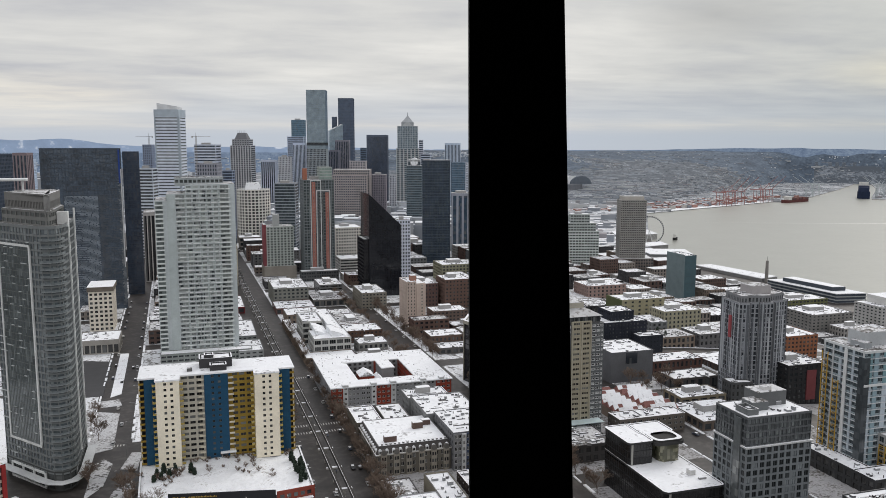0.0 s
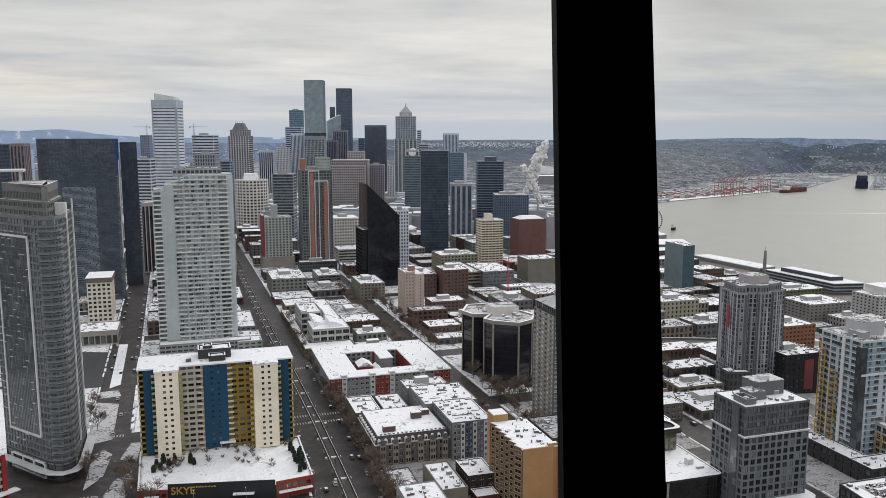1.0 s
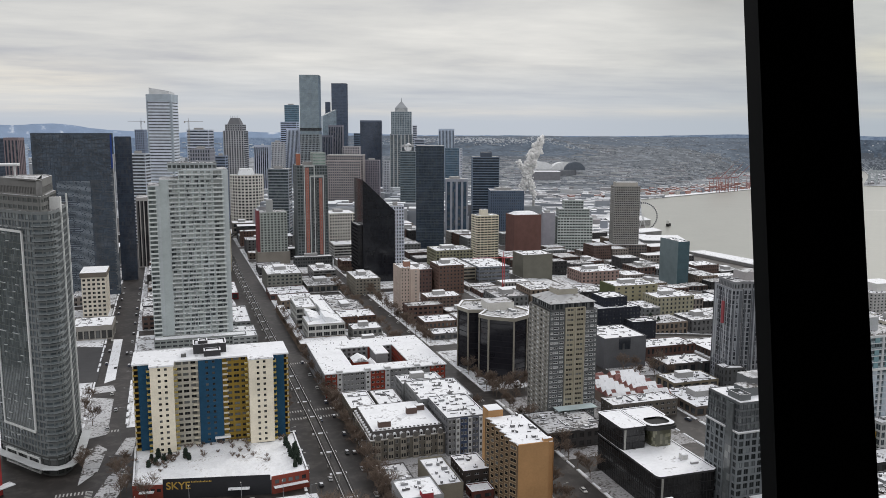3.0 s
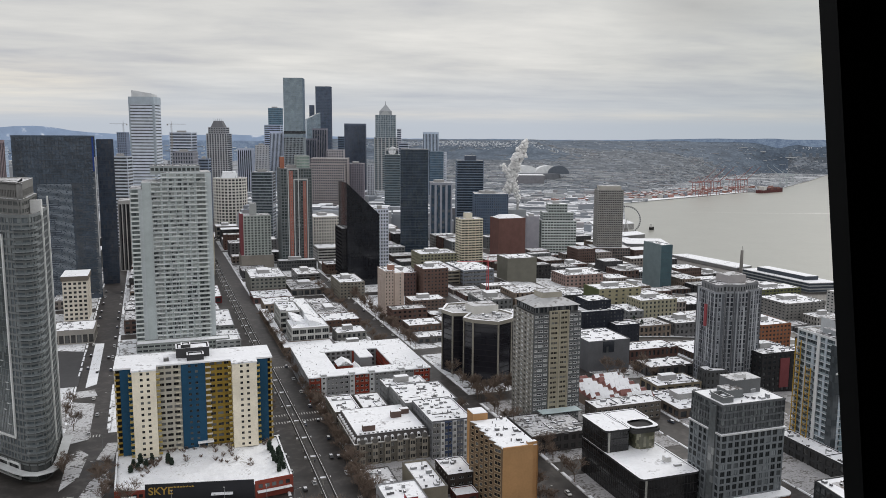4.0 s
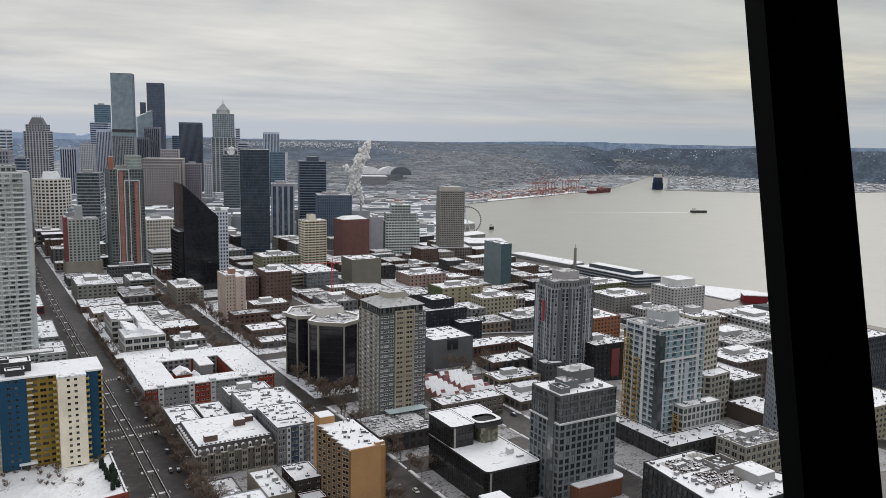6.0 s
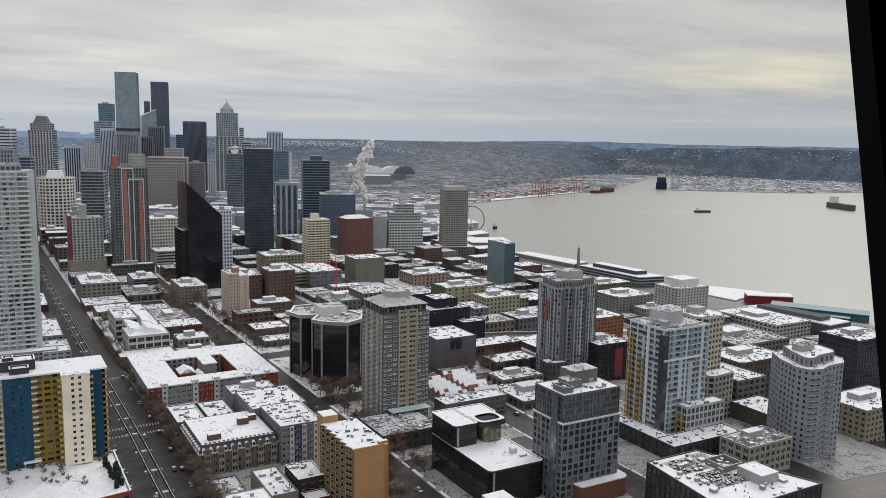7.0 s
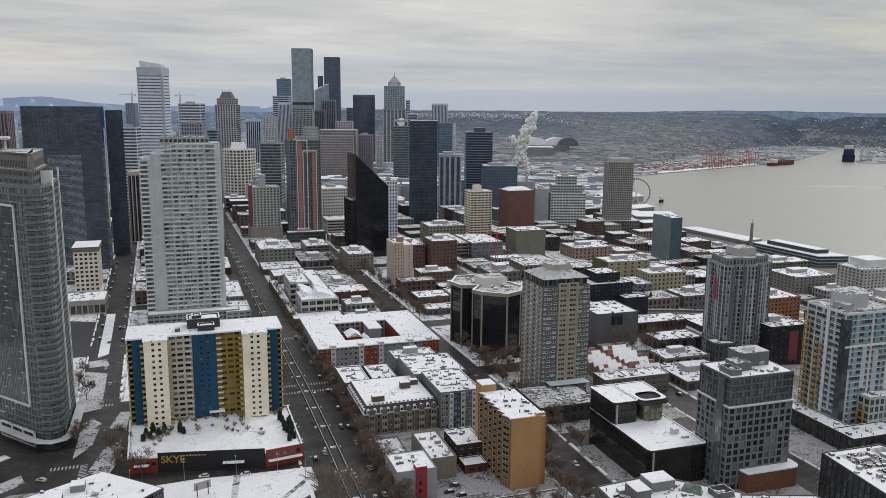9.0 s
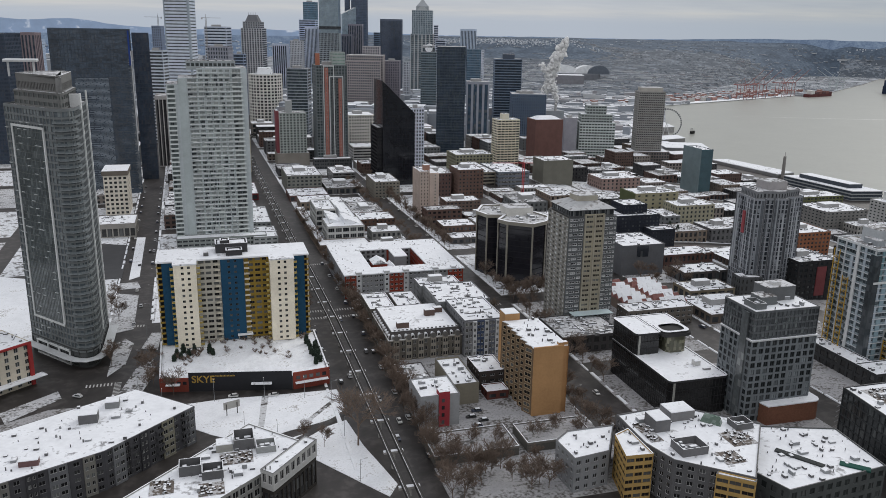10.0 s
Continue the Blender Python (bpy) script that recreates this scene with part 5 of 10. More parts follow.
    me2 = g2.mesh("balustrade", glass_mat((0.13, 0.15, 0.16), (2, 2, 2), (0.24, 0.27, 0.28)))
    for j in range(33):
        o = put("balcony", me, (0, 0, 10.2 + 3.26 * j), b)
        put("balustrade", me2, (0, 0, 0.002), o)
    for x0, x1, y0, y1 in ((-53.95, -53.3, 404, 405), (-53.95, -53.3, 424, 425.2)):
        g = Geo()
        g.box(x0, x1, y0, y1, 12, 126)
        part("white_fin", g, wall_mat((0.68, 0.70, 0.70)), b, "white upright fin")
    g = Geo()
    g.box(-58, -53.4, 402, 404, 119, 126)
    part("roof_frame", g, wall_mat((0.70, 0.71, 0.71)), b, "white roof frame")
    # glass canopy round the foot
    g = Geo()
    g.prism([*inset(poly, -4.5)[0:8], *reversed(inset(poly, -0.2)[0:8])], 4.6, 4.9)
    part("canopy", g, material("frosted_canopy", (0.55, 0.57, 0.58), 0.4), b, "pale glass canopy with white bars")


curved_glass_tower()


def coloured_apartment_slab():
    """Long slab of sixteen storeys in upright fields of cream, blue, gold and grey, each at its own depth."""
    cream, blue, gold, grey = (0.80, 0.74, 0.61), (0.020, 0.070, 0.130), (0.265, 0.18, 0.038), (0.46, 0.44, 0.385)
    b = thing("apartment_building", "long apartment slab in upright fields of cream, blue and gold", "building")
    USED.append((-30, 50, 340, 432))
    z0, z1, n = 0.5, 43.6, 15
    core = Geo()
    core.box(-26.6, 46.8, 407.8, 427, -1, z1)
    for x0, x1 in ((-18.6, -8.5), (27.8, 38.6)):
        core.box(x0, x1, 399.0, 407.79, -1, z1)
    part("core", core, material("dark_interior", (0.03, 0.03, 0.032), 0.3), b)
    dark = (0.022, 0.022, 0.024)
    section(b, -24.6, -19.01, 404, z0, z1, n, [], blue, thick=3.7)
    section(b, -19.0, -8.2, 398, z0, z1, n, [(3.6, 4.9), (6.6, 7.9)], cream, dark, sill=0.34, head=0.78, trim=(0.16, 0.155, 0.14), fw=0.06, thick=0.9)
    section(b, -8.19, 3.4, 406, z0, z1, n, [(1.0, 3.6), (4.4, 7.0), (8.0, 10.4)], grey, dark, sill=0.36, head=0.84, trim=(0.16, 0.155, 0.14), fw=0.06, thick=1.7)
    section(b, 3.41, 14.8, 405, z0, z1, n, [(3.4, 4.7), (6.6, 7.9)], blue, dark, sill=0.36, head=0.78, trim=(0.16, 0.155, 0.14), fw=0.06, thick=2.7)
    section(b, 14.81, 27.3, 406, z0, z1, n, [(2.2, 4.6), (5.6, 8.2), (9.2, 11.4)], gold, dark, sill=0.36, head=0.84, trim=(0.16, 0.155, 0.14), fw=0.06, thick=1.7)
    section(b, 27.31, 39.2, 398, z0, z1, n, [(3.8, 5.1), (6.9, 8.2)], cream, dark, sill=0.34, head=0.78, trim=(0.16, 0.155, 0.14), fw=0.06, thick=0.9)
    section(b, 39.21, 45.2, 404, z0, z1, n, [], blue, thick=3.7)
    # flanks of the two cream fields and the ends
    for x, t in ((-19.0, cream), (-8.2, cream), (27.31, cream), (39.2, cream)):
        g = Geo()
        inner = 0.5 if x in (-19.0, 27.31) else -0.5
        g.box(min(x, x + inner), max(x, x + inner), 398.9, 407.7, z0, z1)
        part("flank", g, wall_mat(t), b)
    for x0, x1 in ((-27.2, -26.61), (46.81, 47.4)):
        g = Geo()
        g.box(x0, x1, 406, 427, -1, z1)
        part("end_wall", g, wall_mat(cream), b)
    side = balcony_mesh(2.3, 2.2, gold, 1.0)
    small = balcony_mesh(1.7, 3.4, (0.40, 0.32, 0.11), 1.0)
    mid = balcony_mesh(2.6, 1.3, (0.55, 0.51, 0.42), 0.95)
    fh = (z1 - z0) / n
    for j in range(n):
        z = z0 + fh * j
        put("balcony", side, (-26.95, 407, z), b)
        put("balcony", side, (45.25, 407, z), b)
        put("balcony", small, (-20.72, 403.9, z), b)
        put("balcony", small, (-8.15, 404, z), b)
        put("balcony", small, (25.5, 404, z), b)
        put("balcony", small, (39.25, 403.9, z), b)
        put("balcony", mid, (0.6, 406, z), b)
        put("balcony", mid, (14.9, 406, z), b)
    # roof: snow in the outline of the fields
    for x0, x1, y0 in ((-27.4, -19.4, 403.7), (-19.39, -7.9, 397.7), (-7.89, 27.0, 404.7), (27.01, 39.5, 397.7), (39.51, 47.6, 403.7)):
        g = Geo()
        g.box(x0, x1, y0, 427.2, z1, z1 + 0.75)
        part("snow_cover", g, ROOF_SNOW, b, "thick snow on the roof")
    for x0, x1, y0, y1, h in ((1.5, 17.5, 414, 424, 5.0), (6.5, 14.5, 408, 413.9, 3.0), (4.0, 8.5, 415, 420, 6.6)):
        g = Geo()
        g.box(x0, x1, y0, y1, z1 + 0.7, z1 + h)
        ring(g, rect(x0 - 0.1, x1 + 0.1, y0 - 0.1, y1 + 0.1), rect(x0 + 0.5, x1 - 0.5, y0 + 0.5, y1 - 0.5), z1 + h, z1 + h + 0.7, 0, 1)
        g.box(x0 + 1.2, x1 - 1.2, y0 + 1.0, y1 - 1.0, z1 + h, z1 + h + 0.25, 1)
        part("plant_room", g, [wall_mat((0.06, 0.06, 0.064)), ROOF_SNOW], b, "black plant room")
    plant_box(b, -4.5, -2.0, 410, 412, z1 + 0.7, z1 + 2.4, (0.12, 0.12, 0.12), "roof_unit")
    b.location, b.scale = (0, 0, 6.0), (0.962, 0.962, 0.962)


coloured_apartment_slab()


def garden_podium():
    """Low flat building in front of the slab with a snowy roof garden, dark painted wall and brick ends."""
    b = thing("shop_building", "low dark-walled building with a snowy garden on its roof", "building")
    outline = [(-25.8, 350), (31, 338.5), (48, 341), (48, 393), (-27, 395)]
    z1 = 5.6
    g = Geo()
    g.prism(outline, -1, z1)
    part("body", g, wall_mat((0.10, 0.10, 0.105)), b)
    g = Geo()
    edge = inset(outline, 0.75)
    g.prism(edge, z1, z1 + 0.1)
    nx, ny = 60, 44
    dots = [[(-27 + 75 * i / nx, 338 + 57 * j / ny) for i in range(nx + 1)] for j in range(ny + 1)]
    for j in range(ny):
        for i in range(nx):
            q = [dots[j][i], dots[j][i + 1], dots[j + 1][i + 1], dots[j + 1][i]]
            if all(inside(edge, x, y) for x, y in q):
                g.solid([(x, y, z1 + 0.45 + 0.55 * noise.noise(Vector((x * 0.16, y * 0.16, 2))) + 0.25 * noise.noise(Vector((x * 0.5, y * 0.5, 5)))) for x, y in q], [(0, 1, 2, 3)])
    weld(g)
    part("snow_cover", g, LAWN_SNOW, b, "deep snow on the roof garden")
    g = Geo()
    ring(g, inset(outline, -0.1), inset(outline, 0.7), z1 - 0.5, z1 + 0.9, 0, 1)
    part("parapet", g, [wall_mat((0.10, 0.10, 0.105)), ROOF_SNOW], b)
    a, e = Vector(outline[0]), Vector(outline[1])
    u = tuple((e - a).normalized())
    a = tuple(a)
    red = wall_mat((0.22, 0.055, 0.04))
    for s0, s1, m, lab in ((0, 12.5, red, "red-brown brick front"), (12.6, 57.8, wall_mat((0.028, 0.029, 0.033)), "black painted front")):
        g = Geo()
        g.obox(a, u, s0, s1, 0.12, 0.5, -1, z1 + (0.9 if s0 == 0 else 3.3))
        part("front_wall", g, m, b, lab)
    p2 = tuple(outline[1])
    v = tuple((Vector(outline[2]) - Vector(outline[1])).normalized())
    g = Geo()
    g.obox(p2, v, 0.2, 17, 0.12, 0.6, -1, z1 + 2.4)
    part("front_wall", g, red, b, "red-brown brick front")
    for i in range(4):
        g = Geo()
        g.obox(a, u, 2.6 + 2.5 * i, 4.2 + 2.5 * i, 0.5, 0.58, 3.4, 4.8)
        part("window", g, pane_mat((0.04, 0.04, 0.045)), b)
    for i in range(5):
        g = Geo()
        g.obox(p2, v, 1.6 + 3.0 * i, 3.4 + 3.0 * i, 0.6, 0.68, 4.6, 6.3)
        part("window", g, pane_mat((0.04, 0.04, 0.045)), b)
    for s0, s1 in ((3, 9), (40, 49)):
        g = Geo()
        g.obox(a, u, s0, s1, 0.5, 2.6, 3.6, 4.0)
        part("awning", g, ROOF_SNOW, b, "white awning under snow")
    g = Geo()
    g.obox(p2, v, 1, 16, 0.6, 2.6, 3.2, 3.6)
    part("awning", g, ROOF_SNOW, b, "white awning under snow")
    gold = wall_mat((0.42, 0.28, 0.07))
    # raised sign letters
    curve = bpy.data.curves.new("sign", "FONT")
    curve.body, curve.size, curve.extrude, curve.offset = "SKYE", 4.6, 0.08, 0.06
    carrier = new("sign", curve)
    bpy.context.view_layer.update()
    letters = bpy.data.meshes.new_from_object(carrier)
    bpy.data.objects.remove(carrier)
    letters.materials.clear()
    letters.materials.append(gold)
    sign = part("sign_letters", letters, None, b, "gold sign letters on the black wall")
    nrm = (u[1], -u[0])
    sign.matrix_basis = pose(a[0] + u[0] * 13.9 + nrm[0] * 0.6, a[1] + u[1] * 13.9 + nrm[1] * 0.6, 4.3, 90, 0, math.degrees(math.atan2(u[1], u[0])))
    for i in range(14):
        g = Geo()
        g.obox(a, u, 24.4 + 0.62 * i, 24.8 + 0.62 * i, 0.5, 0.58, 7.0, 7.5 + 0.2 * (i % 3 == 0))
        part("sign_bar", g, gold, b)
    g = Geo()
    g.obox(a, u, 35, 57, -2.5, -2.3, z1 + 0.5, z1 + 2.2)
    part("screen", g, wall_mat((0.05, 0.05, 0.055)), b, "black timber screen")
    return b


garden_podium()


def dark_foot():
    """The darker lower third of the tallest tower, with a band of tall windows above it."""
    skin = turned_rect(239.3, 283.9, 1718, 45, GRID_TURN)
    b = block("office_tower", "dark patterned lower storeys of the tallest tower", inset(skin, -0.5), 0, 142, 36, wall=(0.34, 0.38, 0.41), glass=(0.03, 0.038, 0.048), bay=3, pier=0.7, span=0.9, gear=0, roof=False, category="tower")
    block("", "", inset(skin, -0.4), 151, 155.5, 1, style="curtain", wall=(0.08, 0.09, 0.10), glass=(0.02, 0.025, 0.03), bay=2, gear=0, roof=False, into=b)


dark_foot()


def reflected_stripes():
    """Pale strips that imitate reflections across the lower storeys of the dark block."""
    b = thing("louvre_screen", "thin pale strips imitating reflections on the dark glass block", "louvre")
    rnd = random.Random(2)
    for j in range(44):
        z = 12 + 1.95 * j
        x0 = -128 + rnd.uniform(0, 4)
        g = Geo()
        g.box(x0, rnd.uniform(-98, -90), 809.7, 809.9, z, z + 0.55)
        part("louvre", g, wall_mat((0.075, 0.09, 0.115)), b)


reflected_stripes()


# ---- the blocks between the avenues ----
def courtyard_building():
    """Five storeys round two courts, grey with red and white upright fields, deep snow on the roof."""
    b = thing("apartment_building", "grey and red apartment block round two courts under deep snow", "building")
    USED.append((74, 150, 455, 528))
    grey, red, white = (0.235, 0.24, 0.25), (0.24, 0.050, 0.032), (0.50, 0.51, 0.52)
    z1, n, x, y0 = 14.3, 5, 74.8, 456.0
    dark = (0.03, 0.032, 0.036)
    core = Geo()
    ring(core, rect(75.2, 148.4, 456.5, 526.6), rect(93.5, 128, 468.5, 508), -1, z1 - 0.1)
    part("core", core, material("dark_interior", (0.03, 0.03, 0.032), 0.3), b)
    fields = [(7.0, red, 2), (3.0, white, 1), (7.5, grey, 3), (6.5, grey, 2), (3.0, white, 1), (9.0, red, 3), (3.0, white, 1), (8.0, grey, 3), (8.0, grey, 3), (3.0, white, 1), (6.0, grey, 2), (9.8, red, 3)]
    for i, (w, tint, k) in enumerate(fields):
        proud = 0.5 if tint == white else 0.0
        section(b, x + 0.005, x + w - 0.005, y0 - proud, -0.5, z1 + (0.9 if tint == white else 0), n, openings(w, k, 1.1, 0.8), tint, dark, sill=0.34, head=0.8, thick=0.48 + proud)
        x += w
    # flanks
    g = Geo()
    panel(g, (74.8, 527), (0, -1), 71, -1, z1, openings(71, 18, 2.2), [(1 + 2.86 * j, 2.6 + 2.86 * j) for j in range(5)], 0.38)
    part("side_wall", weld(g), wall_mat(grey), b)
    g = Geo()
    panel(g, (148.8, 456), (0, 1), 71, -1, z1, openings(71, 18, 2.2), [(1 + 2.86 * j, 2.6 + 2.86 * j) for j in range(5)], 0.38)
    part("side_wall", weld(g), wall_mat(grey), b)
    g = Geo()
    panel(g, (148.8, 527), (-1, 0), 74, -1, z1, openings(74, 18, 2.2), [(1 + 2.86 * j, 2.6 + 2.86 * j) for j in range(5)], 0.38)
    part("back_wall", weld(g), wall_mat(grey), b)
    # court walls
    for p, u, length, tint in (((93.6, 468.6), (0, 1), 39.3, grey), ((128, 468.6), (-1, 0), 34.3, grey), ((93.6, 507.9), (1, 0), 18, grey), ((111.6, 507.8), (1, 0), 8, red), ((119.6, 507.9), (1, 0), 8.3, grey), ((127.9, 507.9), (0, -1), 39.3, red)):
        g = Geo()
        panel(g, (p[0], p[1]), u, length, 0, z1, openings(length, max(2, round(length / 3.4)), 1.4), [(1 + 2.86 * j, 2.6 + 2.86 * j) for j in range(5)], 0.25)
        part("court_wall", weld(g), wall_mat(tint), b)
    g = Geo()
    ring(g, rect(74.3, 149.3, 455.2, 527.3), rect(93.2, 128.2, 468.2, 508.2), z1, z1 + 0.6)
    part("snow_cover", g, ROOF_SNOW, b, "deep white snow on the roof")
    for x0, x1, y0c, y1c, top in ((97, 106, 480, 492, 13.0), (106.1, 111, 474, 486, 11.0)):
        g = Geo()
        g.prism(rect(x0, x1, y0c, y1c), -0.5, top)
        part("court_wing", g, wall_mat(red), b)
        g = Geo()
        m = (x0 + x1) / 2
        g.solid([(x0 - 0.4, y0c - 0.4, top), (x1 + 0.4, y0c - 0.4, top), (x1 + 0.4, y1c + 0.4, top), (x0 - 0.4, y1c + 0.4, top), (m, y0c - 0.4, top + 2.6), (m, y1c + 0.4, top + 2.6)],
                [(0, 3, 2, 1), (0, 4, 5, 3), (1, 2, 5, 4), (0, 1, 4), (2, 3, 5)])
        part("gable_roof", g, ROOF_SNOW, b, "snowy gabled roof")
    g = Geo()
    g.prism(rect(113, 121, 490, 508), -0.5, 14.25)
    part("court_wing", g, wall_mat(grey), b)
    g = Geo()
    g.prism(rect(112.6, 121.4, 489.6, 508.1), 14.26, 14.86)
    part("snow_cover", g, ROOF_SNOW, b)
    rnd = random.Random(5)
    for i in range(46):
        vx, vy = rnd.uniform(77, 147), rnd.uniform(458, 525)
        if 91 < vx < 130 and 466 < vy < 510:
            continue
        g = Geo()
        g.tube((vx, vy, z1 + 0.4), (vx, vy, z1 + 1.3), 0.22, 0.22, 6)
        part("vent_pipe", g, ROOF_GREY, b)
    for x0, x1 in ((81.5, 85), (98.5, 102), (110.5, 114), (129, 132.5), (141, 144)):
        plant_box(b, x0, x1, 455.3, 459, z1 + 0.5, z1 + 1.5, white, "gable", snow=0.4)


courtyard_building()


def mansard_building():
    """Four storeys of tan stone with a dark mansard, dormers with round heads, snowy flat roof behind."""
    b = thing("apartment_building", "tan stone block with dark mansard roof and rows of dormers", "building")
    USED.append((79, 117, 357, 432))
    tan, slate = (0.20, 0.185, 0.16), (0.075, 0.07, 0.07)
    x0, x1, y0, y1, z1 = 79.6, 116.8, 358, 398, 10.6
    block("", "", rect(x0, x1, y0, y1), 0, z1, 3, wall=tan, glass=(0.03, 0.03, 0.033), bay=2.9, pier=1.4, span=1.5, windows=True, gear=0, roof=False, into=b, trim=(0.45, 0.44, 0.42))
    g = Geo()
    ring(g, inset(rect(x0, x1, y0, y1), -0.35), inset(rect(x0, x1, y0, y1), 0.6), z1 - 0.1, z1 + 0.45, 0, 1)
    part("cornice", g, [wall_mat((0.46, 0.445, 0.42)), ROOF_SNOW], b, "pale stone cornice with snow")
    g = Geo()
    g.prism(rect(x0, x1, y0, y1), z1 + 0.3, z1 + 3.7, 0, inset(rect(x0, x1, y0, y1), 1.3))
    part("mansard", g, wall_mat(slate), b, "dark slate mansard slope")
    # projecting bays with gables over the cornice
    for i in range(6):
        bx = x0 + 2.2 + 6.2 * i
        g = Geo()
        panel(g, (bx, y0 - 0.9), (1, 0), 2.8, 0, z1 + 1.6, [(0.35, 1.25), (1.55, 2.45)], [(1.2 + 3.4 * j, 3.0 + 3.4 * j) for j in range(3)], 0.25)
        g.box(bx, bx + 0.01, y0 - 0.9, y0, 0, z1 + 1.6)
        g.box(bx + 2.79, bx + 2.8, y0 - 0.9, y0, 0, z1 + 1.6)
        o = part("bay", g, wall_mat((0.27, 0.25, 0.215)), b, "pale projecting bay")
        g = Geo()
        g.box(bx + 0.02, bx + 2.78, y0 - 0.62, y0 - 0.02, 0, z1 + 1.5)
        part("bay_glazing", g, glass_mat((0.025, 0.026, 0.028)), o)
        g = Geo()
        g.tube((bx + 1.4, y0 - 1.0, z1 + 1.4), (bx + 1.4, y0 + 1.8, z1 + 1.4), 1.3, 1.3, 12)
        part("bay_hood", g, wall_mat((0.13, 0.125, 0.12)), o, "dark rounded hood")
    dm = Geo()
    dm.box(-0.8, 0.8, -0.4, 1.6, 0, 1.6)
    dm.tube((0, -0.42, 1.6), (0, 1.6, 1.6), 0.8, 0.8, 10, 1)
    dm.box(-0.5, 0.5, -0.48, -0.38, 0.3, 1.5, 2)
    dme = dm.mesh("dormer", [wall_mat((0.58, 0.57, 0.55)), ROOF_SNOW, pane_mat((0.03, 0.03, 0.033))])
    for i in range(11):
        put("dormer", dme, (x0 + 2.0 + 3.3 * i, y0 + 0.3, z1 + 0.5), b)
        put("dormer", dme, (x0 + 0.3, y0 + 2.5 + 3.4 * i, z1 + 0.5), b, -math.pi / 2)
    snow_roof(b, inset(rect(x0, x1, y0, y1), 1.35), z1 + 3.6, 0.5, wall_mat(slate))
    for cx, cy, w, h in ((88.0, 365, 3.0, 2.2), (105.5, 379, 2.6, 2.6), (111, 383, 2.2, 2.0)):
        plant_box(b, cx - w, cx + w, cy - 1.4, cy + 1.4, z1 + 3.7, z1 + 3.7 + h + 0.8, (0.12, 0.085, 0.075), "chimney_stack", "brown brick chimney stack")
    for i in range(16):
        cx = x0 + 3 + 2.1 * i
        plant_box(b, cx, cx + 0.9, y0 + 2.4, y0 + 3.2, z1 + 3.8, z1 + 4.6, (0.15, 0.15, 0.15), "roof_unit", snow=0.12)
    # two lower wings towards the back
    block("", "", rect(78.5, 92, 398.3, 425), 0, 12.5, 4, wall=tan, glass=(0.03, 0.03, 0.033), bay=3, pier=1.4, span=1.5, gear=2, big=False, into=b)
    block("", "", rect(94, 108, 398.3, 426), 0, 11.8, 4, wall=(0.24, 0.22, 0.2), glass=(0.03, 0.03, 0.033), bay=3, pier=1.4, span=1.5, gear=1, big=False, into=b)


mansard_building()


def blue_grey_building():
    b = thing("apartment_building", "grey, white and navy apartment block with flat snowy roofs", "building")
    USED.append((108, 150, 354, 455))
    tints = [((0.20, 0.205, 0.215), 4.2, 2), ((0.52, 0.53, 0.54), 2.0, 1), ((0.055, 0.075, 0.13), 4.0, 2), ((0.42, 0.43, 0.44), 2.2, 1), ((0.13, 0.14, 0.165), 3.6, 2), ((0.52, 0.53, 0.54), 2.0, 1), ((0.055, 0.075, 0.13), 2.6, 1)]
    x = 116.9
    for tint, w, k in tints:
        section(b, x + 0.005, x + w - 0.005, 353.6 if tint[0] > 0.4 else 354, 0, 18.6, 6, openings(w, k, 0.5, 0.45), tint, (0.035, 0.037, 0.042), sill=0.25, head=0.82, thick=0.7)
        x += w
    block("", "", rect(116.9, 137.5, 354.8, 388), 0, 18.5, 6, wall=(0.22, 0.225, 0.24), bay=3, gear=3, into=b, big=False)
    block("", "", rect(113, 142, 388.2, 420), 0, 17, 6, wall=(0.30, 0.31, 0.32), bay=3, gear=3, into=b, big=False)
    block("", "", rect(112, 136, 420.2, 436), 0, 15.8, 5, wall=(0.30, 0.31, 0.32), bay=3, gear=3, into=b)


blue_grey_building()


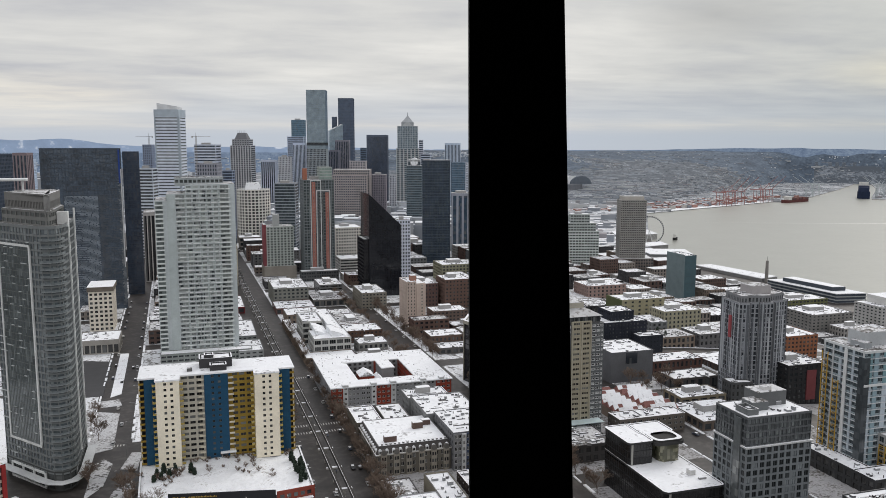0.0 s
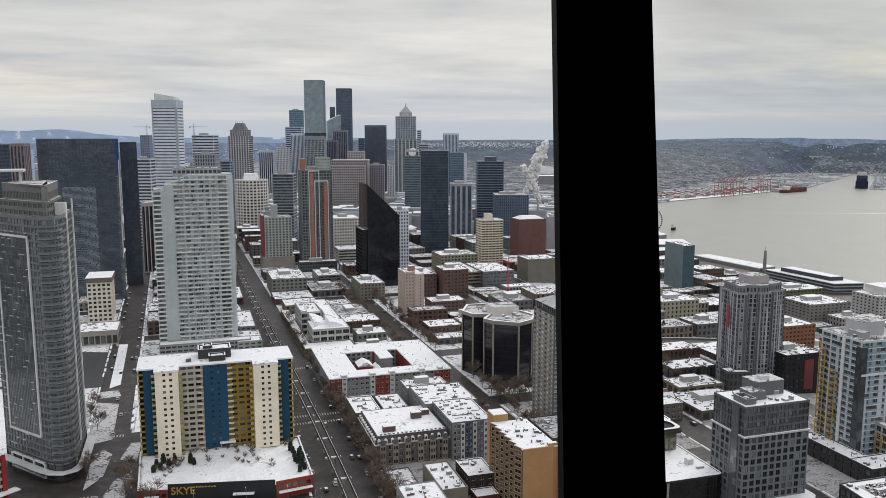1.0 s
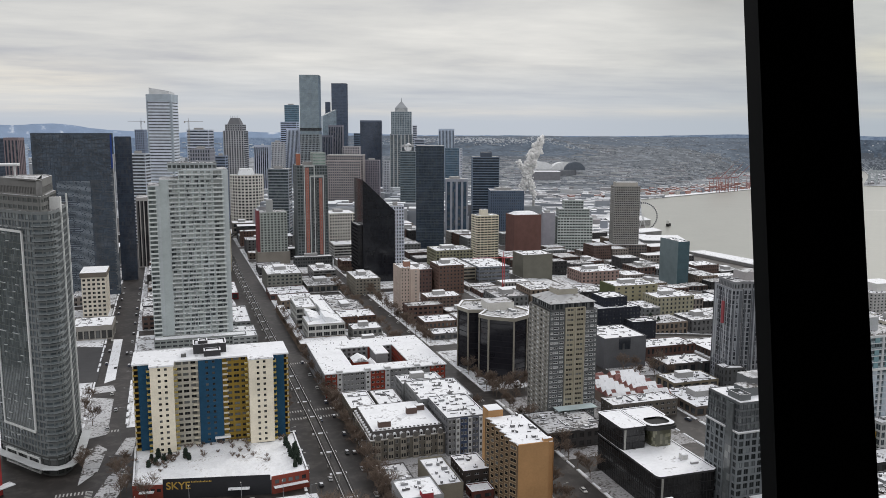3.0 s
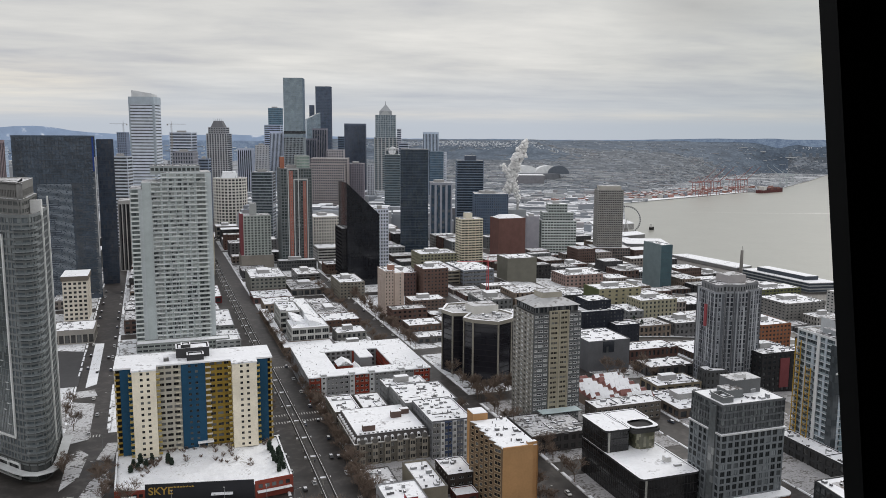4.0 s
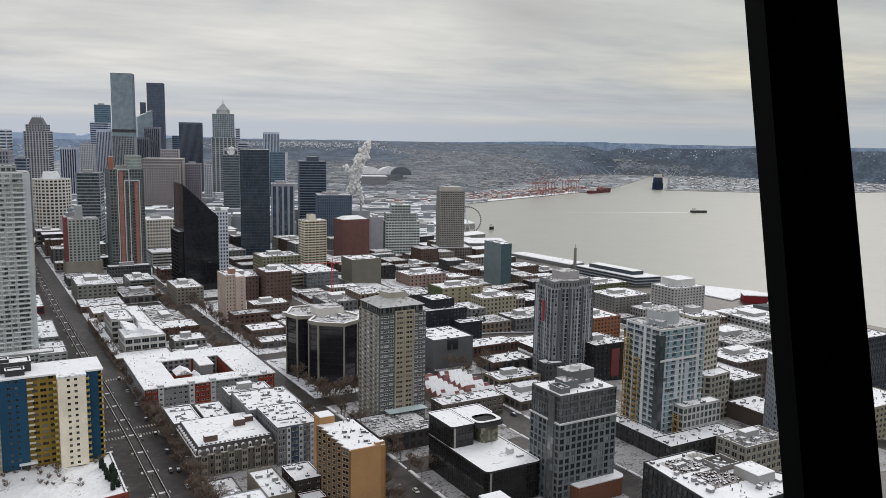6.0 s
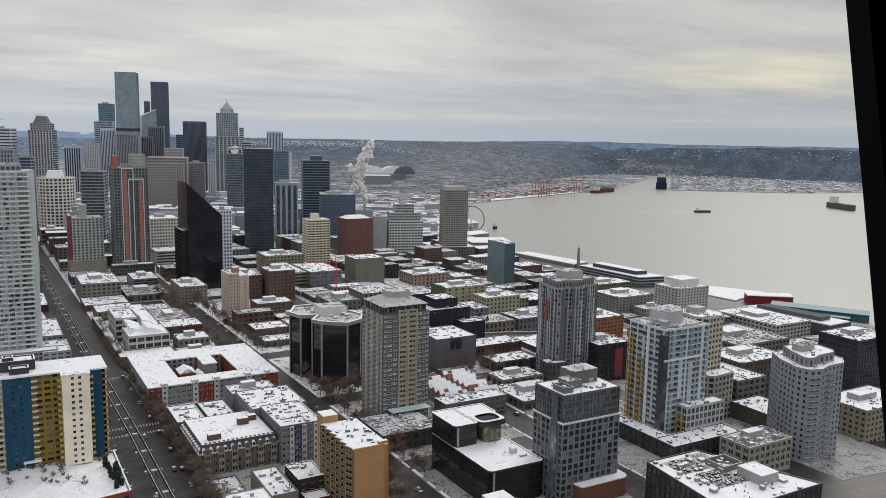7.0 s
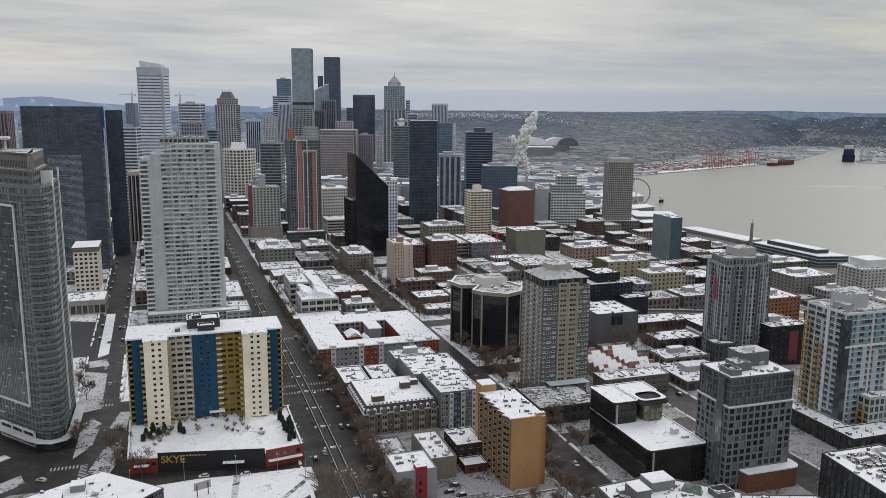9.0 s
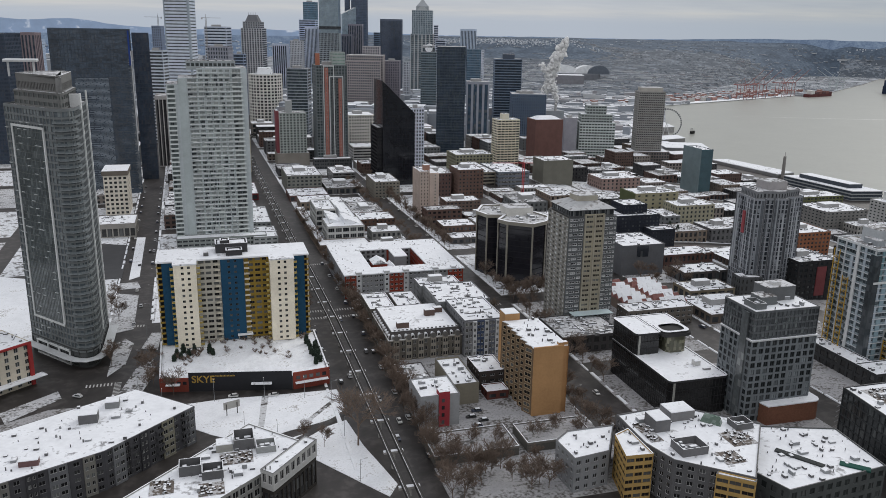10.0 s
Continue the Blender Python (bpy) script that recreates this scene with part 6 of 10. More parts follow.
def orange_hotel():
    """Narrow tower: blind ochre end wall, long side of ribbed bays with brown windows."""
    b = thing("hotel", "ochre narrow tower with blind end wall and ribbed window side", "building")
    USED.append((122, 142, 284, 330))
    ochre, rib = (0.41, 0.24, 0.115), (0.17, 0.118, 0.075)
    x0, x1, y0, y1, z1 = 124.4, 140.4, 286.6, 320, 30.4
    g = Geo()
    panel(g, (x1, y0), (0, 1), y1 - y0, -1, z1, openings(y1 - y0, 8, 1.5), [(0.9 + 2.7 * j, 2.4 + 2.7 * j) for j in range(11)], 0.3)
    part("side_wall", weld(g), wall_mat(ochre), b)
    g = Geo()
    g.box(x0 + 0.5, x1 - 2.2, y0, y0 + 0.7, -1, z1 + 0.7)
    part("end_wall", g, wall_mat(ochre), b, "blind ochre end wall")
    g = Geo()
    g.box(x1 - 2.19, x1 - 0.01, y0 + 0.9, y0 + 1.6, -1, z1 + 1.6)
    part("end_wall", g, wall_mat((0.395, 0.23, 0.11)), b)
    g = Geo()
    g.box(x0 + 1.0, x1 - 0.3, y0 + 1.61, y1, -1, z1)
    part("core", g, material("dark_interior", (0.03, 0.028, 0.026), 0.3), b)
    # long side: six saw-tooth bays turned towards the street corner
    bay = (y1 - y0 - 0.9) / 6
    cols = None
    for i in range(6):
        ya = y1 - bay * i
        p, q = Vector((x0 - 1.5, ya)), Vector((x0 + 0.9, ya - bay))
        u, length = (q - p).normalized(), (q - p).length
        cols = [(0.8, length - 1.3)]
        g = Geo()
        panel(g, tuple(p), tuple(u), length, -1, z1 + 0.3, cols, [(0.5 + 2.72 * j, 2.4 + 2.72 * j) for j in range(11)], 0.3)
        g.prism([tuple(p), (x0 - 1.5, ya + 0.01), (x0 + 0.9, ya + 0.01)], -1, z1 + 0.3)
        part("window_bay", weld(g), wall_mat(rib), b, "brown saw-tooth bay")
        g = Geo()
        g.prism([tuple(p + Vector((0.45, 0.1))), tuple(q + Vector((0.45, 0.3))), (x0 + 1.0, ya - bay), (x0 + 1.0, ya)], -1, z1)
        part("bay_interior", g, material("dark_interior", (0.03, 0.028, 0.026), 0.3), b)
        g = Geo()
        g.prism([tuple(p + Vector((0.3, 0))), tuple(q), (x0 + 1.2, ya - bay), (x0 + 1.2, ya)], z1 + 0.31, z1 + 0.6 + 0.1 * (i % 2))
        part("bay_snow", g, ROOF_SNOW, b)
        me = window_mesh(cols[0][1] - cols[0][0], 1.9, pane_mat((0.03, 0.028, 0.026)), wall_mat((0.38, 0.30, 0.20)), 1, 0.26)
        for j in range(11):
            for sa, _ in cols:
                put_window(me, tuple(p), tuple(u), sa, -0.06, 0.5 + 2.72 * j, b)
    g = Geo()
    g.box(x0 + 0.3, x1 - 0.2, y0 + 0.8, y1, z1 + 0.02, z1 + 0.5)
    part("snow_cover", g, ROOF_SNOW, b, "uneven snow on the roof")
    roof_clutter(b, rect(x0 + 1, x1 - 1, y0 + 2, y1 - 1), z1 + 0.5, 3, 12)
    plant_box(b, 124.6, 131.5, 320.1, 327.5, -1, 34.0, ochre, "stair_tower", "ochre stair tower")
    plant_box(b, 136.2, 140.2, 287.6, 289.4, z1 + 0.4, z1 + 1.5, ochre, "parapet_step")


orange_hotel()

b = block("office_building", "pale grey box with a crimson stair strip", rect(76.7, 93.4, 288, 306), 0, 13.3, 4, style="plain", wall=(0.42, 0.43, 0.445), gear=2, big=False)
plant_box(b, 84.5, 89.0, 287.2, 291.5, -0.5, 15.6, (0.30, 0.045, 0.055), "stair_strip", "crimson stair strip")
for j in range(4):
    g = Geo()
    g.box(85.6, 86.8, 287.1, 287.19, 1.5 + 3.2 * j, 3.1 + 3.2 * j)
    part("window", g, pane_mat((0.04, 0.04, 0.045)), b)
g = Geo()
g.box(76.8, 84.4, 287.86, 287.99, 0, 13.0)
part("dark_panel", g, wall_mat((0.30, 0.31, 0.325)), b)
block("warehouse", "tan brick box with a snowy walled roof", rect(96, 107.5, 304.5, 334), 0, 8.8, 2, style="plain", wall=(0.30, 0.275, 0.22), gear=7, big=False, parapet=1.2)
block("apartment_building", "dark brown brick block with a flat snowy roof", rect(111.7, 124.2, 316.3, 334), 0, 8.4, 3, wall=(0.075, 0.062, 0.058), bay=3.6, pier=2.0, span=1.7, windows=True, gear=2, big=False)
block("shop_building", "low roofless-looking brown block with patchy snow", rect(77.5, 91.5, 321, 342), 0, 4.6, 1, wall=(0.14, 0.12, 0.11), bay=4, gear=5, big=False, snow=PATCHY)
block("shop_building", "small dark red porch block under snow", rect(112, 122, 306, 314), 0, 3.4, 1, wall=(0.16, 0.06, 0.05), bay=4, gear=0)


def parking_deck(x0, x1, y0, y1):
    b = thing("parking_deck", "concrete parking deck with trodden snow behind a low wall", "parking deck")
    USED.append((x0, x1, y0, y1))
    g = Geo()
    g.box(x0, x1, y0, y1, -1, 3.6)
    part("body", g, wall_mat((0.12, 0.115, 0.105)), b)
    g = Geo()
    ring(g, rect(x0 - 0.1, x1 + 0.1, y0 - 0.1, y1 + 0.1), rect(x0 + 0.3, x1 - 0.3, y0 + 0.3, y1 - 0.3), 3.3, 4.3, 0, 1)
    part("parapet", g, [wall_mat((0.17, 0.16, 0.145)), ROOF_SNOW], b)
    g = Geo()
    g.box(x0 + 0.31, x1 - 0.31, y0 + 0.31, y1 - 0.31, 3.5, 3.75)
    part("snow_cover", g, THIN, b, "patchy trodden snow")


parking_deck(74.5, 108, 258, 276)
parking_deck(112, 140, 259, 275)


def beige_grey_tower():
    """Twenty-four storeys: grey fields with white windows, a beige field in the middle of the front, hipped roof."""
    b = thing("apartment_tower", "grey tower with a beige middle field and hipped top", "tower")
    USED.append((165, 209, 344, 404))
    grey, beige = (0.115, 0.124, 0.13), (0.33, 0.305, 0.235)
    z0, z1, n = 6.0, 62.6, 22
    dark = (0.04, 0.045, 0.05)
    core = Geo()
    core.box(180.7, 207.7, 376.8, 403, -1, z1)
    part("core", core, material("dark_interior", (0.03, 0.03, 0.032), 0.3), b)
    pale = (0.5, 0.52, 0.53)
    section(b, 180.2, 189.19, 376.4, -1, z1, n + 2, [(0.7, 2.1), (2.5, 5.4), (6.0, 8.4)], grey, dark, sill=0.28, head=0.78, thick=0.39, trim=(0.72, 0.73, 0.74), blind=pale, fw=0.2)
    section(b, 189.2, 200.6, 375.8, -1, z1 + 1.6, n + 2, [(1.0, 2.6), (2.8, 4.6), (6.7, 8.5), (8.7, 10.3)], beige, (0.025, 0.026, 0.028), sill=0.30, head=0.78, thick=0.99, trim=(0.36, 0.33, 0.27))
    section(b, 200.61, 208.2, 376.4, -1, z1, n + 2, [(0.8, 2.8), (3.3, 5.6), (6.1, 7.2)], grey, dark, sill=0.28, head=0.78, thick=0.39, trim=(0.72, 0.73, 0.74), blind=pale, fw=0.2)
    g = Geo()
    fh = (z1 + 1) / (n + 2)
    across = [(0.8, 3.0), (4.0, 6.4), (7.6, 9.4), (10.4, 13.4), (15.0, 17.2), (18.2, 20.4), (21.4, 22.8), (23.8, 25.4)]
    up = [(-1 + fh * (j + 0.28), -1 + fh * (j + 0.80)) for j in range(n + 2)]
    panel(g, (180.2, 403), (0, -1), 26.5, -1, z1, across, up, 0.4)
    part("side_wall", weld(g), wall_mat((0.25, 0.245, 0.225)), b)
    for x in (189.25, 194.75, 200.05):
        g = Geo()
        g.box(x, x + 0.5, 375.3, 375.79, -1, z1 + 1.6)
        part("pilaster", g, wall_mat((0.38, 0.355, 0.29)), b)
    for sa, sb in across[1::2]:
        me = window_mesh(sb - sa, up[0][1] - up[0][0], pane_mat((0.30, 0.32, 0.32), (0.66, 0.68, 0.68)), wall_mat((0.72, 0.73, 0.73)), 1, 0.18)
        for za, zb in up:
            put_window(me, (180.2, 403), (0, -1), sa, -0.2, za, b)
    g = Geo()
    panel(g, (208.2, 376.5), (0, 1), 26.5, -1, z1, across, up, 0.4)
    part("side_wall", weld(g), wall_mat(grey), b)
    # top storeys and the hipped roof
    block("", "", rect(181.6, 206.8, 378, 402), z1, 66.3, 1, wall=(0.16, 0.165, 0.17), bay=2.6, pier=0.5, span=0.9, gear=0, parapet=0.2, into=b, blind=(0.4, 0.42, 0.43))
    g = Geo()
    g.prism(rect(180.6, 207.8, 377, 403), 66.4, 69.3, 0, rect(188, 202, 385, 397))
    part("hipped_roof", g, material("thin_roof_snow", (0.42, 0.43, 0.44), 0.7, stain=0.3, grain=0.4, tint2=(0.15, 0.14, 0.135)), b, "hipped roof with thin snow")
    plant_box(b, 189, 201, 386, 396, 68.9, 72.2, (0.38, 0.36, 0.31), "roof_storey")
    # podium with a glass canopy
    block("", "", rect(165.5, 199, 345, 375.5), 0, 8.5, 2, wall=(0.085, 0.08, 0.08), glass=(0.03, 0.03, 0.03), bay=4, gear=3, into=b, big=False, snow=PATCHY)
    g = Geo()
    g.box(183, 206, 369, 375.6, 10.4, 10.7)
    part("canopy", g, material("frosted_glass_canopy", (0.50, 0.60, 0.62), 0.35), b, "pale blue glass canopy")


beige_grey_tower()


def black_octagon():
    """Two linked black glass drums with pale concrete edges."""
    b = thing("office_building", "black glass office drums with pale concrete edges", "building")
    USED.append((162, 216, 450, 512))
    front = [(175.1, 469), (178.9, 461.5), (192.2, 451.5), (203.9, 457.5), (211.2, 470), (207.3, 484), (189.4, 488)]
    back = [(169.6, 495), (172.9, 483), (183.0, 480.5), (194.9, 484), (200.8, 497), (195.4, 512), (178.8, 512)]
    stone = wall_mat((0.27, 0.255, 0.22))
    for poly in (back, front):
        g = Geo()
        g.prism(inset(poly, 0.7), -1, 40)
        part("glazing", g, glass_mat((0.014, 0.014, 0.019), (3, 3, 3.6), (0.02, 0.02, 0.026)), b)
        for j in range(1, 11):
            g = Geo()
            ring(g, inset(poly, 0.62), inset(poly, 0.9), 3.65 * j - 0.2, 3.65 * j + 0.2)
            part("floor_band", g, wall_mat((0.02, 0.02, 0.024)), b)
        for i, p in enumerate(poly):
            q = inset(poly, 1.0)[i]
            a, c = Vector(poly[i - 1]), Vector(poly[(i + 1) % len(poly)])
            u, v = (a - Vector(p)).normalized(), (c - Vector(p)).normalized()
            g = Geo()
            g.prism([tuple(Vector(p) + 0.7 * u), p, tuple(Vector(p) + 0.7 * v), q], -1, 39)
            part("edge_column", g, stone, b, "pale concrete edge column")
        g = Geo()
        ring(g, inset(poly, -0.2), inset(poly, 1.4), 38.9, 41.2, 0, 1)
        part("parapet", g, [stone, ROOF_SNOW], b, "pale concrete roof edge with snow")
        g = Geo()
        g.prism(inset(poly, 1.45), 39.8, 40.3)
        part("snow_cover", g, PATCHY, b, "patchy snow on the roof")
        roof_gear(b, inset(poly, 6), 40.2, len(poly[0]) + int(poly[0][0]), 14, (0.45, 0.45, 0.44), False)
    plant_box(b, 185, 203, 478, 492, 40, 45.5, (0.60, 0.59, 0.56), "plant_room", "cream rooftop plant room")


black_octagon()


def black_glass_office():
    """Two-step black glass block with rounded corners and snow roofs, a glass drum in the notch."""
    b = thing("office_building", "black glass office block in two steps with snowy roofs", "building")
    USED.append((178, 209, 268, 324))

    def rounded(x0, x1, y0, y1, r):
        out = []
        for cx, cy, a0 in ((x0 + r, y0 + r, 180), (x1 - r, y0 + r, 270), (x1 - r, y1 - r, 0), (x0 + r, y1 - r, 90)):
            out += [(cx + r * math.cos(radians(a0 + 30 * k)), cy + r * math.sin(radians(a0 + 30 * k))) for k in range(4)]
        return out
    lowp, topp = rounded(180, 208.3, 270.5, 322.5, 2), [*rounded(180, 192.5, 300, 322.5, 1.6)]
    back = rounded(191, 208.3, 309, 322.6, 1.6)
    for poly, za, zb, n in ((lowp, 0, 16.2, 4), (topp, 16.2, 26.2, 3), (back, 16.2, 26.1, 3)):
        g = Geo()
        g.prism(poly, za - 1, zb)
        part("glazing", g, glass_mat((0.012, 0.012, 0.013), (1.5, 1.5, 3.3), (0.02, 0.02, 0.02)), b)
        fh = (zb - za) / n
        for j in range(n + 1):
            g = Geo()
            z = min(za + fh * j, zb - 0.15)
            ring(g, inset(poly, -0.10), inset(poly, 0.3), z - 0.15, z + 0.15)
            part("floor_band", g, wall_mat((0.03, 0.03, 0.032)), b)
        g = Geo()
        for p, u, length in sides(poly):
            for k in range(int(length / 1.6)):
                g.obox(p, u, 0.8 + 1.6 * k, 0.88 + 1.6 * k, 0.0, 0.1, za, zb - 0.2)
        part("mullion_grid", g, wall_mat((0.05, 0.05, 0.052)), b)
        g = Geo()
        ring(g, inset(poly, -0.2), inset(poly, 0.6), zb - 0.2, zb + 0.7, 0, 1)
        part("parapet", g, [wall_mat((0.045, 0.045, 0.047)), ROOF_SNOW], b)
        g = Geo()
        g.prism(inset(poly, 0.62), zb - 0.05, zb + 0.45)
        part("snow_cover", g, ROOF_SNOW, b, "smooth snow on the roof")
    g = Geo()
    g.prism(rounded(195.5, 206, 299, 309.2, 3), 16.3, 24.5)
    part("glass_drum", g, glass_mat((0.10, 0.10, 0.07), (1.4, 1.4, 1.6), (0.36, 0.35, 0.25)), b, "rounded drum of yellowish glass")
    g = Geo()
    g.prism(rounded(192.4, 207.8, 298, 311, 3), 24.6, 26.0)
    part("drum_roof", g, wall_mat((0.05, 0.05, 0.05)), b)
    g = Geo()
    ring(g, rounded(193, 207.2, 298.6, 310.4, 3), rounded(194.6, 205.6, 300.2, 308.8, 3), 26.0, 26.9, 0, 1)
    part("drum_rim", g, [wall_mat((0.05, 0.05, 0.05)), ROOF_SNOW], b)
    plant_box(b, 200, 202.5, 283, 286, 16.5, 18.7, (0.55, 0.55, 0.54), "roof_unit", "white roof unit")
    plant_box(b, 201, 204.5, 278, 279.2, 16.5, 17.4, (0.3, 0.3, 0.3), "roof_unit")
    g = Geo()
    for poly, za, zb in ((lowp, 0, 16.0), (topp, 16, 26)):
        g = Geo()
        p = poly[3]
        g.box(p[0] - 0.5, p[0] + 0.5, p[1] - 0.25, p[1] - 0.11, za, zb)
        part("corner_strip", g, material("bright_corner_glass", (0.30, 0.30, 0.28), 0.15), b, "bright corner strip")


black_glass_office()


def grey_hotel():
    """Seventeen storeys of dark grey panels, glazed top storeys above a white ledge, curved brick base."""
    b = thing("hotel", "dark grey hotel with glazed top storeys and curved brick base", "building")
    USED.append((207, 244, 250, 281))
    tint = (0.165, 0.182, 0.195)
    block("", "", rect(208.6, 240.4, 259, 280), 0, 36.4, 12, wall=tint, glass=(0.035, 0.04, 0.042), bay=3.2, pier=1.0, span=0.8, windows=True, gear=0, roof=False, into=b, trim=(0.09, 0.10, 0.11), blind=(0.30, 0.33, 0.35), bars=1)
    g = Geo()
    ring(g, rect(208.2, 240.8, 258.5, 280.4), rect(209.4, 239.6, 259.8, 279.4), 36.41, 37.0, 0, 1)
    part("ledge", g, [wall_mat((0.5, 0.51, 0.52)), ROOF_SNOW], b, "white ledge")
    block("", "", rect(208.9, 240.1, 259.4, 279.8), 37.0, 48.6, 4, wall=(0.155, 0.166, 0.177), glass=(0.06, 0.067, 0.073), bay=1.9, pier=0.25, span=0.7, gear=8, into=b, blind=(0.24, 0.27, 0.27), big=False, parapet=0.6)
    screen_box(b, 211, 216, 262, 270, 48.9, 2.6, (0.15, 0.16, 0.165), 3)
    plant_box(b, 216.2, 224, 266, 273, 48.8, 52.5, (0.14, 0.15, 0.155), "plant_room", "grey roof box")
    plant_box(b, 222, 236, 270, 279, 48.8, 55.0, (0.13, 0.135, 0.14), "plant_room", "grey roof box")
    plant_box(b, 226, 230, 272, 275, 55.1, 56.4, (0.6, 0.6, 0.6), "roof_unit")
    # corner of glazed bays on the left side
    g = Geo()
    g.box(208.0, 208.58, 262.5, 266.5, 3, 48)
    part("glazed_corner", g, glass_mat((0.10, 0.11, 0.115), (2, 2, 3), (0.3, 0.32, 0.32)), b)
    arc = [(216, 259), (217, 254.5)] + [(240 + 3.5 * math.sin(radians(20 * k)), 254.2 + 3.5 - 3.5 * math.cos(radians(20 * k))) for k in range(5)] + [(243.5, 262)]
    g = Geo()
    g.prism(arc, -1, 8.4)
    part("curved_base", g, material("brown_brick", (0.17, 0.075, 0.045), 0.85, grain=1.2, spread=0.2), b, "curved brown brick base")
    g = Geo()
    g.prism(inset(arc, -0.15), 8.4, 8.9)
    part("base_snow", g, ROOF_SNOW, b)


grey_hotel()


def white_yellow_tower():
    """Tower of white slabs and pale blue glass, gold steel frames up its side, lower white wing and dark podium."""
    b = thing("apartment_tower", "white and glass tower with gold steel frames on its side", "tower")
    USED.append((277, 338, 264, 321))
    white = (0.56, 0.585, 0.60)
    core = Geo()
    core.box(292.0, 327.1, 290.0, 318.9, -2, 60.4)
    part("glazing", core, glass_mat((0.05, 0.065, 0.075), (1.8, 1.8, 3.1), (0.26, 0.32, 0.35)), b)
    zs = [-2 + 3.12 * j for j in range(20)]
    # white slab edges on every floor, panels and mullions between them
    for name, p, u, length, cols in (
            ("front", (291.6, 289.6), (1, 0), 35.9, [(3.6, 5.0, 0), (6.4, 9.2, 1), (12.6, 15.6, 0), (17.6, 19.0, 2), (20.6, 24.0, 0), (26.2, 27.6, 1), (29.8, 32.2, 2), (34.0, 35.9, 1)]),
            ("side", (291.6, 319), (0, -1), 29.4, [(0, 1.0, 2), (6.4, 7.4, 2), (11.2, 13.2, 0), (15.0, 16.4, 2), (20.6, 22.0, 0), (27.6, 28.6, 2)])):
        slab = Geo()
        slab.obox((0, 0), u, 0, length, -0.4, 0.12, 0, 0.38)
        sme = slab.mesh("floor_slab", wall_mat((0.54, 0.57, 0.60)))
        rail = Geo()
        rail.obox((0, 0), u, 0, length, -0.36, -0.3, 0.5, 1.25)
        rme = rail.mesh("spandrel", wall_mat((0.30, 0.36, 0.39)))
        for z in zs:
            put("floor_slab", sme, (*p, z), b)
            put("spandrel", rme, (*p, z), b)
        tints = ((0.42, 0.48, 0.54), (0.25, 0.34, 0.39), (0.52, 0.54, 0.56))
        for k, (sa, sb, t) in enumerate(cols):
            one = Geo()
            one.obox((0, 0), u, sa, sb, -0.38, 0.05, 0.47, 3.11)
            pme = one.mesh("panel", wall_mat(tints[t]))
            high = one.mesh("panel", wall_mat((0.17, 0.28, 0.31)))
            for j, z in enumerate(zs):
                if (j * 7 + k * 3) % 11 == 0 and t != 2:
                    continue
                put("panel", high if z > 42 and t == 0 and name == "front" else pme, (*p, z), b)
        for m in range(int(length / 2.1)):
            mull = Geo()
            mull.obox(p, u, 1.0 + 2.1 * m, 1.1 + 2.1 * m, -0.38, -0.2, -2, 60.4)
            part("mullion", mull, wall_mat((0.20, 0.22, 0.24)), b)
    g = Geo()
    g.obox((291.6, 289.6), (1, 0), -0.3, 30.5, 0.12, 0.8, 44.2, 45.2)
    part("ledge", g, [wall_mat((0.66, 0.68, 0.69))], b, "white ledge")
    for x, y, u, length in ((327.5, 289.6, (0, 1), 29.4), (327.5, 319, (-1, 0), 35.9)):
        g = Geo()
        panel(g, (x, y), u, length, -2, 60.5, openings(length, 7, 1.2), [(z + 0.6, z + 2.8) for z in zs], 0.4)
        part("rear_wall", weld(g), wall_mat(white), b)
    snow_roof(b, rect(291.6, 327.5, 289.6, 319), 60.5, 0.8, wall_mat(white))
    roof_clutter(b, rect(293, 326, 291, 318), 60.9, 5, 14)
    plant_box(b, 301, 316, 300, 312, 60.8, 67.5, (0.42, 0.44, 0.46), "plant_room", "pale grey plant room")
    plant_box(b, 297, 302, 296, 306, 60.8, 63.5, (0.30, 0.32, 0.34), "plant_room")
    # dark glass corner
    g = Geo()
    g.box(291.2, 294.6, 289.2, 293.5, 6, 58)
    part("glass_corner", g, glass_mat((0.05, 0.06, 0.068), (1.6, 1.6, 3.1), (0.09, 0.10, 0.11)), b, "dark glass corner")
    # gold frames on the side
    gold = material("gold_painted_steel", (0.46, 0.29, 0.035), 0.5, spread=0.1)
    for y0, z0, z1 in ((313.5, 0, 56), (305.0, 0, 44)):
        for y in (y0, y0 + 4.0):
            g = Geo()
            g.box(289.2, 289.6, y - 0.2, y + 0.2, z0, z1)
            part("frame_post", g, gold, b, "gold steel post")
        n = int((z1 - z0) / 3.12)
        g = Geo()
        g.box(289.2, 291.5, y0 + 0.2, y0 + 3.8, 0, 0.35)
        g2 = Geo()
        g2.box(289.25, 289.45, y0 + 0.2, y0 + 3.8, 1.1, 1.3)
        g2.box(289.25, 289.45, y0 + 0.2, y0 + 3.8, 0.36, 0.5)
        g2.box(289.25, 289.45, y0 + 1.9, y0 + 2.1, 0.5, 1.1)
        m1, m2 = g.mesh("balcony", wall_mat((0.10, 0.10, 0.105))), g2.mesh("rail", gold)
        for j in range(n):
            o = put("balcony", m1, (0, 0, z0 + 3.12 * j + 1.2), b)
            put("rail", m2, (0, 0, 0), o)
    g = Geo()
    for y in (301.5,):
        g.box(290.9, 291.55, y, y + 2.0, 4, 60)
    part("white_pier", g, wall_mat((0.62, 0.64, 0.65)), b, "white upright pier")
    block("", "", rect(304, 335.5, 281, 289.4), -2, 20, 6, wall=(0.60, 0.61, 0.61), glass=(0.07, 0.09, 0.10), bay=3.4, pier=1.0, span=0.9, gear=3, into=b, big=False, windows=True, trim=(0.3, 0.32, 0.33))
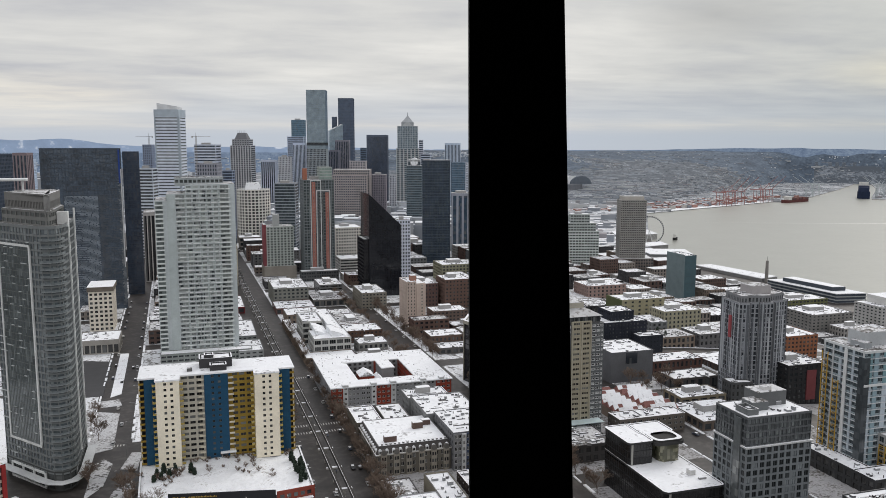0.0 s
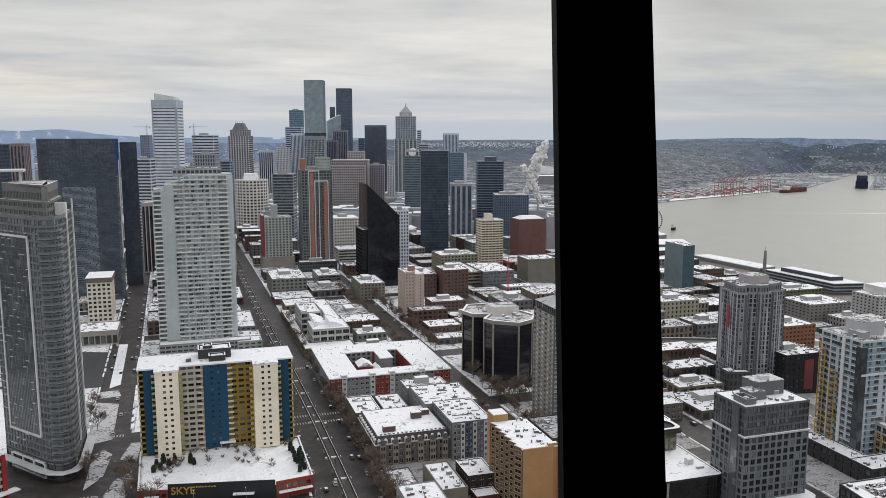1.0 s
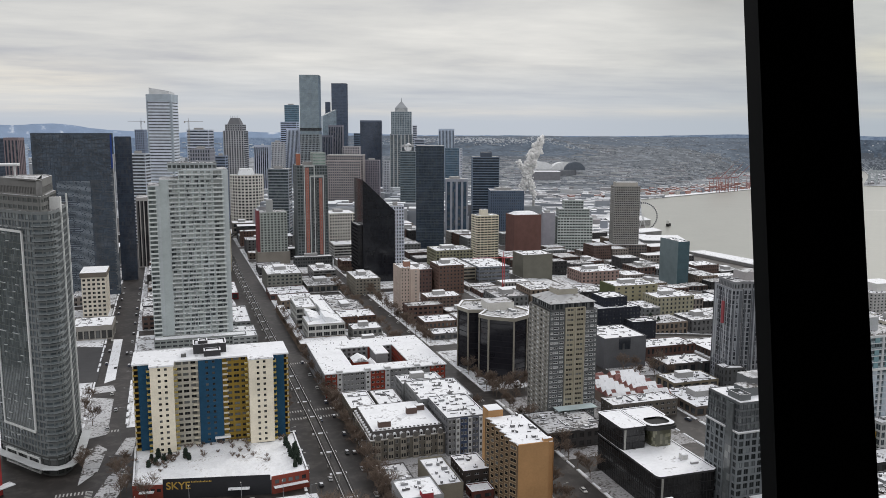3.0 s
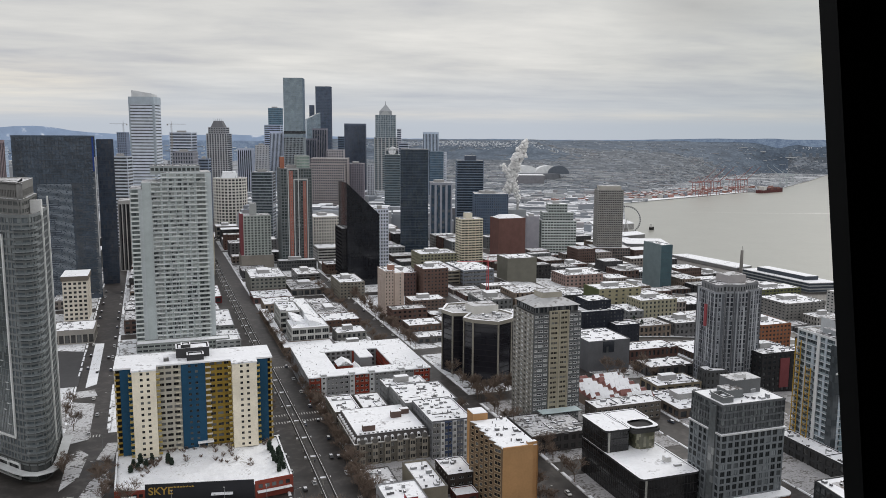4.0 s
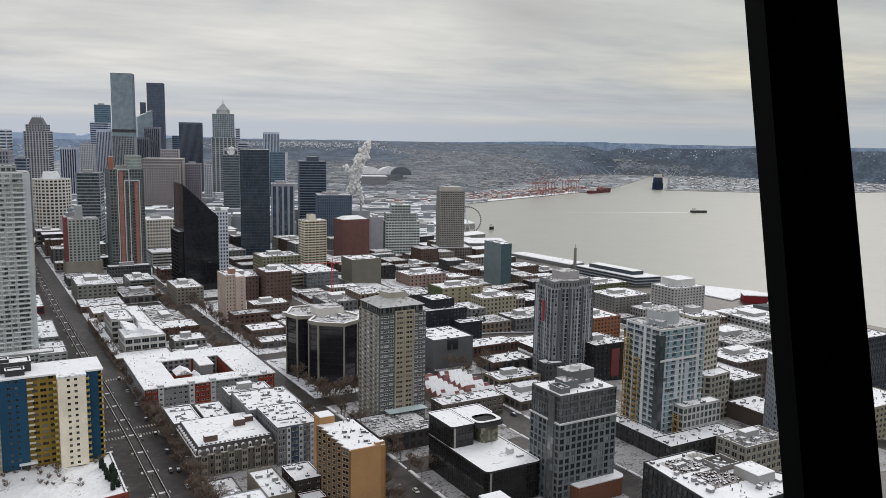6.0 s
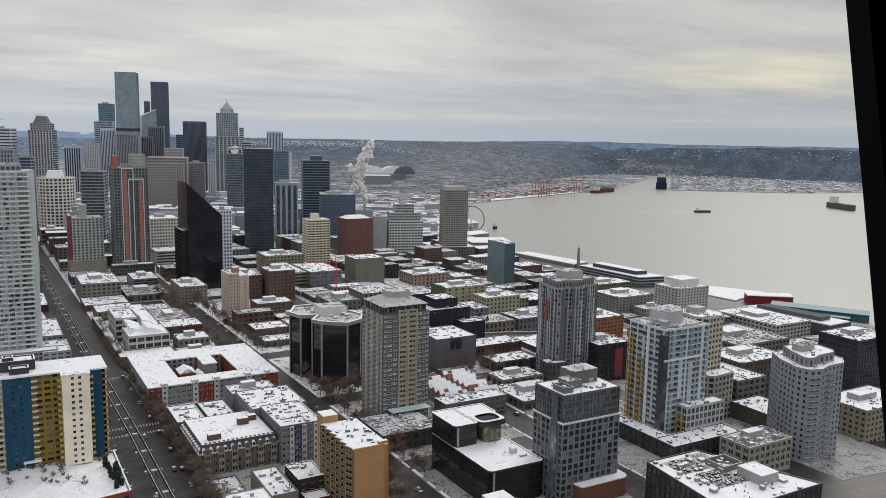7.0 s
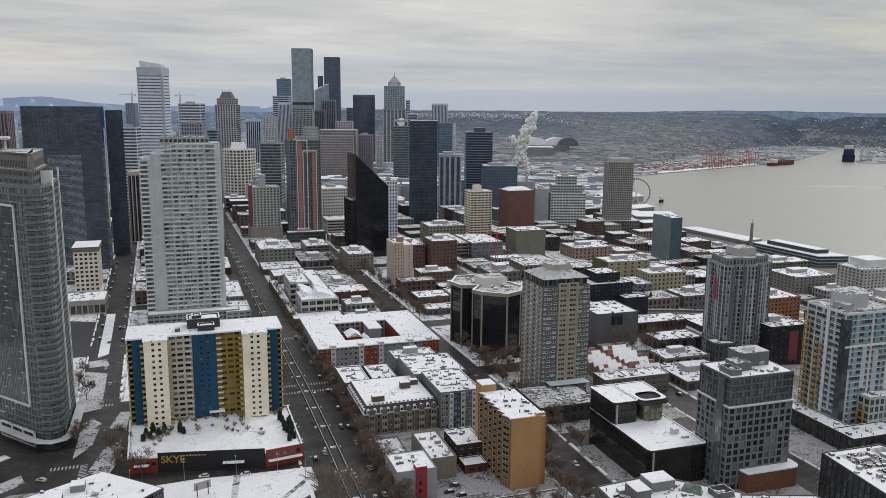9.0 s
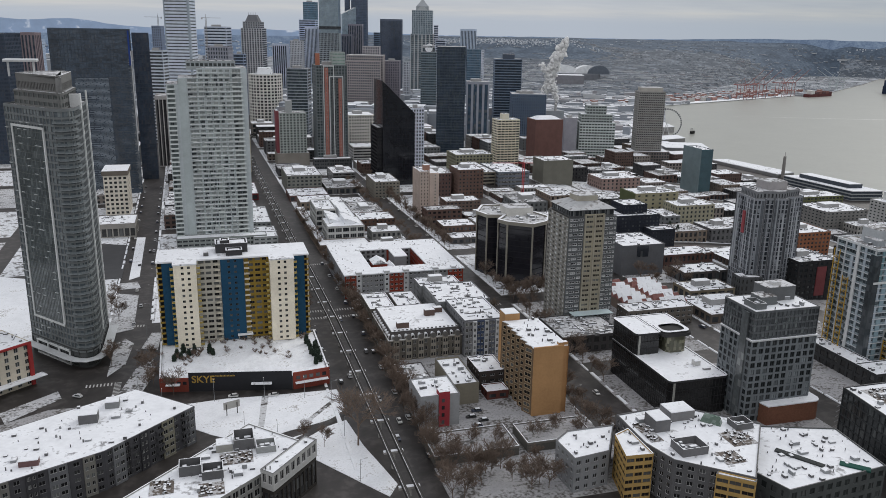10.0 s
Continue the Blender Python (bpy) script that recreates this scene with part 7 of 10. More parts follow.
    for y0, z1 in ((283.0, 16),):
        for y in (y0, y0 + 4.1):
            g = Geo()
            g.box(302.6, 303.0, y, y + 0.4, -1, z1)
            part("frame_post", g, gold, b, "gold steel post")
        for j in range(6):
            g = Geo()
            g.box(302.65, 302.95, y0 + 0.41, y0 + 4.09, 1.4 + 2.8 * j, 1.7 + 2.8 * j)
            g.box(302.65, 302.95, y0 + 0.41, y0 + 4.09, 0.5 + 2.8 * j, 0.65 + 2.8 * j)
            part("rail", g, gold, b)
    block("", "", rect(279.5, 334, 266, 280.9), -1.5, 7.6, 2, wall=(0.07, 0.072, 0.075), glass=(0.03, 0.03, 0.03), bay=5, gear=6, into=b, big=False)
    block("", "", rect(279.5, 291, 281, 318), -1.5, 7.6, 2, wall=(0.07, 0.072, 0.075), glass=(0.03, 0.03, 0.03), bay=5, gear=3, into=b, big=False)
    squeeze(b, rect(289.2, 327.5, 289.6, 319), 0.9341, 1.1327, 0.0)


white_yellow_tower()


def patterned_grey_tower():
    """Grey tower of folded upright strips with scattered windows, a red sign on its edge."""
    poly = [(319, 437), (314.5, 411), (322, 408), (324, 410.5), (330, 408.5), (332, 407), (341, 406.5), (343.5, 410), (358, 413), (359.5, 440)]
    b = block("apartment_tower", "grey apartment tower of folded upright strips with scattered windows", poly, ground_z(335), 59, 21, wall=(0.27, 0.285, 0.31), glass=(0.028, 0.033, 0.042), bay=3.0, pier=1.1, span=0.6,
              gear=0, category="tower", blind=(0.40, 0.43, 0.47), out=0.3)
    rnd = random.Random(6)
    for p, u, length in sides(poly):
        s = rnd.uniform(0.3, 1.5)
        while s < length - 1.6 and faces_us(p, u, length):
            w, tint = rnd.uniform(0.8, 1.8), rnd.choice(((0.07, 0.075, 0.085), (0.40, 0.42, 0.45), (0.11, 0.12, 0.135)))
            g = Geo()
            za = ground_z(335) + 2.9 * rnd.randrange(1, 9)
            g.obox(p, u, s, s + w, 0.01, 0.16, za, rnd.choice((58.8, 50.0, 58.8)))
            part("cladding_strip", g, wall_mat(tint), b)
            s += w + rnd.uniform(1.4, 3.6)
    block("", "", inset(poly, 2.2), 59, 63.2, 1, wall=(0.30, 0.31, 0.33), glass=(0.04, 0.045, 0.05), bay=2.4, pier=1.2, gear=3, into=b, big=False)
    plant_box(b, 331, 347, 418, 432, 63.4, 68.5, (0.36, 0.345, 0.35), "plant_room", "grey rooftop plant room")
    g = Geo()
    g.box(313.2, 314.3, 418, 420.5, 37, 51)
    part("sign", g, wall_mat((0.30, 0.075, 0.085)), b, "red upright sign")
    block("", "", [(307, 416), (306, 404), (322, 401), (322, 407), (314, 410), (316, 416)], ground_z(312), 11, 3, wall=(0.12, 0.125, 0.13), glass=(0.03, 0.03, 0.03), bay=3, gear=2, into=b, big=False)
    for i, p in enumerate(poly[:9]):
        g = Geo()
        g.tube((*p, ground_z(330)), (*p, 60), 0.45, 0.45, 6)
        part("edge_strip", g, wall_mat((0.36, 0.38, 0.41) if i % 2 else (0.12, 0.125, 0.135)), b)
    squeeze(b, poly, 0.7476, 0.8656, 0.0)


patterned_grey_tower()


def balconied_grey_tower():
    """Grey concrete tower with faceted front, stacked balconies and low upper storeys."""
    poly = [(352, 270), (346.5, 256), (348.5, 249.5), (356, 247.5), (364, 250), (378, 250.5), (385, 256), (388, 270), (380, 282), (360, 282)]
    b = block("apartment_tower", "grey concrete tower with faceted front and deep balconies", poly, -8, 43, 17, wall=(0.265, 0.285, 0.315), glass=(0.015, 0.017, 0.02), bay=3.4, pier=2.0, span=1.5, gear=1, category="tower", out=0.35, big=False)
    block("", "", inset(poly, 5), 43.2, 47.5, 1, wall=(0.34, 0.345, 0.36), glass=(0.05, 0.05, 0.055), bay=4, pier=2.0, gear=4, into=b)
    for p, u, length in list(sides(poly))[2:5:2]:
        me = balcony_mesh(min(6.0, length), 1.3, (0.33, 0.35, 0.38), 0.6, snow=False)
        for j in range(16):
            put("balcony", me, (p[0], p[1], -6 + 3 * j), b, math.atan2(u[1], u[0]))
    squeeze(b, poly, 1.3115, 1.5422, 0.0)


balconied_grey_tower()


# ---- streets: raised pavements with kerbs between the roads ----
def av(x, y):
    """The avenues bend a little away from the near grid."""
    return x - 0.018 * max(0.0, y - 400)


def pavement(x0, x1, y0, y1, mat):
    g = Geo()
    ny = max(2, int((y1 - y0) / 60) + 1)
    xs = sorted({x0, x1, *[c for c in (280, 380, 480, 580, 680) if x0 < c < x1]})
    ys = [y0 + (y1 - y0) * i / (ny - 1) for i in range(ny)]
    top = [[(av(x, y), y, ground_z(av(x, y)) + 0.16) for x in xs] for y in ys]
    k = len(xs)
    g.solid([p for row in top for p in row], [(j * k + i, j * k + i + 1, (j + 1) * k + i + 1, (j + 1) * k + i) for j in range(ny - 1) for i in range(k - 1)])
    edge = [top[0][i] for i in range(k)] + [top[j][-1] for j in range(1, ny)] + [top[-1][i] for i in range(k - 2, -1, -1)] + [top[j][0] for j in range(ny - 2, 0, -1)]
    n = len(edge)
    g.solid(edge + [(x, y, z - 0.5) for x, y, z in edge], [((i + 1) % n, i, n + i, n + (i + 1) % n) for i in range(n)], 1)
    return tagged(part("pavement", weld(g), [mat, CONCRETE]), "snowy city pavement with a concrete kerb", "pavement", kind="structure")


COLS = [(-240, -140), (-128, -56), (-33, 47), (79, 147), (169, 243), (263, 336), (356, 431), (451, 521), (541, 606), (626, 712)]
ROWS_Y = [218, 325, 432, 540, 647, 755, 862, 970, 1080, 1190, 1300]
for cx0, cx1 in COLS:
    for ya, yb in zip(ROWS_Y, ROWS_Y[1:]):
        a, c = ya + 8, yb - 8
        if cx1 < 0 and ya < 430:
            continue
        if cx0 == -33 and ya < 330:
            continue
        if cx0 == 79 and ya == 218:
            a, c = 226, 424
        if cx0 == 79 and ya == 325:
            continue
        pavement(cx0, cx1, a, c, THIN if cx0 in (79, 169, 263, 356, 451) and ya < 330 else FAR_LOT if ya > 430 and (int(cx0) + ya) % 5 else LOT_SNOW if (int(cx0) + ya) % 4 else PATCHY)


def snow_lawn(outline, label, mat=None):
    g = Geo()
    g.prism(outline, -0.4, 0.18)
    return tagged(part("lawn", g, mat or LAWN_SNOW), label, "lawn", kind="structure")


snow_lawn([(-25, 324), (-5, 304), (10, 292), (24, 299), (40, 304), (49.5, 309), (50.5, 316), (50, 333), (20, 334), (2, 335.5), (-18, 334)], "open lot under walked-on snow")
snow_lawn([(15, 287), (32, 275), (54, 243), (58.5, 250), (56, 262), (52, 280), (49, 303), (40, 299), (27, 294)], "triangular park under walked-on snow")
g = Geo()
lane = [(22, 288.5), (28, 291), (34, 295.5), (40, 300.5), (45, 305), (50, 310)]
for p, q in zip(lane, lane[1:]):
    g.solid([(p[0], p[1] + 2.2, 0.21), (p[0], p[1] - 1.6, 0.21), (q[0], q[1] - 1.6, 0.21), (q[0], q[1] + 2.2, 0.21)], [(0, 1, 2, 3)])
tagged(part("path", weld(g), ASPHALT), "cleared dark lane curving between the snowy lots", "path", kind="structure")
for q in ([(12, 294), (14, 293), (20, 334), (17, 334)], [(30, 300), (48, 322), (47, 324), (28, 301)]):
    g = Geo()
    g.prism(q, 0.1, 0.2)
    tagged(part("path", g, PATCHY), "trodden path across the snowy lot", "path", kind="structure")
g = Geo()
g.prism([(-112, 318), (-70, 343), (-50, 342), (-37, 331), (-34.5, 324.5), (-89, 292.5), (-120, 290)], -0.2, 0.04)
tagged(part("slushy_street", g, THIN), "side street under thin dirty snow", "street", kind="structure")
snow_lawn([(-89, 344), (-69, 361), (-66.4, 353), (-85, 334)], "snowy pavement in front of the cream block", LOT_SNOW)
snow_lawn([(74, 232), (108, 230), (109, 255), (74, 257)], "yard with thin snow under bare trees", THIN)
snow_lawn([(-64, 501), (-43.6, 491), (-42.6, 433), (-56, 427), (-60, 440)], "corner park under trodden snow", LOT_SNOW)
snow_lawn([(-63, 516), (-46, 519), (-43.4, 506), (-62, 503.5)], "snowy strip beside the side street", LOT_SNOW)
snow_lawn([(-53.6, 634), (-47.5, 633), (-45.5, 530), (-51.5, 524)], "snowy strip beside the avenue")
snow_lawn([(-32.5, 500), (-28.5, 500), (-27.5, 440), (-32.5, 440)], "narrow snowy verge of the apartment slab")
snow_lawn([(-33, 425), (-28, 424), (-29, 400), (-37, 404)], "small snowy corner bed", LOT_SNOW)
snow_lawn([(-50, 413), (-46, 420), (-41, 412), (-43, 385), (-50, 372)], "trampled snowy bed round young trees", PATCHY)
snow_lawn([(-38, 378), (-31, 392), (-28.5, 372), (-34, 350), (-44, 348)], "trampled snowy bed on the street corner", PATCHY)
snow_lawn([(-150, 400), (-92, 425), (-70, 450), (-75, 520), (-150, 560), (-220, 500)], "wide snowy ground beyond the glass tower")
g = Geo()
g.prism([(-80, 528), (-56, 528), (-58, 612), (-80, 620)], -0.3, 0.34)
tagged(part("parking_lot", g, material("dark_lined_asphalt", (0.045, 0.045, 0.047), 0.5, grain=0.3, stain=0.2)), "dark empty parking lot", "parking lot", kind="structure")


# snow banked along the kerbs and painted crossings
def kerb_snow(x, y0, y1, w, mat=None):
    g = Geo()
    n = int((y1 - y0) / 12)
    rnd = random.Random(int(x * 7 + y0))
    for i in range(n):
        ya, yb = y0 + (y1 - y0) * i / n, y0 + (y1 - y0) * (i + rnd.uniform(0.55, 1.0)) / n
        d = w * rnd.uniform(0.4, 1.0)
        xa, xb = av(x, ya), av(x, yb)
        z = ground_z(xa)
        g.solid([(xa, ya, z), (xa + d, ya, z), (xb + d, yb, z), (xb, yb, z), (xa + 0.2, ya + 0.4, z + 0.45), (xa + d - 0.2, ya + 0.4, z + 0.4), (xb + d - 0.2, yb - 0.4, z + 0.4), (xb + 0.2, yb - 0.4, z + 0.45)],
                [(4, 5, 6, 7), (0, 1, 5, 4), (1, 2, 6, 5), (2, 3, 7, 6), (3, 0, 4, 7)])
    tagged(part("kerb_snow", g, mat or SNOW), "ploughed snow lying along the kerb", "snow", kind="stuff")


for x, w in ((79.3, 2.2), (45.2, -2.0), (146.2, 1.6), (169.3, 2.6), (-34, 2.0), (-55.5, -1.8), (243.5, 1.6), (262.5, -1.6), (336.5, 1.6)):
    kerb_snow(x, 262 if x > 0 else 436, 424, abs(w))
    kerb_snow(x, 446, 530, abs(w))
    kerb_snow(x, 550, 1060, abs(w))


def crossing(x, y, along_x, n=9):
    b = thing("crosswalk", "white painted crosswalk bars on asphalt", "crosswalk", kind="structure")
    for i in range(n):
        g = Geo()
        if along_x:
            g.box(x + 1.5 * i, x + 1.5 * i + 0.6, y, y + 3, -0.05, 0.025)
        else:
            g.box(x, x + 3, y + 1.5 * i, y + 1.5 * i + 0.6, -0.05, 0.025)
        part("bar", g, material("worn_road_paint", (0.45, 0.45, 0.44), 0.7, spread=0.2, stain=0.3), b)


for cx, cy, ax in ((50, 425.5, True), (64, 425.5, True), (50, 437, True), (64, 437, True), (-50, 436, True), (-46, 352, False), (-58, 362, True), (150, 424, True), (50, 531, True), (64, 531, True)):
    crossing(cx, cy, ax)


# ---- monorail over the avenue ----
def monorail():
    line = [(57.0, 200), (57.2, 250), (57.6, 330), (57.4, 400), (55.6, 500), (53.0, 620), (50.6, 770), (48.8, 886), (48.5, 1040), (52, 1110), (64, 1165), (90, 1200)]

    def spot(y):
        for p, q in zip(line, line[1:]):
            if p[1] <= y <= q[1]:
                return p[0] + (q[0] - p[0]) * (y - p[1]) / (q[1] - p[1])
        return line[-1][0]
    b = thing("monorail_track", "pair of concrete monorail beams on tee-shaped columns", "monorail track")
    beam = wall_mat((0.052, 0.05, 0.048))
    for off in (0.0, 4.3):
        g = Geo()
        n = len(line)
        vs = []
        for x, y in line:
            for dx, z in ((-0.6, 7.4), (0.6, 7.4), (0.6, 9.0), (-0.6, 9.0)):
                vs.append((x + off + dx, y, z))
        fs = [(4 * i + k, 4 * i + (k + 1) % 4, 4 * i + 4 + (k + 1) % 4, 4 * i + 4 + k) for i in range(n - 1) for k in range(4)]
        g.solid(vs, fs + [(3, 2, 1, 0), (4 * n - 4, 4 * n - 3, 4 * n - 2, 4 * n - 1)])
        o = part("beam", g, beam, b)
        g = Geo()
        vs = []
        for x, y in line:
            for dx, z in ((-0.55, 9.004), (-0.3, 9.004), (-0.33, 9.07), (-0.5, 9.07)):
                vs.append((x + off + dx, y, z))
        g.solid(vs, fs)
        part("snow_line", g, LOT_SNOW, o, "thin broken line of snow")
    col = Geo()
    col.prism(rect(-0.6, 0.6, -0.5, 0.5), -1, 6.6)
    head = Geo()
    capped(head, -3.7, 3.7, -0.8, 0.8, 6.6, 7.39, 0.12)
    m1, m2 = col.mesh("column", CONCRETE), head.mesh("crosshead", [CONCRETE, ROOF_SNOW])
    for i in range(36):
        y = 212 + 24.5 * i
        o = put("column", m1, (spot(y) + 2.15, y, 0), b)
        put("crosshead", m2, (0, 0, 0), o)


monorail()

# ---- low and middle buildings with places of their own ----
def white_hall():
    """White hall of stacked volumes with broad windows, a raised arm behind and curved shells of snow on the roofs."""
    white = (0.66, 0.66, 0.64)
    b = block("civic_building", "white stacked hall with broad windows and curved snowy roofs", rect(82.5, 110, 576, 606), 5.2, 14.5, 2, wall=white, glass=(0.02, 0.023, 0.026), bay=5.4, pier=0.9, span=1.7, gear=0, windows=True, trim=(0.35, 0.36, 0.36), bars=2)
    block("", "", rect(80.5, 96, 622, 660), 0, 17.5, 4, wall=white, glass=(0.03, 0.032, 0.034), bay=5, pier=0.8, span=1.6, gear=2, into=b, big=False)
    block("", "", rect(97, 110, 610, 690), 0, 13.0, 3, wall=white, glass=(0.03, 0.032, 0.034), bay=5, pier=0.9, span=1.6, gear=5, into=b, big=False, seed=4)
    for x0, x1, y0, y1, z, rise in ((96, 109, 582, 604, 14.8, 4.2), (86, 96, 590, 620, 14.8, 3.0), (98, 109, 612, 636, 13.2, 4.6), (98, 108, 642, 664, 13.2, 3.4)):
        g = Geo()
        steps = 8
        arc = [(x0 + (x1 - x0) * k / steps, z + rise * math.sin(math.pi * 0.5 * (1 - k / steps)) ** 1.4) for k in range(steps + 1)]
        n = len(arc)
        g.solid([(x, y0, h) for x, h in arc] + [(x, y1, h) for x, h in arc] + [(x0, y0, z - 0.3), (x0, y1, z - 0.3)],
                [(k, k + 1, n + k + 1, n + k) for k in range(n - 1)] + [tuple(range(n)) + (2 * n,), tuple(range(2 * n - 1, n - 1, -1)) + (2 * n + 1,), (2 * n, 0, n, 2 * n + 1)])
        part("roof_shell", g, ROOF_SNOW, b, "curved roof shell under snow")


white_hall()
block("shop_building", "tan brick podium of the white hall", [(74.5, 559), (110.5, 559), (110.4, 575.4), (79.8, 575.4), (79, 692), (72, 692)], 0, 5.2, 1, wall=(0.24, 0.19, 0.15), bay=5, gear=0)
block("apartment_building", "brown brick block with cornice and snowy roof", rect(113.5, 142.5, 615, 641), 0, 9.2, 3, wall=(0.15, 0.095, 0.075), bay=3.2, pier=1.7, span=1.8, gear=3, big=False)
block("apartment_building", "small pale grey block with stepped snowy roof", rect(116, 138.5, 578, 597), 0, 8.2, 2, wall=(0.32, 0.32, 0.31), bay=4, gear=4)
block("warehouse", "long low shed with snowy roof vents", rect(112, 141, 646, 690), 0, 7.5, 2, wall=(0.22, 0.21, 0.20), bay=5, gear=12, seed=9, snow=PATCHY)
block("apartment_building", "brown brick block with white window rows", rect(172.5, 199, 580, 602), 0, 9.2, 2, wall=(0.16, 0.11, 0.09), bay=3.4, pier=1.6, span=2.2, gear=2, big=False)
block("shop_building", "low flat shop with snowy roof", rect(174, 199, 562, 579.6), 0, 4.2, 1, wall=(0.18, 0.17, 0.165), bay=5, gear=1, big=False)
block("apartment_building", "brown brick block with white cornice", rect(201, 233, 668, 690), 0, 9, 3, wall=(0.19, 0.14, 0.12), bay=3.4, pier=1.6, gear=3)
block("apartment_building", "grey-green apartment block with snowy roof", rect(73.5, 107, 777, 832), 0, 17, 5, wall=(0.27, 0.275, 0.25), bay=4, pier=1.8, gear=4)
block("shop_building", "low white-roofed shop in front of the grey-green block", rect(72, 108, 740, 776), 0, 5, 1, wall=(0.20, 0.12, 0.11), bay=5, gear=2, big=False)
block("parking_deck", "grey parking deck of stacked open storeys", rect(124, 148, 818, 858), 0, 11, 4, style="bands", wall=(0.24, 0.24, 0.245), glass=(0.02, 0.02, 0.02), span=1.2, gear=2)
block("shop_building", "long low sheds with snowy roofs", rect(110, 146, 765, 810), 0, 6, 1, wall=(0.20, 0.19, 0.18), bay=6, gear=10, snow=PATCHY)
block("apartment_building", "tan apartment block with dark windows", rect(152, 176, 740, 785), 0, 15, 5, wall=(0.30, 0.28, 0.24), bay=3.6, gear=2)
block("apartment_building", "tall brown brick block with plain cornice", rect(229, 254, 722, 752), 0, 27, 8, wall=(0.19, 0.125, 0.105), bay=3.4, pier=1.9, span=1.9, gear=3)
block("apartment_building", "dark brick block beside the pink hotel", rect(203, 226, 735, 770), 0, 22, 6, wall=(0.17, 0.11, 0.10), bay=3.4, pier=1.9, span=1.9, gear=3)
block("office_building", "blue-grey banded office block", rect(289, 323, 774, 832), -2, 14, 4, style="bands", wall=(0.25, 0.28, 0.33), glass=(0.10, 0.10, 0.10), span=2.0, gear=3, big=False, blind=(0.4, 0.4, 0.4))
block("office_building", "beige banded office block", rect(270, 288.5, 782, 850), -1, 13, 4, style="bands", wall=(0.36, 0.33, 0.27), glass=(0.03, 0.03, 0.03), span=1.6, gear=2, big=False)
block("apartment_building", "cream and olive block round a snowy roof", rect(268, 312, 856, 892), -1, 20, 6, wall=(0.36, 0.35, 0.25), bay=4, gear=5)
block("warehouse", "plain olive-grey block with snowy roof", rect(350, 385, 800, 830), -8, 20, 6, style="plain", wall=(0.24, 0.235, 0.20), gear=2, big=False)
block("apartment_building", "cream and olive green block", rect(368, 412, 634, 660), -10, 16, 7, wall=(0.44, 0.41, 0.28), bay=8, pier=6, span=2.0, gear=4)
g = Geo()
g.box(366.8, 367.99, 634, 660.5, -10, 17)
tagged(part("painted_wall", g, wall_mat((0.10, 0.115, 0.06))), "olive green painted end wall", "wall", kind="structure")
block("apartment_building", "pale olive block with small windows", rect(389, 426, 598, 622), -11, 11.5, 6, wall=(0.46, 0.44, 0.33), bay=4, pier=2.2, gear=3)
block("apartment_building", "pink-beige flat-roofed apartment block", rect(411, 457, 780, 815), -14, 1.5, 4, wall=(0.40, 0.29, 0.26), bay=5, pier=3, gear=9)
block("apartment_building", "grey blind-walled block with a notch", rect(260.2, 291.5, 459.5, 492), 0, 20, 6, style="plain", wall=(0.175, 0.18, 0.195), gear=2, big=False)
g = Geo()
g.box(271, 279.5, 459.2, 459.48, 12.5, 20)
tagged(part("notch_glazing", g, glass_mat((0.03, 0.035, 0.045))), "dark glazed notch in the grey wall", "window", kind="structure")
b = block("apartment_building", "navy-black stepped apartment block", rect(295, 331, 532, 560), -2, 22, 8, wall=(0.035, 0.04, 0.055), glass=(0.03, 0.035, 0.045), bay=3, pier=1.4, span=1.5, gear=3, big=False)
block("", "", rect(303, 323, 538, 558), 22.2, 29, 2, wall=(0.035, 0.04, 0.055), glass=(0.03, 0.035, 0.045), bay=3, gear=4, into=b, big=False)
block("", "", rect(318, 338, 520, 531.5), -2, 13, 5, wall=(0.045, 0.05, 0.065), bay=3, gear=1, into=b, big=False)
block("shop_building", "long brown brick row with snowy roof", rect(300, 339, 472, 492), -3, 7.6, 2, wall=(0.17, 0.10, 0.085), bay=3.4, gear=5, big=False)
block("warehouse", "white-roofed low shed with roof vents", rect(294, 327, 437, 456), -2, 5.8, 1, wall=(0.13, 0.12, 0.12), bay=6, gear=6, big=False)
block("shop_building", "tan stepped shop block under snow", rect(275.5, 307, 402, 421), 0, 6, 1, wall=(0.30, 0.26, 0.19), bay=6, gear=3)
block("shop_building", "low brown shops with snow-covered roofs", rect(265, 300, 365, 398), 0, 5, 1, wall=(0.17, 0.14, 0.12), bay=6, gear=4)
block("apartment_building", "grey-brown block with white dormers", rect(216.5, 257, 371, 384), 0, 9, 3, wall=(0.20, 0.18, 0.16), bay=3.6, gear=3, windows=True, big=False)


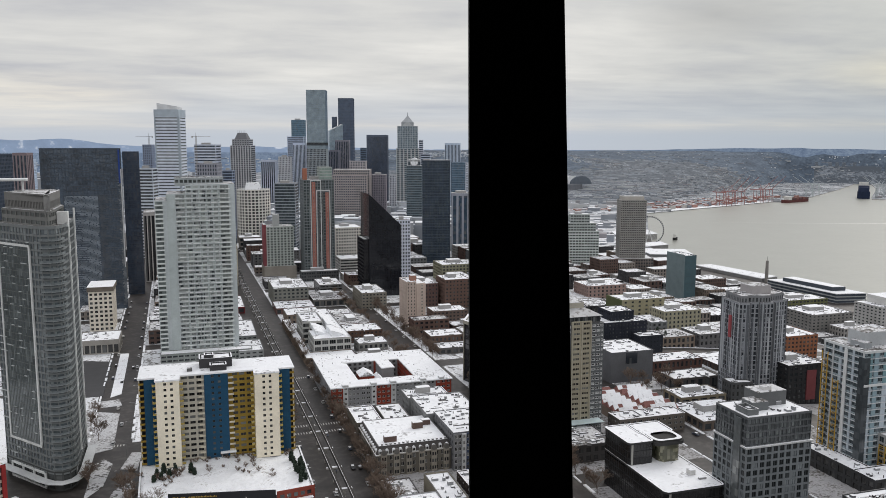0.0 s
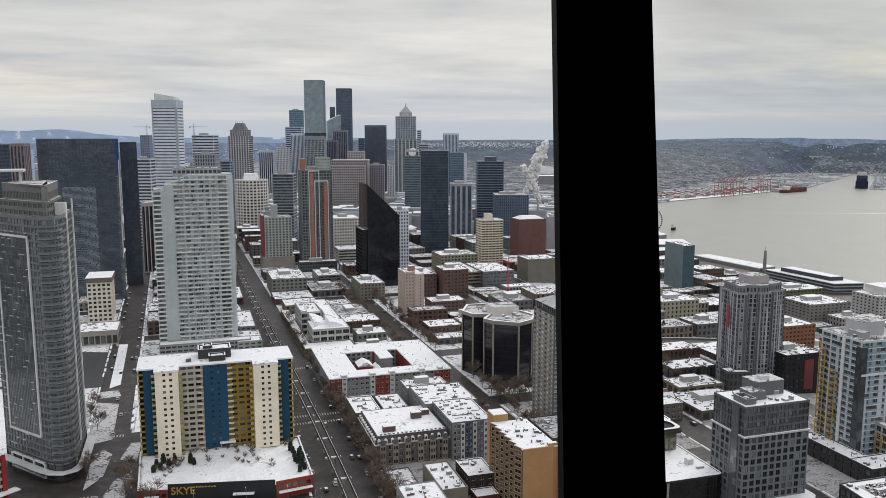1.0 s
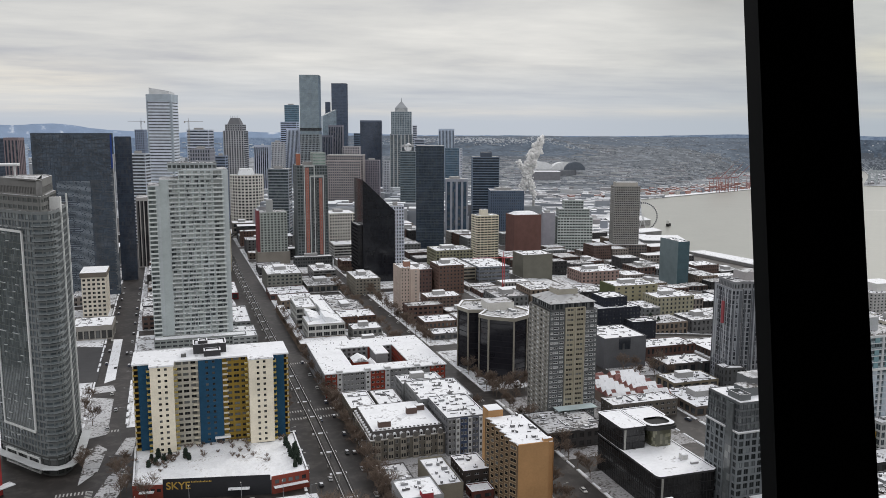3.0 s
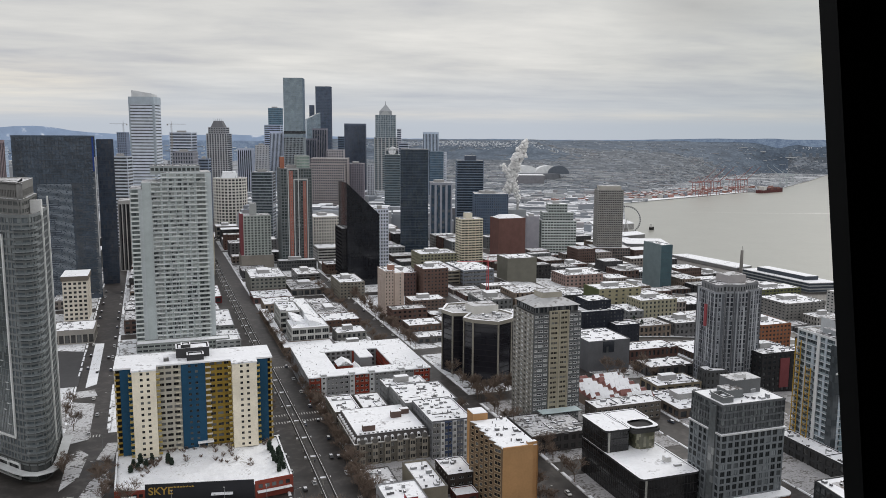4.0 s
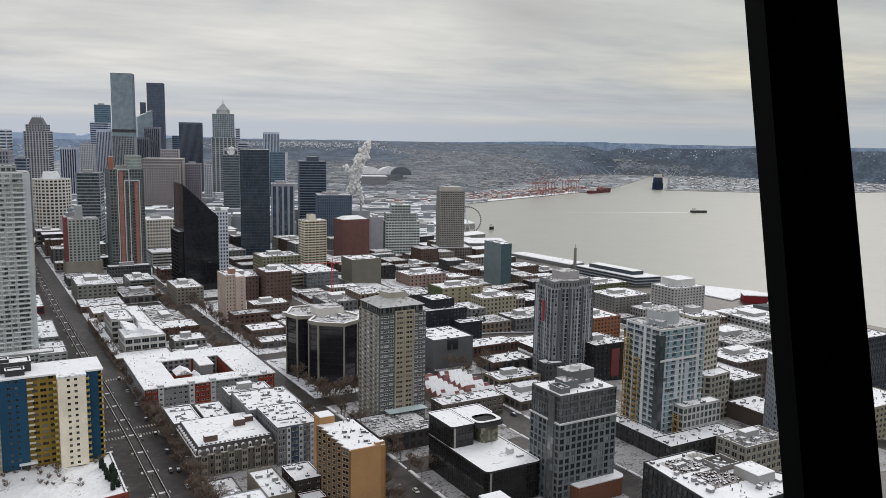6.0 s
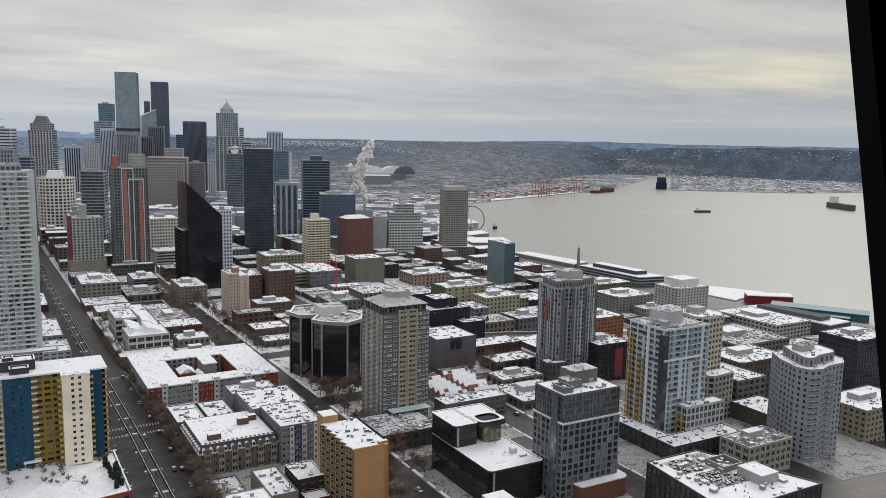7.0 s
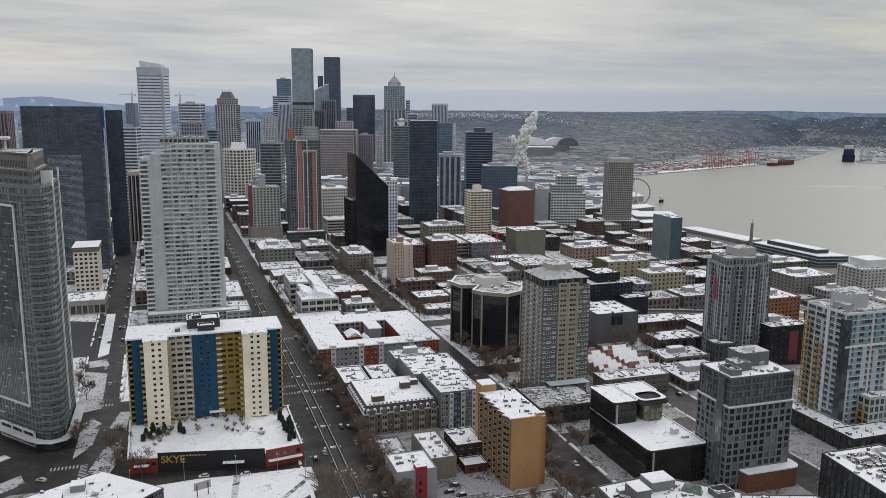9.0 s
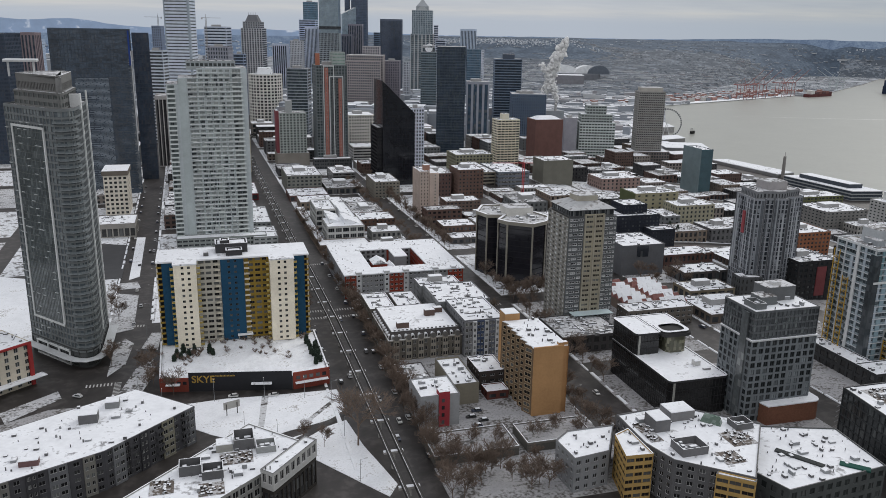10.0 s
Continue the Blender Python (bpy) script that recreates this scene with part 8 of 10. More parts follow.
def red_gables():
    """Rows of red-tiled gables half under snow."""
    b = thing("apartment_building", "low brick court with red-tiled gables half under snow", "building")
    USED.append((224, 266, 386, 434))
    g = Geo()
    g.box(226, 264, 387, 432, -1, 6.2)
    part("body", g, wall_mat((0.24, 0.19, 0.16)), b)
    tile = material("red_clay_tiles", (0.21, 0.095, 0.085), 0.8, grain=1.2, spread=0.2, stain=0.2)
    rnd = random.Random(12)
    for i in range(7):
        y = 388 + 6.3 * i
        for x0, x1 in ((225.5, 243), (246, 264.5)):
            g = Geo()
            g.solid([(x0, y, 6.2), (x1, y, 6.2), (x1, y + 5.6, 6.2), (x0, y + 5.6, 6.2), (x0 + 1, y + 2.8, 8.9), (x1 - 1, y + 2.8, 8.9)],
                    [(0, 3, 2, 1), (0, 1, 5, 4), (2, 3, 4, 5), (1, 2, 5), (3, 0, 4)])
            o = part("gable_roof", g, tile, b)
            # snow left on the slopes, slid off here and there
            for k in range(5):
                a, c = x0 + 1.2 + (x1 - x0 - 2.4) * k / 5, x0 + 1.2 + (x1 - x0 - 2.4) * (k + rnd.uniform(0.93, 1.04)) / 5
                for side in (0, 1):
                    if rnd.random() < 0.12:
                        continue
                    low = rnd.uniform(0.0, 0.3)
                    ys = [y + 2.8 * low, y + 2.75] if side == 0 else [y + 5.6 - 2.8 * low, y + 2.85]
                    za, zb = 6.2 + 2.7 * low, 8.85
                    q = [(a, ys[0], za), (c, ys[0], za), (c, ys[1], zb), (a, ys[1], zb)]
                    g = Geo()
                    g.solid(q + [(x, yy, z + 0.28) for x, yy, z in q], [(4, 5, 6, 7) if side == 0 else (7, 6, 5, 4), (0, 1, 5, 4), (1, 2, 6, 5), (2, 3, 7, 6), (3, 0, 4, 7)])
                    part("snow_patch", g, ROOF_SNOW, o, "snow lying on the red tiles")


red_gables()
b = block("apartment_building", "charcoal block with a red upright field", rect(352, 379, 402, 428), -6, 19.5, 7, wall=(0.05, 0.05, 0.054), bay=4, gear=3)
g = Geo()
g.box(366, 373, 401.4, 401.99, -3, 16)
part("red_field", g, wall_mat((0.19, 0.06, 0.065)), b, "red painted field")

# left of the avenue
b = block("office_building", "cream office block with dark square windows", rect(-83.3, -64.4, 717, 748), 0, 33, 9, wall=(0.66, 0.61, 0.53), glass=(0.02, 0.02, 0.02), bay=3.9, pier=1.5, span=1.7, gear=0, trim=(0.3, 0.27, 0.22))
plant_box(b, -84.2, -63.6, 716.2, 748.6, 33.6, 37.5, (0.16, 0.14, 0.12), "roof_storey", "brown overhanging top storey under snow")
block("civic_building", "low hall with pale upright piers and snowy roof", rect(-83, -54.5, 637, 668), 0, 10, 1, style="fins", wall=(0.42, 0.40, 0.37), glass=(0.04, 0.04, 0.04), bay=4, pier=0.9, gear=3, big=False)
block("shop_building", "white-roofed low block beside the pale tower", rect(30, 48, 592, 626), 0, 5.5, 2, wall=(0.40, 0.42, 0.42), bay=4, gear=2, big=False)
block("shop_building", "flat white-roofed block by the avenue", rect(28, 47, 640, 700), 0, 5.2, 2, wall=(0.35, 0.37, 0.37), bay=4, gear=5, big=False)
block("shop_building", "dark red shop with a snowy roof", rect(27, 45, 755, 812), 0, 5.5, 1, wall=(0.20, 0.04, 0.045), bay=6, gear=2, big=False)
block("office_building", "beige block behind the pale tower", rect(34, 48, 905, 960), 0, 44, 11, wall=(0.46, 0.43, 0.34), bay=4, gear=1)
block("office_building", "black and white striped block by the avenue", rect(-50.5, -38, 960, 1000), 0, 78, 1, style="fins", wall=(0.55, 0.53, 0.52), glass=(0.02, 0.02, 0.022), bay=4.2, pier=1.1, gear=0)
block("civic_building", "stone block with arched windows", rect(67, 97, 1200, 1230), 0, 18.6, 3, wall=(0.34, 0.31, 0.28), bay=6, gear=2)
block("office_building", "white stone block with many windows", rect(173, 206, 1000, 1040), 0, 50, 13, wall=(0.60, 0.58, 0.54), bay=3.4, pier=1.4, span=1.7, gear=5)
block("parking_deck", "white banded parking deck", rect(170, 206, 955, 990), 0, 17, 5, style="bands", wall=(0.58, 0.57, 0.55), glass=(0.03, 0.03, 0.03), span=1.6, gear=2, big=False)

# towards the water
b = block("apartment_tower", "beige apartment tower with curved balconies", [(366, 334), (372, 328), (386, 330), (392, 338), (390, 356), (368, 356)], -8, 52, 18, wall=(0.47, 0.45, 0.39), glass=(0.05, 0.055, 0.055), bay=3.4, pier=1.2, span=1.3, gear=5, category="tower", out=0.8)
block("", "", [(355, 326), (366, 316), (384, 318), (386, 327.5), (371, 327.5), (365, 333)], -8, 20, 8, wall=(0.50, 0.48, 0.42), glass=(0.05, 0.055, 0.055), bay=3.6, pier=1.2, span=1.2, gear=4, into=b, big=False)
block("apartment_building", "beige terraced block with balconies", rect(312, 343, 246, 264), -3, 11.5, 4, wall=(0.40, 0.38, 0.33), bay=4, pier=1.4, span=1.2, gear=14, snow=PATCHY, windows=True)
block("office_building", "grey glass block with a snowy roof", rect(398, 424, 326, 362), -10, 10, 5, wall=(0.22, 0.22, 0.21), bay=5, gear=2, big=False)
block("warehouse", "brown low block with thick snow", rect(383, 408, 292, 318), -9, 2, 3, style="plain", wall=(0.14, 0.115, 0.10), gear=3, big=False)
block("apartment_building", "brown brick apartment block with a tan roof box", rect(424, 470, 345, 378), -15, 13, 7, wall=(0.15, 0.125, 0.11), bay=3.6, pier=1.8, gear=3)
block("apartment_building", "wide grey apartment terraces with snowy roofs", rect(488, 545, 400, 455), -22, 4, 7, wall=(0.24, 0.235, 0.235), bay=4, gear=12, snow=PATCHY)
block("apartment_building", "cream and brown block on the slope", rect(430, 478, 262, 292), -14, 6, 6, wall=(0.36, 0.33, 0.25), bay=4, gear=8)
block("office_building", "black glass block near the water", rect(540, 585, 340, 372), -26, 16, 10, style="curtain", wall=(0.05, 0.055, 0.065), glass=(0.03, 0.035, 0.045), gear=3, blind=(0.05, 0.06, 0.07))
block("apartment_building", "white stepped condominium by the water", rect(664, 712, 632, 668), -34, -8, 8, wall=(0.55, 0.55, 0.54), bay=5, pier=2.5, gear=8)
plant_box(tagged(new("roof_storey"), "white roof storey of the condominium", "roof storey"), 676, 704, 640, 664, -8.5, 0.5, (0.55, 0.55, 0.54), "storey")
block("apartment_building", "grey concrete block on the slope", rect(556, 604, 608, 648), -28, -4, 8, wall=(0.29, 0.285, 0.275), bay=5, pier=2.5, gear=9)
block("office_building", "olive glass block near the piers", rect(618, 676, 718, 745), -33, -15, 5, wall=(0.17, 0.18, 0.09), bay=5, gear=4)
block("apartment_building", "orange brick terraces under snow", rect(456, 486, 524, 556), -18, 2, 6, wall=(0.34, 0.15, 0.085), bay=4, gear=5)
block("apartment_building", "white and grey terraces by the piers", rect(660, 712, 500, 575), -35, -20, 4, wall=(0.42, 0.42, 0.41), bay=5, gear=8)

# ---- the buildings right below the lookout ----
b = block("apartment_building", "long grey apartment block with a wide snowy roof", [(-74, 257), (-40, 272.6), (-10.4, 300.4), (-33, 322), (-88, 290)], 0, 14.6, 5, wall=(0.115, 0.115, 0.125), glass=(0.03, 0.03, 0.033), bay=3.6, pier=1.7, span=1.4, gear=16, windows=True, seed=21, big=False, parapet=0.35, trim=(0.3, 0.3, 0.3))


def bay_strip(b, p, u, s0, s1, z0, z1, floors, tint, trim, count=2, proud=0.5, glass=(0.03, 0.031, 0.034)):
    """An upright strip that stands proud of a wall along u from p, with its own windows."""
    n = (u[1], -u[0])
    q = (p[0] + u[0] * s0 + n[0] * proud, p[1] + u[1] * s0 + n[1] * proud)
    fh, w = (z1 - z0) / floors, s1 - s0
    up = [(z0 + fh * (k + 0.30), z0 + fh * (k + 0.82)) for k in range(floors)]
    across = openings(w, count, 0.6, 0.5)
    g = Geo()
    panel(g, q, u, w, z0 - 1, z1, across, up, 0.3)
    for d in (0.0, w - 0.02):
        g.obox(q, u, d, d + 0.02, -proud, -0.002, z0 - 1, z1)
    g.obox(q, u, 0, w, -proud, -0.31, z1 - 0.25, z1)
    g.obox(q, u, 0.02, w - 0.02, -proud + 0.02, -0.31, z0 - 1, z1 - 0.26)
    o = part("bay", weld(g), wall_mat(tint), b)
    me = window_mesh(across[0][1] - across[0][0], up[0][1] - up[0][0], pane_mat(glass, (0.22, 0.23, 0.23)), wall_mat(trim), 1, 0.1)
    for sa, sb in across:
        for za, zb in up:
            put_window(me, q, u, sa, -0.18, za, o)


for p, q, strips in (((-74, 257), (-40, 272.6), ((2, 7, (0.20, 0.195, 0.18)), (12, 15.5, (0.055, 0.055, 0.06)), (19, 25, (0.16, 0.165, 0.175)), (30, 34, (0.21, 0.205, 0.185)))),
                     ((-40, 272.6), (-10.4, 300.4), ((3, 8, (0.175, 0.18, 0.19)), (14.5, 18, (0.05, 0.05, 0.055)), (24.5, 30, (0.22, 0.21, 0.165)), (35.5, 40, (0.14, 0.145, 0.155))))):
    u = tuple((Vector(q) - Vector(p)).normalized())
    for s0, s1, tint in strips:
        bay_strip(b, p, u, s0, s1, 0, 14.9, 5, tint, (0.42, 0.42, 0.41))
plant_box(b, -51, -44.5, 295, 300, 14.8, 18.5, (0.13, 0.13, 0.135), "stair_tower", "grey roof stair")
plant_box(b, -43, -38, 306, 311, 14.8, 17.5, (0.24, 0.25, 0.25), "lift_housing")
u = Vector((29.6, 27.8)).normalized()
bal = balcony_mesh(3.0, 1.3, (0.07, 0.07, 0.075), 1.0, snow=False)
for s0 in (9.5, 21.5, 33.5):
    for j in range(4):
        q = Vector((-40, 272.6)) + u * s0
        put("balcony", bal, (q.x, q.y, 3.2 + 2.9 * j), b, math.atan2(u.y, u.x))
plant_box(b, -66, -60, 268, 271, 14.8, 17.0, (0.15, 0.09, 0.09), "plant_room", "dark red roof box")

b = block("apartment_building", "white and dark glass block with roof terraces", [(-32, 240), (-13, 224), (13, 246), (26.5, 262.5), (9, 281)], 0, 14.3, 4, wall=(0.42, 0.42, 0.40), glass=(0.04, 0.04, 0.042), bay=3.2, pier=0.7, span=1.0, gear=22, windows=True, seed=22, big=False)
block("", "", [(14.3, 238.5), (31, 257.8), (27.4, 261.6), (10.6, 242.6)], 12.5, 16.8, 1, wall=(0.62, 0.62, 0.61), glass=(0.04, 0.04, 0.042), bay=3.2, pier=1.2, span=1.0, gear=1, windows=True, into=b, big=False)
block("", "", [(14.4, 238.8), (30.7, 257.6), (27.6, 260.8), (11, 242.2)], 0, 12.4, 3, style="fins", wall=(0.06, 0.055, 0.05), glass=(0.03, 0.03, 0.032), bay=2.4, pier=0.5, gear=0, roof=False, into=b)
screen_box(b, -15, -8, 249, 254.5, 14.7, 3.6, (0.13, 0.13, 0.135), 1)
screen_box(b, -7.8, -1, 245, 251, 14.7, 3.0, (0.12, 0.12, 0.125), 2)
screen_box(b, 3, 10, 262, 270, 14.7, 4.0, (0.15, 0.15, 0.155), 3)
screen_box(b, 10.3, 17, 258, 264, 14.7, 2.4, (0.30, 0.31, 0.31), 4)
roof_deck(b, -2, 9, 253, 261, 14.75, 5)
roof_deck(b, -24, -16.5, 240, 248, 14.75, 6)
roof_deck(b, -9, -1, 235.5, 243, 14.75, 7)
plant_box(b, -3, 2.5, 262, 267, 14.6, 17.4, (0.36, 0.355, 0.33), "stair_tower", "pale stair housing")

b = block("apartment_building", "cream panel block with a red edge", [(-128, 333), (-80, 373), (-95, 391), (-143, 351)], 0, 19.6, 6, wall=(0.80, 0.73, 0.60), glass=(0.06, 0.075, 0.075), bay=4.4, pier=2.6, span=1.1, gear=2, windows=True, big=False)
g = Geo()
u = Vector((48, 40)).normalized()
g.obox((-128, 333), tuple(u), 60.6, 62.3, 0.02, 0.9, 0, 20.4)
part("red_edge", g, wall_mat((0.34, 0.045, 0.045)), b, "red upright edge")
g = Geo()
g.obox((-128, 333), tuple(u), 20, 62.3, 0.03, 0.8, 19.4, 20.4)
part("red_cornice", g, wall_mat((0.34, 0.045, 0.045)), b)
g = Geo()
g.obox((-128, 333), tuple(u), 10, 66, 0.1, 4.5, 4.0, 4.4)
part("awning", g, ROOF_SNOW, b, "snowy awning")

block("apartment_building", "grey low block with a smooth snowy roof", [(116.7, 228.6), (131.2, 230.6), (142, 248), (122.9, 248), (115.8, 242.5)], 0, 13, 4, wall=(0.34, 0.35, 0.365), glass=(0.03, 0.032, 0.036), bay=3.6, pier=1.8, span=1.6, gear=3, windows=True, big=False, seed=31)
b = block("apartment_building", "charcoal block with gold balcony stacks", [(142.4, 226), (146, 213), (166, 196), (192, 228), (168, 250), (143, 248)], 0, 17, 6, wall=(0.17, 0.17, 0.177), glass=(0.03, 0.03, 0.033), bay=3.6, pier=1.6, span=1.2, gear=16, windows=True, seed=32, big=False)
gold = wall_mat((0.42, 0.26, 0.075))
for poly in ([(131.8, 220), (141.8, 219.2), (142.3, 238), (135.5, 235)], [(155, 202), (164.5, 194.2), (166, 195.6), (157, 203.8)]):
    block("", "", poly, 0, 16.6, 6, wall=(0.60, 0.40, 0.15), glass=(0.035, 0.03, 0.028), bay=3.6, pier=0.45, span=1.3, gear=3, into=b, big=False, windows=True, trim=(0.2, 0.15, 0.08))
plant_box(b, 150, 156, 232, 240, 17.3, 22, (0.16, 0.16, 0.165), "stair_tower", "grey roof stair")
plant_box(b, 160, 170, 238, 246, 17.3, 21, (0.21, 0.21, 0.215), "lift_housing", "grey lift housing")
screen_box(b, 150, 160, 214, 222, 17.4, 3.0, (0.15, 0.15, 0.155), 8)
roof_deck(b, 162, 170, 206, 214, 17.4, 9)
roof_deck(b, 172, 182, 216, 226, 17.4, 10)
roof_deck(b, 145, 150, 226, 240, 17.4, 11)
screen_box(b, 180, 187, 226, 232, 17.4, 2.4, (0.13, 0.13, 0.135), 12)
g = Geo()
g.prism([(171, 236), (176, 230), (179, 233), (174, 239)], 17.2, 20, 0, [(172.5, 236), (176, 232), (177.5, 233), (174, 237.4)])
part("skylight", g, glass_mat((0.10, 0.15, 0.12), (1, 1, 1), (0.3, 0.36, 0.33)), b, "green glass skylight")
b = block("office_building", "white-roofed wide block with a dark roof slot", [(178, 193.6), (221.5, 198), (224.4, 225.6), (190, 237), (172, 212)], 0, 12, 3, wall=(0.12, 0.13, 0.13), glass=(0.03, 0.035, 0.035), bay=4, gear=9, seed=33, big=False)
g = Geo()
g.prism([(190, 217), (199, 203), (201, 204), (192, 218.5)], 12.2, 12.9)
part("roof_slot", g, wall_mat((0.05, 0.055, 0.055)), b, "dark roof slot")
g = Geo()
g.prism([(206, 203), (213, 196), (215, 198), (208, 205)], 12.2, 12.9)
part("green_roof_panel", g, wall_mat((0.02, 0.075, 0.06)), b, "green roof panel")
b = block("office_building", "dark glass block with steel lattice edge and snowy roof", [(238, 238.6), (267, 238.2), (286, 190), (232, 190)], 0, 21.6, 6, wall=(0.075, 0.08, 0.085), glass=(0.045, 0.05, 0.053), style="curtain", bay=3.0, span=0.5, gear=24, big=False, seed=34, blind=(0.13, 0.14, 0.14))
plant_box(b, 262, 272, 200, 212, 22, 26, (0.33, 0.33, 0.33), "plant_room", "grey plant room")
roof_deck(b, 243, 258, 222, 235, 21.9, 13)
roof_deck(b, 246, 262, 206, 220, 21.9, 14)
screen_box(b, 259, 270, 216, 226, 21.9, 2.6, (0.20, 0.19, 0.18), 15)
for i in range(9):
    g = Geo()
    g.box(258.6, 266.0, 228 + 0.8 * i, 228.35 + 0.8 * i, 22.6, 22.75)
    part("pergola_slat", g, wall_mat((0.30, 0.29, 0.27)), b)
for i in range(9):
    g = Geo()
    g.tube((237.2, 239.6, 2.2 * i), (238.6, 238.2, 2.2 * i + 2.2), 0.15, 0.15, 5)
    part("lattice_bar", g, wall_mat((0.25, 0.25, 0.255)), b)


def billboard():
    """A blank board on two posts in the snowy lot."""
    b = thing("billboard", "weathered blank billboard on two posts in snow", "billboard")
    u = Vector((0.94, 0.34)).normalized()
    for s0 in (1.0, 5.6):
        g = Geo()
        g.obox((0.5, 319.0), tuple(u), s0, s0 + 0.3, 0.25, 0.55, -0.2, 5.2)
        part("post", g, wall_mat((0.10, 0.095, 0.09)), b)
    g = Geo()
    g.obox((0.5, 319.0), tuple(u), 0, 7.0, 0.0, 0.24, 2.8, 6.2)
    part("board", g, wall_mat((0.42, 0.41, 0.39)), b)
    g = Geo()
    g.obox((0.5, 319.0), tuple(u), 0, 7.0, -0.1, 0.5, 6.21, 6.4)
    part("snow_cap", g, ROOF_SNOW, b)


billboard()


# ---- everyday blocks that fill the rest of the grid ----
PALETTE = [(0.13, 0.085, 0.07), (0.08, 0.08, 0.085), (0.22, 0.125, 0.10), (0.34, 0.27, 0.23), (0.44, 0.38, 0.34), (0.24, 0.24, 0.25), (0.13, 0.13, 0.14), (0.38, 0.29, 0.22), (0.50, 0.48, 0.45), (0.24, 0.15, 0.125), (0.28, 0.30, 0.31)]
WORDS = ["dark brown brick", "near-black", "red-brown brick", "grey-beige", "pale stone", "mid-grey", "charcoal", "tan", "off-white", "dark brick", "cool grey"]


def free(x0, x1, y0, y1, gap=1.5):
    return all(x1 + gap < u[0] or x0 - gap > u[1] or y1 + gap < u[2] or y0 - gap > u[3] for u in USED)


def fill_blocks():
    rnd = random.Random(77)
    for cx0, cx1 in COLS:
        for ya, yb in zip(ROWS_Y, ROWS_Y[1:]):
            if ya < 430 or (cx0 < -200) or (cx0 < 0 and ya < 640) or ya > 1100:
                continue
            w = (cx1 - cx0 - 6) / 2
            y = ya + 11
            while y + 16 < yb - 10:
                d = min(rnd.uniform(20, 38), yb - 11 - y)
                for i in range(2):
                    x0 = av(cx0 + 3 + i * w, y) + rnd.uniform(0, 2)
                    x1 = av(cx0 + 3 + (i + 1) * w, y) - rnd.uniform(1, 5)
                    k = rnd.randrange(len(PALETTE))
                    n = rnd.choice((1, 1, 2, 2, 2, 3, 4))
                    if ya > 900:
                        n = rnd.choice((2, 3, 5, 6))
                    zb = ground_z(x1)
                    if not free(x0, x1, y, y + d - 2):
                        x0, x1 = x0 + w * 0.25, x1 - w * 0.2
                        if not free(x0, x1, y, y + d - 2) or rnd.random() < 0.3:
                            continue
                    f = {1: "low", 2: "two-storey", 3: "three-storey", 4: "four-storey", 5: "five-storey"}.get(n, "tall")
                    block("shop_building" if n < 3 else "apartment_building", f"{f} {WORDS[k]} city building with a snowy flat roof", rect(x0, x1, y, y + d - 2), zb - 1, ground_z(x0) + 3.1 * n + 1.2, n,
                          wall=tuple(0.62 * c + 0.20 * sum(PALETTE[k]) / 3 for c in PALETTE[k]), bay=rnd.uniform(3.2, 5), pier=rnd.uniform(1.7, 2.8), span=rnd.uniform(1.6, 2.0), glass=(0.02, 0.021, 0.024), gear=int(rnd.random() < 0.3), filler=True, seed=rnd.randrange(999), big=rnd.random() < 0.5,
                          parapet=rnd.uniform(0.4, 1.0), snow=rnd.choice((PATCHY, BROKEN_SNOW, BROKEN_SNOW, ROOF_SNOW)))
                y += d + rnd.uniform(0, 4)


fill_blocks()


# ---- the far city, port and suburbs: too many and too small to tell apart ----
def island_material(name, tints):
    m = bpy.data.materials.new(name)
    m.use_nodes = True
    n, l = m.node_tree.nodes, m.node_tree.links
    b = n["Principled BSDF"]
    b.inputs["Roughness"].default_value = 0.85
    geo, ramp = n.new("ShaderNodeNewGeometry"), n.new("ShaderNodeValToRGB")
    ramp.color_ramp.interpolation = "CONSTANT"
    e = ramp.color_ramp.elements
    for i, t in enumerate(tints):
        el = e[i] if i < 2 else e.new(i / len(tints))
        el.position, el.color = i / len(tints), (*t, 1)
    l.new(geo.outputs["Random Per Island"], ramp.inputs[0])
    l.new(ramp.outputs[0], b.inputs["Base Color"])
    return m


# haze of the distance is mixed into these wall and roof tints as blue
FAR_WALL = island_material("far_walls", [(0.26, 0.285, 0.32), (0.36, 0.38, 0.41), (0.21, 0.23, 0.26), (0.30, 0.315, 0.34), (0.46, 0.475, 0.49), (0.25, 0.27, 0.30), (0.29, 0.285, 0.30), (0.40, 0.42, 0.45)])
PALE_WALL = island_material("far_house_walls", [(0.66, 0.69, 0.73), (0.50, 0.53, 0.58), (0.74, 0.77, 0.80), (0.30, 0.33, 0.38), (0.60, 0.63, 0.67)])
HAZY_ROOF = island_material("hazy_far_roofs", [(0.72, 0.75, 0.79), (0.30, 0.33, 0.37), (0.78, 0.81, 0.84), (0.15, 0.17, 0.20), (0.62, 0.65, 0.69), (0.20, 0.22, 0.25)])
FAR_ROOF = island_material("far_roofs", [(0.76, 0.78, 0.82), (0.60, 0.62, 0.66), (0.80, 0.82, 0.85), (0.26, 0.27, 0.29), (0.60, 0.62, 0.65), (0.34, 0.33, 0.34), (0.70, 0.71, 0.74)])


